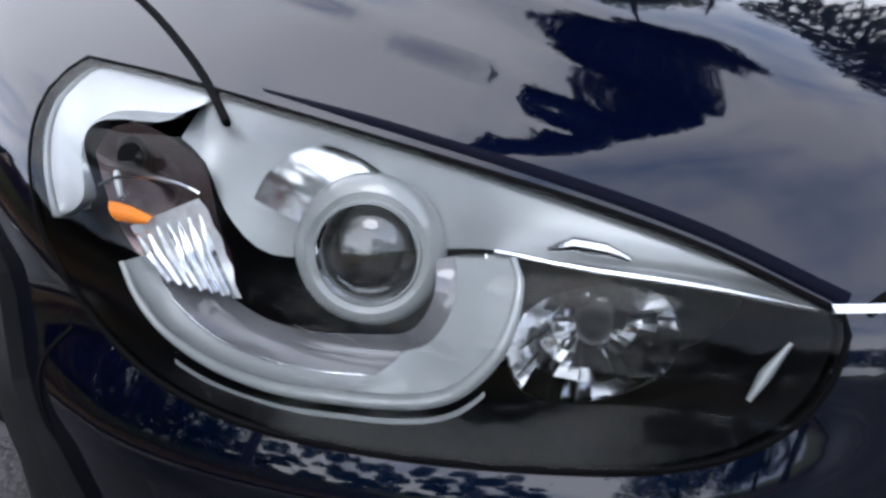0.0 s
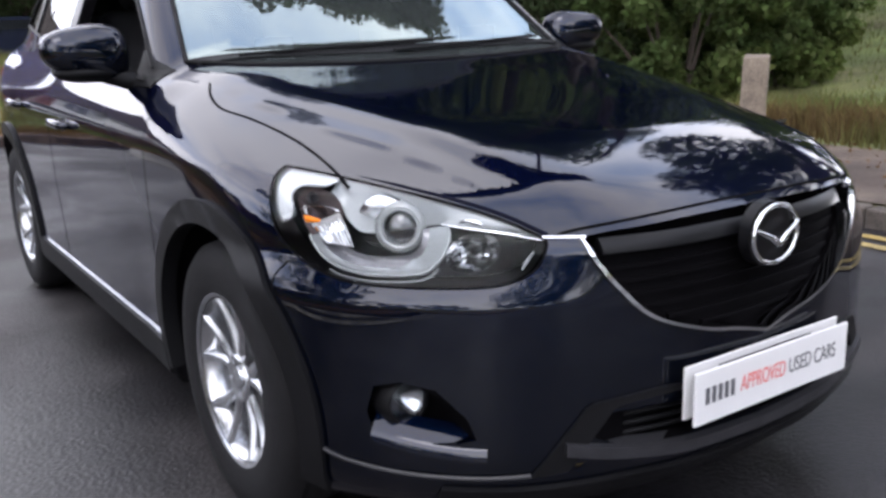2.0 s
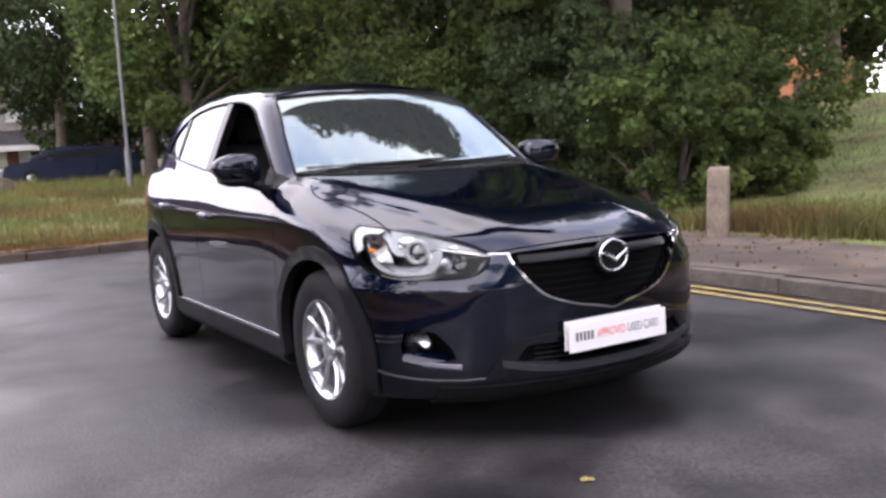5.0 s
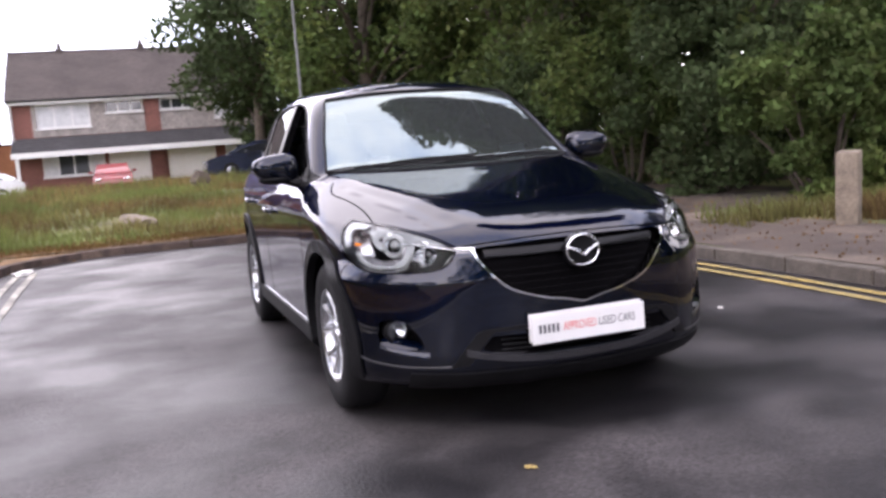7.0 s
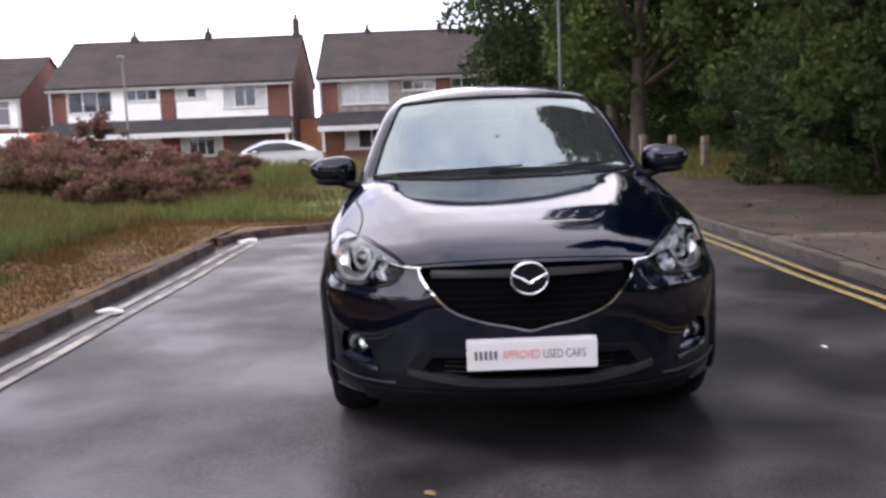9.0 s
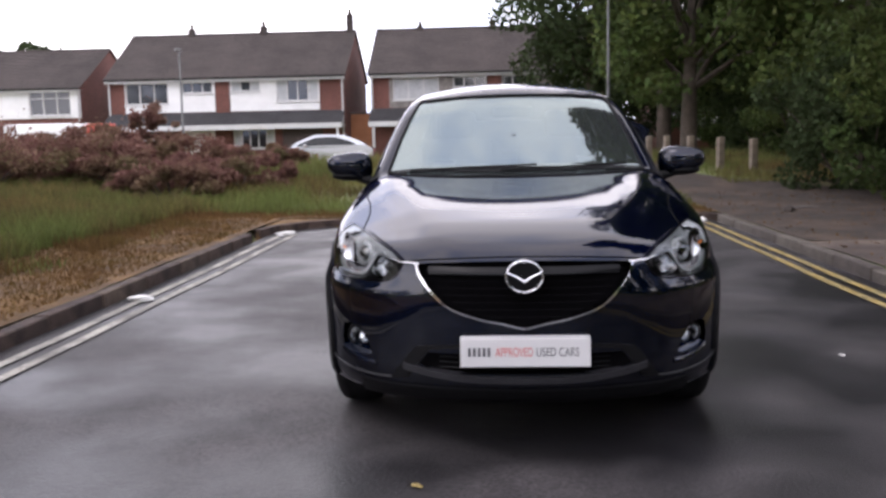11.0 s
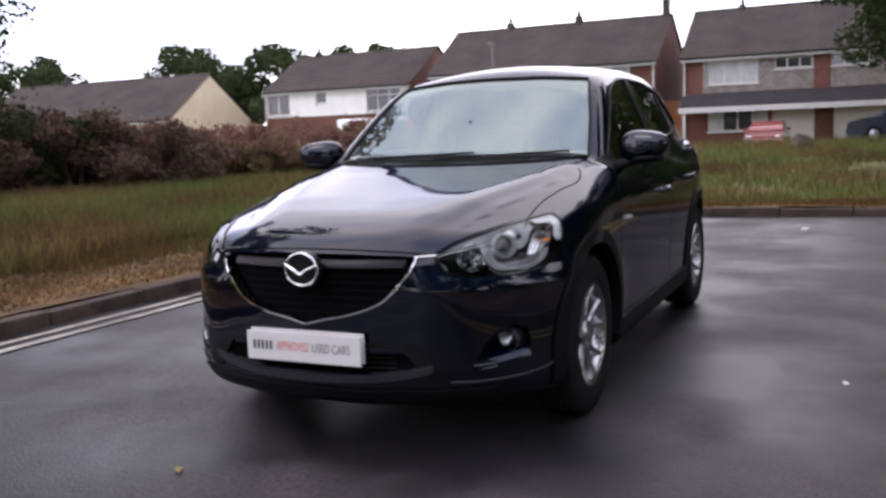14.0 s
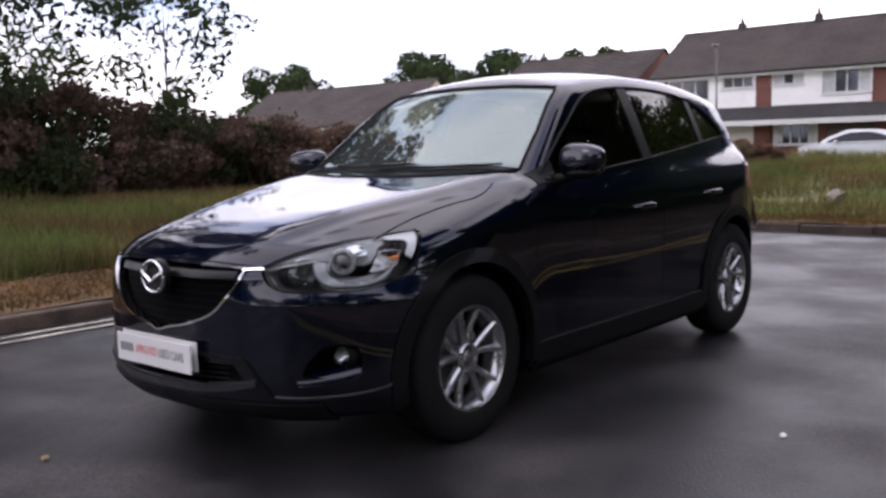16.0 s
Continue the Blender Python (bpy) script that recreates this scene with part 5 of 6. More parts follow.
def shrub(name, x, y, w, d, h, seed, leaves=5000, leaf=.11, mat="leaf_dark", label="dense dark green shrub", category="shrub"):
    z0 = float(rise(x, y))
    t = thing(name, label, category, pose(x, y, z0))
    clumps = crown_clumps((0, 0, h * .42), w, d, h * .50, 54, min(w, d, h) * .22, seed, -1)
    r = random.Random(seed)
    bm = bmesh.new()
    for c in r.sample(clumps, 9):
        tube([(c[0] * .2, c[1] * .2, -.05), (c[0] * .6, c[1] * .6, c[2] * .6), c[:3]], [.035, .02, .008], 5, bm)
    part("stem", bm, M["bark"], t, "", 60)
    pts = clump_points(clumps, leaves, seed)
    # stray sprays stand out of the mass
    rr = np.random.default_rng(seed + 7)
    stray = rr.random(len(pts)) < .08
    pts[stray] *= 1 + rr.exponential(.045, (stray.sum(), 1)) * [1, 1, 1.5]
    pts[:, 2] = np.maximum(pts[:, 2], .02)
    v, f = leaf_cards(pts, leaf, seed=seed)
    link("foliage", raw_mesh("foliage", v, f, M[mat]), t)
    return t


# trees beyond the footpath, and the one behind the lamp post
for i, (x, y, h, sp, n, lf, mat) in enumerate((
        (8.9, 9.9, 11.0, 3.0, 20000, .16, "leaf"), (10.2, 13.0, 14.0, 4.0, 20000, .18, "leaf_dark"), (8.6, 16.2, 14.5, 3.8, 20000, .18, "leaf"),
        (12.2, 18.0, 17.5, 4.8, 16000, .20, "leaf_dark"), (9.9, 21.5, 14.5, 4.4, 16000, .21, "leaf"), (6.6, 33.0, 11.5, 5.0, 15000, .25, "leaf_dark"),
        (11.8, 28.0, 12.5, 5.0, 13000, .25, "leaf"), (16.0, 24.0, 13.0, 5.0, 10000, .27, "leaf_dark"), (14.2, 11.5, 6.5, 3.4, 14000, .2, "leaf"),
        (24.0, 22.0, 12.0, 4.6, 12000, .26, "leaf_dark"), (33.0, 16.0, 10.0, 4.5, 7000, .3, "leaf"), (40.0, 20.0, 11.0, 5.0, 7000, .32, "leaf_dark"), (34.0, 6.0, 10.0, 4.5, 7000, .3, "leaf_dark"),
        (6.2, 26.5, 10.0, 3.6, 12000, .22, "leaf"), (15.5, 34.0, 13.0, 5.0, 9000, .28, "leaf"), (4.2, 38.0, 10.5, 3.8, 12000, .24, "leaf_dark"), (26.0, 17.2, 11.5, 4.6, 13000, .26, "leaf"), (20.5, 28.0, 14.0, 5.0, 12000, .27, "leaf_dark"), (34.0, 21.5, 12.5, 5.0, 12000, .28, "leaf_dark"), (10.6, 37.0, 8.0, 3.0, 12000, .2, "leaf_dark"), (14.5, 38.5, 8.5, 3.4, 12000, .2, "leaf"), (18.5, 38.0, 9.0, 3.4, 10000, .22, "leaf_dark"))):
    tree(x, y, h, sp, 11 + i, n, lf, mat, .14 + .012 * h, .06 if i in (0, 1, 2, 8) else .27 if i == 15 else (.0 if i > 18 else .14))
for i, (x, y, w, d, h) in enumerate(((7.4, 6.9, 1.3, 1.1, 2.6), (7.6, 9.2, 1.7, 1.7, 3.8), (7.3, 11.8, 1.9, 1.9, 4.2), (7.0, 14.4, 1.8, 1.8, 3.8), (9.4, 7.6, 1.3, 1.2, 3.2), (8.8, 17.5, 2.0, 1.9, 3.4), (9.3, 6.7, .9, .8, 1.6), (9.6, 11.0, 1.8, 2.0, 4.6), (10.5, 14.5, 2.0, 2.2, 4.6), (11.5, 20.5, 2.4, 2.2, 4.0), (12.0, 9.0, 1.8, 1.8, 3.6), (8.9, 20.5, 1.6, 1.8, 3.6), (9.2, 24.2, 1.8, 2.0, 3.8), (9.0, 28.0, 1.8, 2.0, 3.8), (9.6, 32.0, 2.0, 2.0, 4.0))):
    shrub("shrub", x, y, w, d, h, 40 + i, 10000, .115, "leaf_dark" if i % 2 else "leaf", "dense green shrub beside the footpath")
# hedge and brambles over the left-hand grass
for i, (x, y, w, d, h, mat) in enumerate(((-15.0, 3.2, 2.0, 1.8, 3.6, "leaf_dark"), (-13.2, 5.6, 1.8, 1.8, 2.5, "leaf_dark"), (-12.2, 8.4, 1.7, 1.8, 2.2, "leaf_dark"), (-11.8, 11.4, 1.9, 1.9, 1.5, "leaf_brown"), (-12.6, 14.4, 2.4, 1.9, 1.25, "leaf_brown"), (-12.0, 17.6, 2.5, 1.8, 1.0, "leaf_brown"),
                                         (-10.2, 20.2, 2.4, 1.6, .9, "leaf_brown"), (-7.4, 21.8, 2.2, 1.4, .8, "leaf_brown"), (-16.0, 13.0, 2.4, 2.2, 1.7, "leaf_brown"), (-16.5, 18.5, 2.8, 2.2, 1.1, "leaf_brown"), (-14.0, 22.0, 2.6, 1.8, 1.0, "leaf_brown"), (-18.5, 8.5, 2.6, 2.4, 3.0, "leaf_dark"), (-19.0, 1.0, 2.4, 2.0, 3.4, "leaf_dark"), (-20.5, 14.5, 2.4, 2.2, 1.7, "leaf_brown"), (-20.0, 21.5, 2.8, 2.2, 1.05, "leaf_brown"))):
    shrub("bramble_bush" if mat == "leaf_brown" else "hedge_bush", x, y, w, d, h, 70 + i, 13000, .085, mat, "tangled red-brown bramble bush in rough grass" if mat == "leaf_brown" else "dark overgrown hedge bush in rough grass", "bush")
for i, (x, y, w, d, h) in enumerate(((-6.3, 13.6, 1.3, 1.0, .75), (-7.6, 14.8, 1.6, 1.1, .95), (-9.0, 15.2, 1.7, 1.2, 1.15), (-5.6, 15.6, 1.5, 1.0, .8), (-10.8, 14.6, 1.8, 1.3, 1.3), (-12.6, 13.2, 1.8, 1.4, 1.45), (-8.0, 17.4, 1.9, 1.2, 1.05), (-10.4, 18.2, 2.0, 1.2, 1.25), (-12.8, 17.4, 2.0, 1.3, 1.35), (-9.2, 20.4, .7, .7, 2.0))):
    shrub("bramble_bush", x, y, w, d, h, 440 + i, 9000, .08, "leaf_brown", "tangled red-brown bramble bush in rough grass", "bush")
for i, (x, y, h) in enumerate(((-12.6, 6.4, 2.3), (-12.0, 8.0, 2.0), (-11.4, 9.6, 1.8), (-10.8, 11.2, 1.6), (-13.2, 4.6, 2.7), (-13.4, 9.6, 2.0), (-12.6, 11.8, 1.7))):
    shrub("hedge_bush", x, y, 1.5, 1.3, h, 460 + i, 12000, .085, "leaf_thicket", "dark brown overgrown thicket bush in rough grass", "bush")
for i in range(14):
    rb = random.Random(300 + i)
    bx, by = rb.uniform(-24, -7), rb.uniform(18, 27)
    shrub("bramble_bush", bx, by, rb.uniform(1.5, 2.5), rb.uniform(1.1, 1.8), rb.uniform(.6, 1.0), 300 + i, 7000, .08, "leaf_brown", "tangled red-brown bramble bush in rough grass", "bush")
tree(-14.0, 3.2, 11.5, 4.0, 92, 30000, .14, "leaf_dark", .13, .06, -.8, "tall leafy tree over a dark hedge")
for i, (x, y, h, sp) in enumerate(((-46, 66, 9.5, 4.5), (-39.5, 68, 8.6, 3.6), (-34.5, 66, 9.0, 3.6), (-58, 70, 10, 5), (-70, 60, 9, 5))):
    tree(x, y, h, sp, 120 + i, 12000, .40, "leaf_dark", .25, .12, -.8, "distant dark green tree")
tree(5.8, 40.0, 7.0, 2.6, 129, 12000, .2, "leaf_dark", .15, .0, -.9, "distant dark green tree")
tree(-22.0, 14.6, 8.0, 2.3, 128, 2600, .20, "leaf_dark", .06, .26, -.9, "thin half-bare tree over a dark hedge")
tree(-26.0, 4.5, 9.5, 3.4, 126, 3800, .20, "leaf_dark", .07, .34, -.8, "thin half-bare tree over a dark hedge")
tree(-30.0, 13.0, 7.0, 3.0, 127, 5000, .20, "leaf_dark", .10, .2, -.8, "thin half-bare tree over a dark hedge")
def spreading_tree(x, y, height, clumps, limbs, leaves, leaf, seed, mat, label, trunk_r=.22):
    """A tree whose limbs reach out over the road; clumps and limbs in world metres."""
    z0 = float(rise(x, y))
    t = thing("tree", label, "tree", pose(x, y, z0))
    own = lambda p: Vector((p[0] - x, p[1] - y, p[2] - z0))
    bm = tube([(.05 * q, .1 * q, height * q - .1) for q in (0, .05, .2, .5, .8, 1)], [trunk_r * 1.5, trunk_r * 1.1, trunk_r, trunk_r * .75, trunk_r * .5, trunk_r * .2], 10)
    for line in limbs:
        pts = catmull(line, 6)
        tube([own(p) for p in pts], list(np.linspace(trunk_r * .45, trunk_r * .08, len(pts))), 7, bm)
    part("trunk", bm, M["bark"], t, "", 60)
    pts = clump_points(clumps, leaves, seed) - [x, y, z0]
    v, f = leaf_cards(pts, leaf, seed=seed)
    link("crown", raw_mesh("crown", v, f, M[mat]), t)
    return t


rc = random.Random(77)
canopy = []
while len(canopy) < 90:
    q = (rc.uniform(2.4, 9.0), rc.uniform(5.0, 6.3), rc.uniform(11.4, 13.0), rc.uniform(.45, .75))
    if q[0] + q[1] > rc.uniform(8.0, 8.6):
        canopy.append(q)
while len(canopy) < 205:
    q = (rc.uniform(1.9, 10.5), rc.uniform(3.8, 15.0), rc.uniform(5.6, 10.4), rc.uniform(.45, .85))
    if (q[0] - 3.1 - .6 * (q[2] - 6)) * .5 + (q[1] - 4.9 - .8 * (q[2] - 6)) * .87 > rc.uniform(1.2, 1.9) and q[0] > rc.uniform(1.9, 3.4) and q[0] < q[1] + .2:
        canopy.append(q)
spreading_tree(8.7, 9.2, 11.5, canopy, [[(8.75, 9.25, 7.5), (7.6, 7.6, 10.0), (5.4, 6.0, 11.9), (3.4, 5.7, 12.2)], [(8.7, 9.2, 3.6), (7.0, 8.0, 5.4), (4.6, 6.2, 6.6), (2.6, 5.0, 6.8)], [(8.7, 9.2, 4.0), (6.6, 10.4, 6.2), (4.0, 11.6, 7.2), (2.6, 12.2, 7.3)], [(8.7, 9.2, 4.6), (8.0, 6.6, 6.4), (6.2, 4.9, 7.0)]],
               85000, .15, 501, "leaf_dark", "great leafy tree with limbs over the road")
canopy = []
while len(canopy) < 80:
    q = (rc.uniform(-12.5, -3.6), rc.uniform(-2.0, 7.0), rc.uniform(4.9, 8.2), rc.uniform(.4, .75))
    if (q[0] + 8.5) ** 2 / 22 + (q[1] - 2.6) ** 2 / 18 < rc.uniform(.7, 1.1):
        canopy.append(q)
spreading_tree(-9.6, .2, 7.5, canopy, [[(-9.6, .2, 2.6), (-7.6, 1.2, 3.9), (-5.6, 2.4, 4.7), (-4.3, 3.3, 4.9)], [(-9.6, .2, 3.2), (-9.0, 2.6, 5.4), (-8.6, 5.0, 6.6)], [(-9.6, .2, 3.8), (-7.6, -.6, 5.8), (-6.2, -1.0, 6.8)]],
               26000, .12, 502, "leaf_dark", "leafy tree with limbs over the verge", .17)
tree(10.3, 3.2, 9.4, 2.8, 503, 20000, .16, "leaf_dark", .2, .38, -.9, "leafy green tree beside the footpath")

# the trees that close the road behind
for i, (x, y, h, sp) in enumerate(((-12, -21, 11, 5), (10, -4, 9, 3.2), (9.5, -9.5, 10, 3.8), (9.5, -15.5, 10, 4), (12, -22, 12, 5), (-4.6, -24, 9, 4), (3, -28, 9, 4.5), (-8, -30, 10, 5), (9, -30, 10, 5))):
    tree(x, y, h, sp, 150 + i, 9000, .26, "leaf_dark", .22, .0, -.95, "leafy green tree beside the road")
for i, (x, y) in enumerate(((-13.6, 1.4), (-14.0, -2.2), (-14.4, -6.0), (-14.2, -10.0), (8.6, -1.2), (8.4, -6.6))):
    shrub("hedge_bush", x, y, 1.5, 2.6, 3.5 if x < 0 else 2.2, 400 + i, 14000, .12, "leaf_dark", "dark overgrown hedge bush in rough grass", "bush")


# grass blades, thick by the kerbs and thinner beyond
def grass(name, regions, mat, label, seed):
    r = np.random.default_rng(seed)
    V, F, k = [], [], 0
    for x0, x1, y0, y1, n, h, clumpy in regions:
        c = np.stack([r.uniform(x0, x1, n), r.uniform(y0, y1, n)], -1)
        keep = np.array([noise.noise(Vector((a * .7, b * .7, seed))) for a, b in c]) > clumpy
        c = c[keep]
        m = len(c)
        z = rise(c[:, 0], c[:, 1])
        hh = h * r.uniform(.4, 1.3, m)
        a = r.uniform(0, 2 * np.pi, m)
        lean = r.normal(0, .35, (m, 2)) * hh[:, None]
        w = .006 + .012 * h
        dx = np.stack([np.cos(a) * w, np.sin(a) * w], -1)
        base = np.c_[c, z - .01]
        midp = np.c_[c + lean * .35, z + hh * .6]
        tip = np.c_[c + lean, z + hh]
        d3 = np.c_[dx, np.zeros(m)]
        V.append(np.stack([base - d3, base + d3, midp + d3 * .7, midp - d3 * .7, tip], 1).reshape(-1, 3))
        i = np.arange(m) * 5 + k
        F.append(np.vstack([np.stack([i, i + 1, i + 2], 1), np.stack([i, i + 2, i + 3], 1), np.stack([i + 3, i + 2, i + 4], 1)]))
        k += 5 * m
    tagged(link(name, raw_mesh(name, np.vstack(V), np.vstack(F), M[mat])), label, "grass", kind="stuff")


grass("grass", [(-11, -5.2, -2, 12, 48000, .30, -.5), (-11, -3.6, 11.2, 22, 22000, .28, -.5), (-3.6, 3.2, 11.3, 22, 16000, .20, -.3), (-22, -11, 0, 26, 16000, .42, -.1), (-14, 10, 22, 34, 14000, .34, -.2), (5.2, 8.0, -3, 5.5, 9000, .22, -.1), (8, 24, -3, 12, 22000, .07, -.5), (4.7, 8.0, 15.5, 32, 12000, .20, -.4)], "blade", "long green and straw-coloured grass blades", 3)
grass("dry_grass", [(-5.6, -3.55, -2, 11.4, 26000, .045, -.6), (-5.9, -4.6, -2, 11.4, 9000, .12, -.1), (-5.4, 3.2, 10.5, 11.7, 14000, .06, -.4)], "straw", "short dead brown grass on the verge", 9)
grass("verge_tufts", [(-5.6, -4.4, -2, 11.4, 2600, .13, .15), (-5.4, 3.2, 10.8, 11.6, 1600, .13, .1), (4.6, 5.4, -3, 6, 1200, .22, .1), (5.2, 6.6, 1.5, 5.0, 2600, .30, -.1), (4.7, 6.5, 2.6, 5.2, 3600, .25, -.2), (4.3, 5.9, 1.4, 5.4, 4200, .15, .0)], "blade", "sparse grass tufts on bare soil", 5)
r5 = np.random.default_rng(21)
dead = np.vstack([np.c_[r5.uniform(-5.4, -3.5, 1400), r5.uniform(-2, 11.4, 1400)], np.c_[r5.uniform(-4, 3.2, 700), r5.uniform(10.45, 11.6, 700)], np.c_[r5.uniform(3.4, 6.2, 1300), r5.uniform(-3, 14, 1300)]])
v, f = leaf_cards(np.c_[dead, rise(dead[:, 0], dead[:, 1]) + .018], .035, seed=31)
tagged(link("dead_leaves", raw_mesh("dead_leaves", v, f, M["soil"])), "scattered dead brown leaves", "leaves", kind="stuff")


# ---- houses ----
def pierced(x0, x1, z0, z1, y0, y1, holes):
    """One slab with rectangular openings right through it."""
    xs = sorted({x0, x1, *[v for o in holes for v in o[:2] if x0 < v < x1]})
    zs = sorted({z0, z1, *[v for o in holes for v in o[2:4] if z0 < v < z1]})
    solid_at = {(i, k): not any(o[0] < (xs[i] + xs[i + 1]) / 2 < o[1] and o[2] < (zs[k] + zs[k + 1]) / 2 < o[3] for o in holes) for i in range(len(xs) - 1) for k in range(len(zs) - 1)}
    bm, vs = bmesh.new(), {}

    def P(i, k, y):
        if (i, k, y) not in vs:
            vs[(i, k, y)] = bm.verts.new((xs[i], y, zs[k]))
        return vs[(i, k, y)]

    for (i, k), full in solid_at.items():
        if not full:
            continue
        bm.faces.new((P(i, k, y0), P(i + 1, k, y0), P(i + 1, k + 1, y0), P(i, k + 1, y0)))
        bm.faces.new((P(i, k + 1, y1), P(i + 1, k + 1, y1), P(i + 1, k, y1), P(i, k, y1)))
        for di, dk, a, b in ((-1, 0, (i, k), (i, k + 1)), (1, 0, (i + 1, k), (i + 1, k + 1)), (0, -1, (i, k), (i + 1, k)), (0, 1, (i, k + 1), (i + 1, k + 1))):
            if not solid_at.get((i + di, k + dk)):
                bm.faces.new((P(*a, y0), P(*b, y0), P(*b, y1), P(*a, y1)))
    return bm


def house(x0, y0, length, depth, eave, ridge, base, wall, panel, roof_mat, windows, ground_floor, panel_spans, pent, label, chimney=(), piers=(), name="house"):
    """A two-storey house along the street; spans are metres from its near left corner."""
    h = thing(name, label, "house", pose(x0, y0, base))
    E, R, T = eave - base, ridge - base, .25
    holes = [(a, b, c - base, d - base) for a, b, c, d, *_ in windows + ground_floor]
    part("front_wall", pierced(0, length, -.4, E, 0, T, holes), M[wall], h)
    for nm, lo, hi in (("side_wall", 0, T), ("side_wall", length - T, length)):
        bm = bmesh.new()
        loop = [(lo, T + .001, -.4), (lo, depth, -.4), (lo, depth, E), (lo, depth / 2, R - .08), (lo, T + .001, E + (R - E) * T / depth * 1.6)]
        a = [bm.verts.new(p) for p in loop]
        b = [bm.verts.new((hi, p[1], p[2])) for p in loop]
        bm.faces.new(a)
        bm.faces.new(b)
        for i in range(5):
            bm.faces.new((a[i], a[(i + 1) % 5], b[(i + 1) % 5], b[i]))
        part(nm, bm, M[wall], h)
    part("back_wall", box((T, depth - T, -.4), (length - T, depth - .002, E)), M[wall], h)
    # upper facing, between the windows
    for a, b, lo, hi in panel_spans:
        part("facing", pierced(a, b, lo - base, hi - base, -.05, -.003, holes), M[panel], h)
    for a, b in piers:
        part("pier", box((a, -.09, -.3), (b, -.004, E - .05)), M["brick"], h, "red brick pier")
    # roof: two slopes of tile courses with verges
    for sgn in (0, 1):
        bm, rows, last = bmesh.new(), 26, None
        for k in range(2 * rows):
            q = (k // 2 + k % 2) / rows
            yy, zz = -.40 + (depth / 2 + .40) * q, E - .12 + (R - E + .14) * q + (.025 if k % 2 else .06)
            yy = depth - yy if sgn else yy
            pair = [bm.verts.new((-.12, yy, zz)), bm.verts.new((length + .12, yy, zz))]
            if last:
                bm.faces.new((last[0], last[1], pair[1], pair[0]))
            last = pair
        part("roof_slope", bm, M[roof_mat], h)
    part("ridge", tube([(-.12, depth / 2, R + .03), (length + .12, depth / 2, R + .03)], .09, 8), M[roof_mat], h, "", 60)
    part("gutter", box((-.1, -.46, E - .13), (length + .1, -.36, E - .04), .02), M["plastic"], h)
    part("fascia", box((-.05, -.355, E - .26), (length + .05, -.30, E - .06)), M["frame"], h)
    part("soffit", box((-.05, -.30, E - .17), (length + .05, -.003, E - .13)), M["frame"], h)
    for x in (.10, length - .10):
        part("downpipe", tube([(x, -.14, E - .15), (x, -.14, 0)], .05, 8), M["frame"], h, "", 60)
    if pent:
        lo, hi, out = pent[0] - base, pent[1] - base, pent[2]
        bm, last = bmesh.new(), None
        for k in range(12):
            q = (k // 2 + k % 2) / 6
            yy, zz = -out * (1 - q) - .02, lo + (hi - lo) * q + (0 if k % 2 else .03)
            pair = [bm.verts.new((0, yy, zz)), bm.verts.new((length, yy, zz))]
            if last:
                bm.faces.new((last[0], last[1], pair[1], pair[0]))
            last = pair
        part("porch_roof", bm, M["tile_grey"], h, "slate grey porch roof")
        part("porch_fascia", box((0, -out - .04, lo - .22), (length, -out, lo + .04)), M["frame"], h)
        part("porch_soffit", box((0, -out + .002, lo - .10), (length, -.10, lo - .05)), M["frame"], h)
        for x in (.25, length - .25):
            part("porch_post", box((x - .06, -out + .02, -.3), (x + .06, -out + .14, lo - .1)), M["frame"], h)
    for a, b, c, d, kind, lights in windows + ground_floor:
        c, d = c - base, d - base
        if kind in ("garage", "door"):
            g = part("garage_door" if kind == "garage" else "front_door", box((a + .01, .08, c), (b - .01, .14, d - .01)), M["garage" if kind == "garage" else "door_paint"], h)
            for k in range(1, 6):
                part("door_rib", box((a + .05, .065, c + (d - c) * k / 6 - .015), (b - .05, .079, c + (d - c) * k / 6 + .015)), M["garage" if kind == "garage" else "door_paint"], g)
            continue
        fr = .07
        cells = [(a + (b - a) * k / lights + fr / 2 + (fr / 2 if k == 0 else 0), a + (b - a) * (k + 1) / lights - fr / 2 - (fr / 2 if k == lights - 1 else 0)) for k in range(lights)]
        bands = ((c + fr, c + (d - c) * .66), (c + (d - c) * .66 + .05, d - fr)) if kind == "cross" else ((c + fr, d - fr),)
        bm = pierced(a, b, c, d, .02, .10, [(p, q, lo, hi) for p, q in cells for lo, hi in bands])
        win = part("window", bm, M["frame"], h, "white-framed window")
        for k in range(lights):
            p, q = a + (b - a) * k / lights + fr / 2, a + (b - a) * (k + 1) / lights - fr / 2
            part("pane", box((p, .05, c + fr), (q, .062, d - fr)), M["curtain" if kind == "net" or (kind == "mixed" and k in (0, lights - 1)) else "pane"], win)
        part("sill", box((a - .06, -.12, c - .07), (b + .06, .05, c - .002)), M["frame"], win)
    for x, tall in chimney:
        c = part("chimney", box((x - .17, depth / 2 - .26, R - .5), (x + .17, depth / 2 + .26, R + tall), .02), M["tile"], h)
        part("chimney_pot", cylinder((x, depth / 2, R + tall), (x, depth / 2, R + tall + .3), .11, .09, 12), M["tile"], c, "", 40)
    return h


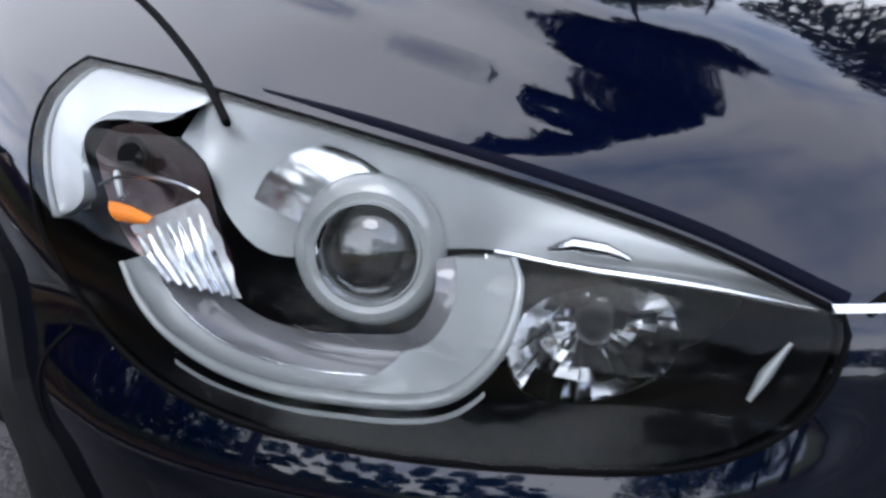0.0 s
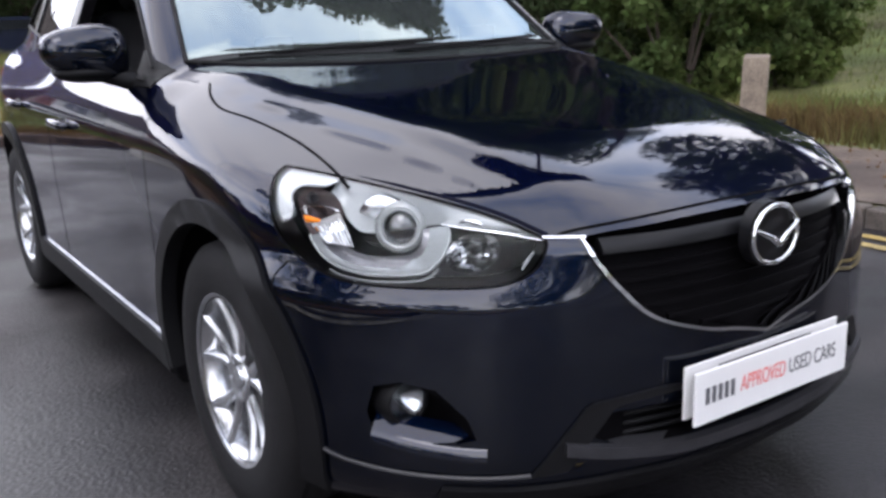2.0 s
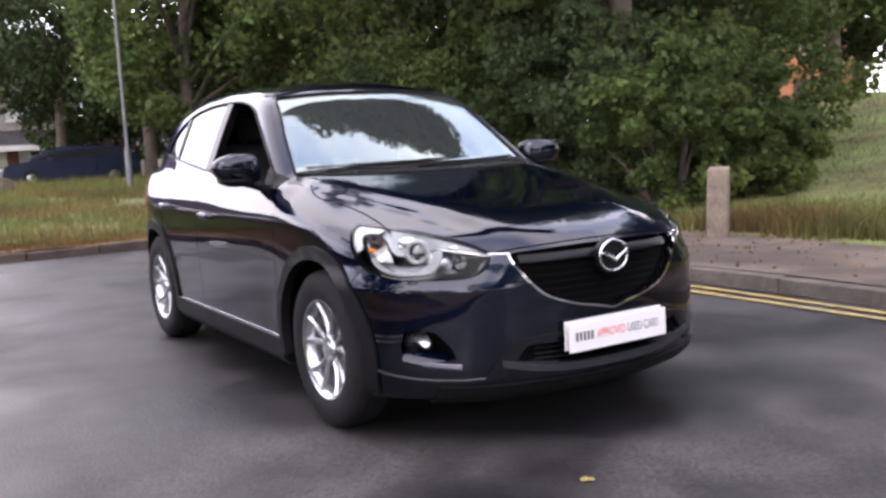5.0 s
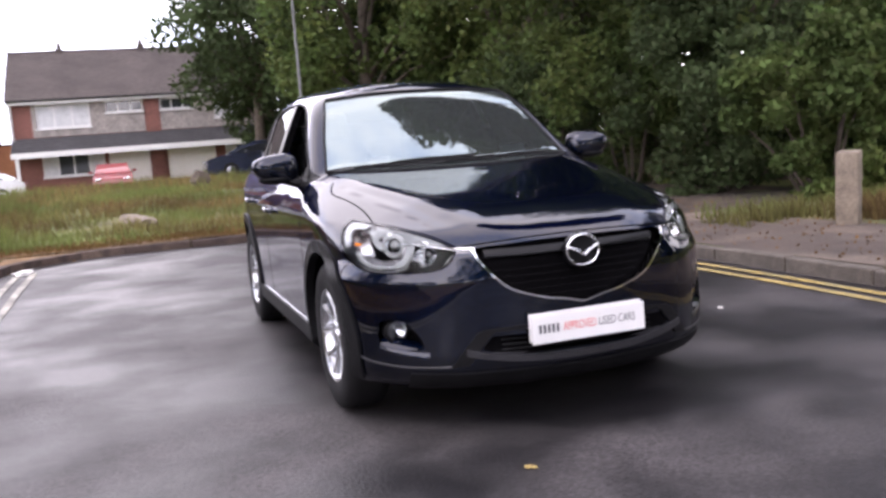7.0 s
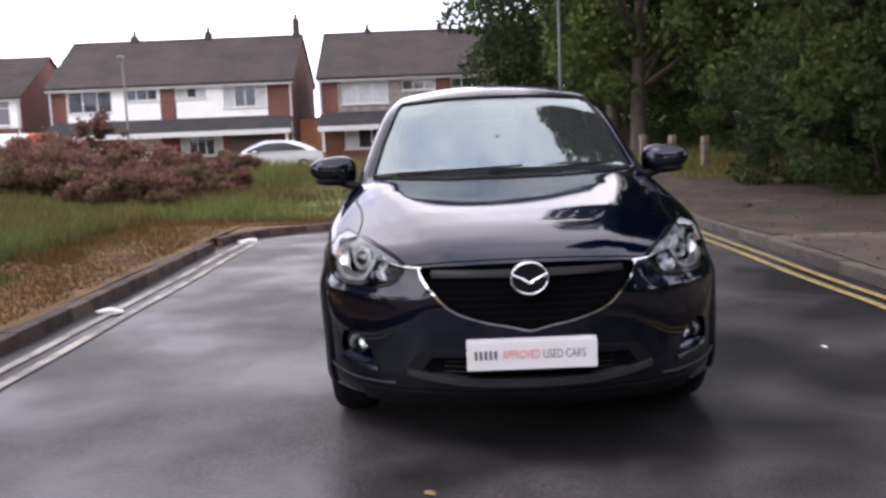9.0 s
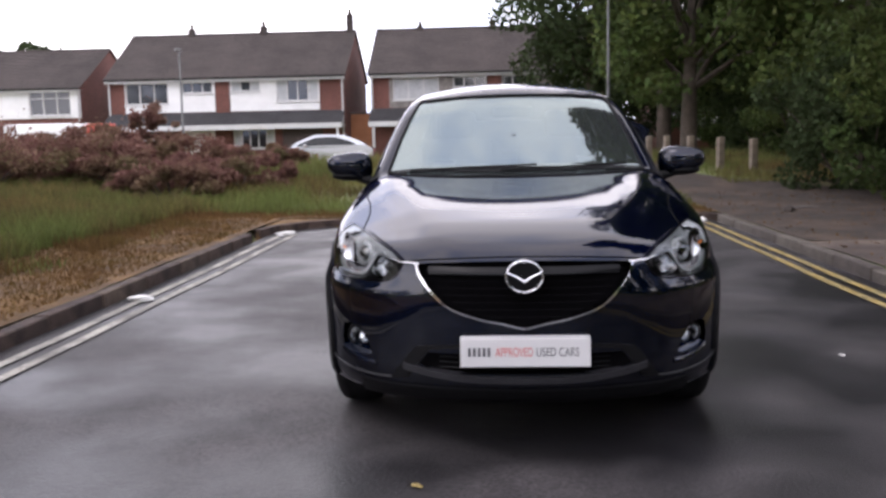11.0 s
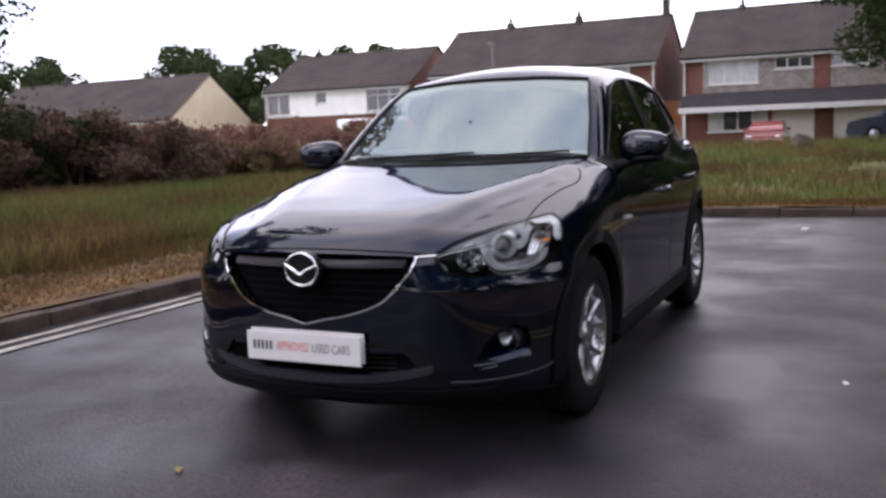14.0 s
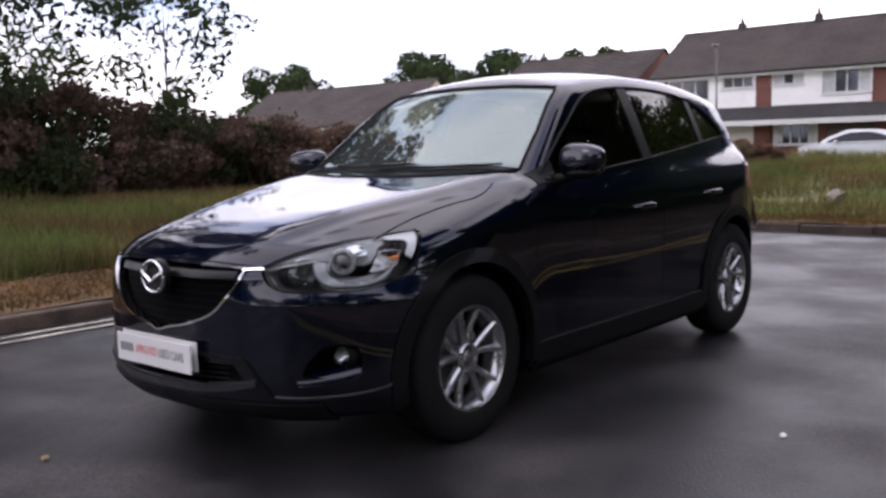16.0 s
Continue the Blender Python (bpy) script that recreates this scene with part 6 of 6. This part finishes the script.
def semi(x0, wall, panel, label, stone):
    if stone:
        up = [(1.2, 3.65, 3.35, 4.52, "net", 3), (4.4, 6.15, 3.95, 4.52, "plain", 3), (6.98, 8.65, 3.95, 4.52, "plain", 3), (9.6, 11.7, 3.40, 4.52, "net", 3)]
        low = [(1.25, 4.1, 1.0, 2.05, "mixed", 4), (4.3, 6.35, .45, 1.98, "garage", 1), (7.1, 9.5, .45, 1.98, "garage", 1), (10.0, 12.0, 1.0, 2.0, "mixed", 4)]
        spans, piers = [(1.0, 6.2, 2.95, 4.60), (6.95, 11.9, 2.95, 4.60)], [(6.25, 6.92)]
    else:
        up = [(.95, 3.3, 3.40, 4.55, "plain", 3), (4.05, 5.72, 3.95, 4.55, "plain", 3), (6.72, 8.3, 3.98, 4.55, "mixed", 3), (9.2, 11.45, 3.42, 4.58, "mixed", 4)]
        low = [(.5, 2.4, .45, 1.95, "door", 1), (3.9, 5.75, .45, 1.98, "garage", 1), (6.75, 9.0, .95, 1.98, "mixed", 5), (9.4, 11.6, .45, 2.0, "door", 1)]
        spans, piers = [(.92, 5.85, 2.95, 4.60), (6.68, 11.5, 2.95, 4.60)], [(5.9, 6.62)]
    return house(x0, 45.0, 12.85, 8.4, 4.78, 7.45, .40, wall, panel, "tile", up, low, spans, (2.18, 2.92, 1.2), label, ((3.4, .35), (7.6, .42), (12.6, .95)) if not stone else ((2.4, .2), (6.5, .3)), piers)


semi(-20.85, "brick", "cladding", "red brick semi-detached house with white upper cladding", False)
semi(-6.62, "brick", "stone", "red brick semi-detached house faced in grey stone", True)
semi(8.6, "brick", "stone", "red brick semi-detached house half hidden by trees", True)
house(-33.9, 47.0, 10.6, 8.6, 4.55, 7.0, .30, "brick", "cladding", "tile", [(.15, 1.9, 3.0, 4.35, "plain", 2), (3.9, 4.7, 3.65, 4.35, "plain", 1), (7.6, 10.0, 3.0, 4.42, "cross", 3)], [(.6, 2.8, .9, 2.0, "plain", 3), (4.2, 5.2, .4, 2.2, "door", 1), (6.6, 9.6, .9, 2.0, "plain", 4)], [(0.02, 10.58, 2.85, 4.45)], None, "red brick house with a white upper floor", ((1.6, .3),))
house(-56.0, 42.5, 18.0, 8.2, 3.0, 5.95, .2, "cream", "cream", "tile", [(1.5, 3.5, 1.2, 2.4, "plain", 3), (6, 8, 1.2, 2.4, "plain", 3), (11.5, 13.0, 1.2, 2.4, "plain", 2), (14.6, 16.6, 1.2, 2.4, "mixed", 3)], [(9.2, 10.2, .3, 2.3, "door", 1)], [], None, "low cream-rendered house with a brown tiled roof", ((5, .4),))
far = house(30.0, 33.0, 9.0, 7.5, 7.4, 9.8, 1.7, "brick_orange", "brick_orange", "tile", [(1.2, 2.6, 5.4, 6.7, "plain", 2), (5.8, 7.2, 5.4, 6.7, "plain", 2)], [(1.2, 3.0, 2.6, 4.0, "plain", 3), (5.4, 6.4, 1.9, 4.0, "door", 1)], [], None, "orange brick house on the hill behind trees", ((4.5, .5),))
far.matrix_world = pose(40.0, 36.0, 1.7, 0, 0, -40)
for x in (-7.4,):
    w = thing("garden_wall", "orange brick garden wall between two houses", "wall", pose(x, 46.5, .4))
    part("wall_body", box((-.55, 0, -.3), (.65, .25, 2.3), .01), M["brick_orange"], w)
    part("coping", box((-.6, -.04, 2.302), (.7, .29, 2.38), .01), M["kerb"], w)


# ---- parked cars along the far street ----
def parked_car(x, y, turn, mat, label, length=4.4, height=1.42, estate=False, name="parked_car", sink=0.0):
    c = thing(name, label, "car", pose(x, y, float(rise(x, y)) + sink, 0, 0, turn))
    L2, W = length / 2, .86
    line = [(-L2, .35), (-L2 + .02, .62), (-L2 + .12, .76), (-L2 + 1.05, .90), (L2 - .75, .94), (L2 - .08, .84), (L2, .60), (L2 - .02, .35), (L2 - .5, .22), (-L2 + .5, .22)]
    top = [(-L2 + 1.0, .88), (-L2 + 1.75, height - .06), (-L2 + 2.2, height), (L2 - 1.5 + (.6 if estate else 0), height - .02), (L2 - 1.1 + (.6 if estate else 0), height - .10), (L2 - .45 + (.25 if estate else 0), .92)]

    def hull(nm, loop, half, taper, matn, label="", bevel=.05):
        bm = bmesh.new()
        q = catmull(loop, 4, True)
        mid = np.mean([p[1] for p in loop])
        lo, hi = min(p[1] for p in loop), max(p[1] for p in loop)
        rows = []
        for s, inset in ((-1, 1), (-1, 0), (1, 0), (1, 1)):
            rows.append([bm.verts.new((p[0] * (1 - .012 * inset), s * (half - bevel * inset * 0 - taper * max(0, (p[1] - lo) / (hi - lo))) * (1 if inset == 0 else .965), mid + (p[1] - mid) * (1 if inset == 0 else 1.0))) for p in q])
        order = [rows[1], rows[2]]
        n = len(q)
        for i in range(n):
            bm.faces.new((order[0][i], order[0][(i + 1) % n], order[1][(i + 1) % n], order[1][i]))
        bm.faces.new(rows[1])
        bm.faces.new(rows[2])
        bmesh.ops.delete(bm, geom=rows[0] + rows[3], context="VERTS")
        edges = [e for e in bm.edges if len(e.link_faces) == 2 and e.calc_face_angle(0) > 1.0]
        bmesh.ops.bevel(bm, geom=edges, offset=bevel, segments=3, affect="EDGES", profile=.5)
        return part(nm, bm, matn, c, label, 50)

    hull("body", line, W, .03, M[mat])
    hull("cabin", top, W - .05, .16, M[mat])
    win = [(-L2 + 1.15, .93), (-L2 + 1.82, height - .12), (-L2 + 2.25, height - .07), (L2 - 1.55 + (.6 if estate else 0), height - .09), (L2 - .75 + (.3 if estate else 0), .95)]
    q = catmull(win, 4, True)
    for sy in (-1, 1):
        bm = bmesh.new()
        bm.faces.new([bm.verts.new((p[0], sy * (W - .032 - .155 * (p[1] - .93) / (height - .99)), p[1])) for p in q])
        bmesh.ops.solidify(bm, geom=bm.faces[:], thickness=.02)
        part("side_window", bm, M["pane"], c, "dark side window")
    for e, a, b in (("windscreen", (-L2 + 1.02, .93), (-L2 + 1.74, height - .09)), ("rear_window", (L2 - .46 + (.25 if estate else 0), .98), (L2 - 1.08 + (.6 if estate else 0), height - .13))):
        bm = bmesh.new()
        o = -.015 if e == "windscreen" else .015
        bm.faces.new([bm.verts.new(p) for p in ((a[0] + o, -W + .16, a[1]), (a[0] + o, W - .16, a[1]), (b[0] + o, W - .27, b[1]), (b[0] + o, -W + .27, b[1]))])
        bmesh.ops.solidify(bm, geom=bm.faces[:], thickness=.012)
        part(e, bm, M["pane"], c)
    for sx in (-L2 + .85, L2 - .85):
        for sy in (-1, 1):
            w = part("wheel", lathe([(-.09, .18), (-.1, .29), (-.07, .315), (.07, .315), (.1, .29), (.09, .18)], 28, "y"), M["rubber"], c, "", 40)
            w.location = (sx, sy * (W - .09), .315)
            part("hubcap", lathe([(sy * .088, .19), (sy * .10, .12), (sy * .105, .001)], 20, "y"), M["alloy"], w, "", 40)
    for sy in (-1, 1):
        part("headlight", box((-L2 - .004, sy * .62 - .14, .60), (-L2 + .12, sy * .62 + .14, .72), .03), M["satin"], c)
        part("tail_light", box((L2 - .10, sy * .66 - .12, .66), (L2 + .006, sy * .66 + .12, .80), .03), M["car_red"], c)
        part("wing_mirror", box((-L2 + 1.45, sy * (W + .09) - .10, .93), (-L2 + 1.60, sy * (W + .09) + .10, 1.05), .04), M[mat], c)
    return c


parked_car(-7.85, 38.0, 0, "car_silver", "silver saloon parked in front of the houses", 4.5, 1.42)
parked_car(3.6, 33.5, 3, "car_dark", "dark blue estate car parked beyond the grass", 4.6, 1.36, True)
parked_car(-2.2, 41.6, 90, "car_red", "red hatchback parked in front of a house", 3.7, 1.36, True)
parked_car(-17.2, 40.5, 90, "car_silver", "pale hatchback parked on a drive", 3.9, 1.44, True)
van = thing("delivery_van", "white van with a red rear quarter behind the brambles", "van", pose(-20.6, 38.5, float(rise(-20.6, 38.5))))
part("van_body", box((-2.2, -.95, .45), (1.75, .95, 2.25), .12, 3), M["van_white"], van, "", 40)
part("van_rear", box((1.752, -.94, .45), (2.45, .94, 2.22), .12, 3), M["van_red"], van, "red rear quarter", 40)
part("van_nose", box((-3.0, -.90, .40), (-2.202, .90, 1.35), .15, 3), M["van_white"], van, "", 40)
for x in (-2.4, 1.3):
    for s in (-1, 1):
        w = part("wheel", lathe([(-.1, .18), (-.11, .30), (-.07, .33), (.07, .33), (.11, .30), (.1, .18)], 28, "y"), M["rubber"], van, "", 40)
        w.location = (x, s * .86, .33)

# ---- street furniture ----
z = float(rise(2.93, 21.0))
lp = thing("lamp_post", "tall slim galvanised street lamp standing in grass", "street lamp", pose(2.93, 21.0, z))
part("post_base", cylinder((0, 0, -.2), (0, 0, 1.1), .075, .075, 16), M["steel"], lp, "", 40)
part("post", cylinder((0, 0, 1.1), (0, 0, 5.6), .042, .032, 16), M["steel"], lp, "", 40)
part("arm", tube(catmull([(0, 0, 5.5), (-.02, -.1, 5.72), (-.02, -.35, 5.80), (-.02, -.55, 5.80)], 5), .022, 8), M["steel"], lp, "", 60)
part("lantern", box((-.13, -.95, 5.74), (.09, -.45, 5.86), .04, 3), M["steel"], lp, "", 50)

z = float(rise(-15.75, 41.8))
lp = thing("lamp_post", "slim grey street lamp in front of the houses", "street lamp", pose(-15.75, 41.8, z))
part("post_base", cylinder((0, 0, -.2), (0, 0, 1.2), .085, .085, 14), M["steel"], lp, "", 40)
part("post", cylinder((0, 0, 1.2), (0, 0, 5.7), .06, .045, 14), M["steel"], lp, "", 40)
part("lantern", box((-.10, -.42, 5.66), (.10, .10, 5.80), .04, 3), M["steel"], lp, "", 50)


def timber_post(x, y, w, h, turn, label, group=""):
    t = thing("timber_post", label, "post", pose(x, y, float(rise(x, y)), 1.5, -1.0, turn), group)
    bm = box((-w / 2, -w / 2, -.15), (w / 2, w / 2, h), .012, 2)
    bmesh.ops.subdivide_edges(bm, edges=[e for e in bm.edges if abs(e.verts[0].co.z - e.verts[1].co.z) > .3], cuts=4)
    for v in bm.verts:
        v.co.x += .006 * noise.noise(v.co * 7)
        v.co.y += .006 * noise.noise(v.co * 7 + Vector((5, 0, 0)))
        if v.co.z > h - .05:
            v.co.z += .25 * v.co.x * .35
    part("shaft", bm, M["timber"], t, "", 30)
    return t


timber_post(5.08, 3.95, .21, .74, 35, "weathered pale timber post at the edge of the footpath")
for x, y in ((5.80, 17.6), (5.30, 18.6), (4.85, 19.8), (4.55, 21.4), (4.45, 23.6)):
    timber_post(x, y, .15, .78, 12, "short weathered timber bollard in grass", "bollards along the path")

# litter and stones
def scrap(name, x, y, size, mat, label, category, seed, z=None):
    r = random.Random(seed)
    bm = bmesh.new()
    bmesh.ops.create_icosphere(bm, subdivisions=2, radius=1)
    for v in bm.verts:
        k = 1 + .45 * noise.noise(v.co * 1.7 + Vector((seed, 0, 0)))
        v.co = Vector((v.co.x * size[0] * k, v.co.y * size[1] * k, max(v.co.z, -.6) * size[2] * k))
    base = (float(rise(x, y)) + .01 if abs(x) > 3.3 or y > 10.3 else .0) if z is None else z
    ob = part(name, bm, M[mat], None, "", 30)
    ob.matrix_world = pose(x, y, base + size[2] * .55, 0, 0, r.uniform(0, 180))
    return tagged(ob, label, category)


scrap("litter", -5.75, 10.5, (.20, .12, .05), "litter", "crumpled white paper litter on the verge", "litter", 1)
scrap("litter", -3.13, 3.85, (.12, .07, .03), "litter", "crumpled white paper litter in the gutter", "litter", 2, 0)
scrap("litter", -3.05, 8.95, (.18, .08, .04), "litter", "white plastic litter by the kerb", "litter", 3, 0)
scrap("litter", 1.34, 8.55, (.05, .04, .02), "litter", "small white scrap on the asphalt", "litter", 4, 0)
scrap("litter", 1.91, 1.74, (.022, .015, .008), "litter", "small white scrap on the asphalt", "litter", 5, 0)
scrap("fallen_leaf", -.425, -.28, (.028, .016, .006), "yellow", "small yellow fallen leaf on the asphalt", "leaf", 6, 0)
scrap("litter", 2.95, 10.0, (.09, .07, .05), "litter", "white scrap at the end of the kerb", "litter", 7, 0)
scrap("manhole_slab", 4.68, 10.9, (.32, .24, .02), "kerb", "flat concrete slab set in the footpath", "slab", 8)
scrap("boulder", .35, 24.0, (.32, .28, .34), "bark", "dark stump in the grass", "stump", 9)
scrap("log", -1.6, 14.0, (1.1, .16, .12), "timber", "weathered log lying in the grass", "log", 10)
scrap("boulder", 4.3, 10.3, (.10, .08, .06), "kerb", "small broken stone on the footpath", "stone", 11)

# ---- kerbs, stone by stone ----
def kerb_stone_mesh(mat):
    bm = box((-.062, -.455, -.12), (.062, .455, .112), .014, 2)
    me = bpy.data.meshes.new("kerb_stone")
    bm.to_mesh(me)
    bm.free()
    me.materials.append(M[mat])
    return me


clean_stone, stained_stone = kerb_stone_mesh("kerb"), kerb_stone_mesh("kerb_stained")
rk = random.Random(5)
for nm, pts in (("kerb_east", [(ROAD_R + .062, y, 0) for y in np.arange(-8, ROAD_END, .925)]), ("kerb_west", [(ROAD_L - .062, y, 0) for y in np.arange(-8, 8.6, .925)]),
                ("kerb_end", [(x, ROAD_END + .062, 90) for x in np.arange(-1.4, 3.3, .925)])):
    k = thing(nm, "weathered concrete kerb" if nm == "kerb_east" else "dark soil-stained concrete kerb", "kerb", kind="structure")
    for x, y, a in pts:
        ob = link("kerb_stone", clean_stone if nm == "kerb_east" else stained_stone, k)
        ob.matrix_basis = pose(x + rk.uniform(-.006, .006), y, rk.uniform(-.010, .006), rk.uniform(-.4, .4), rk.uniform(-1.2, 1.2), a + rk.uniform(-.5, .5))
k = thing("kerb_corner", "dark soil-stained concrete kerb", "kerb", kind="structure")
for i in range(4):
    a = radians(11 + 22.5 * i)
    cx_, cy_ = ROAD_L - .062 + 1.55 * (1 - math.cos(a)), 8.80 + 1.55 * math.sin(a)
    ob = link("kerb_stone", stained_stone, k)
    ob.matrix_basis = pose(cx_, cy_, rk.uniform(-.008, .004), 0, 0, -math.degrees(a)) @ Matrix.Diagonal((1, .68, 1, 1))
sheet("corner_fill", np.linspace(ROAD_L - .1, ROAD_L + 1.4, 16), np.linspace(8.6, ROAD_END + .1, 18), lambda X, Y: np.where(((X - (ROAD_L + 1.49)) ** 2 + (Y - 8.80) ** 2 > 1.55 ** 2) & (Y > 8.8), .104, -.05), M["soil"], "bare soil behind the curved kerb", "verge")
for nm, a, b in (("kerb_strip_east", ROAD_R, ROAD_R + .125), ("kerb_strip_west", ROAD_L - .125, ROAD_L)):
    tagged(link(nm, mesh_of(nm, [(a, ROAD_NEAR, -.05), (b, ROAD_NEAR, -.05), (b, ROAD_NEAR, .1), (a, ROAD_NEAR, .1), (a, -8.5, -.05), (b, -8.5, -.05), (b, -8.5, .1), (a, -8.5, .1)], [(0, 1, 2, 3), (4, 7, 6, 5), (3, 2, 6, 7), (0, 3, 7, 4), (1, 5, 6, 2)], M["kerb"])), "weathered concrete kerb", "kerb", kind="structure")
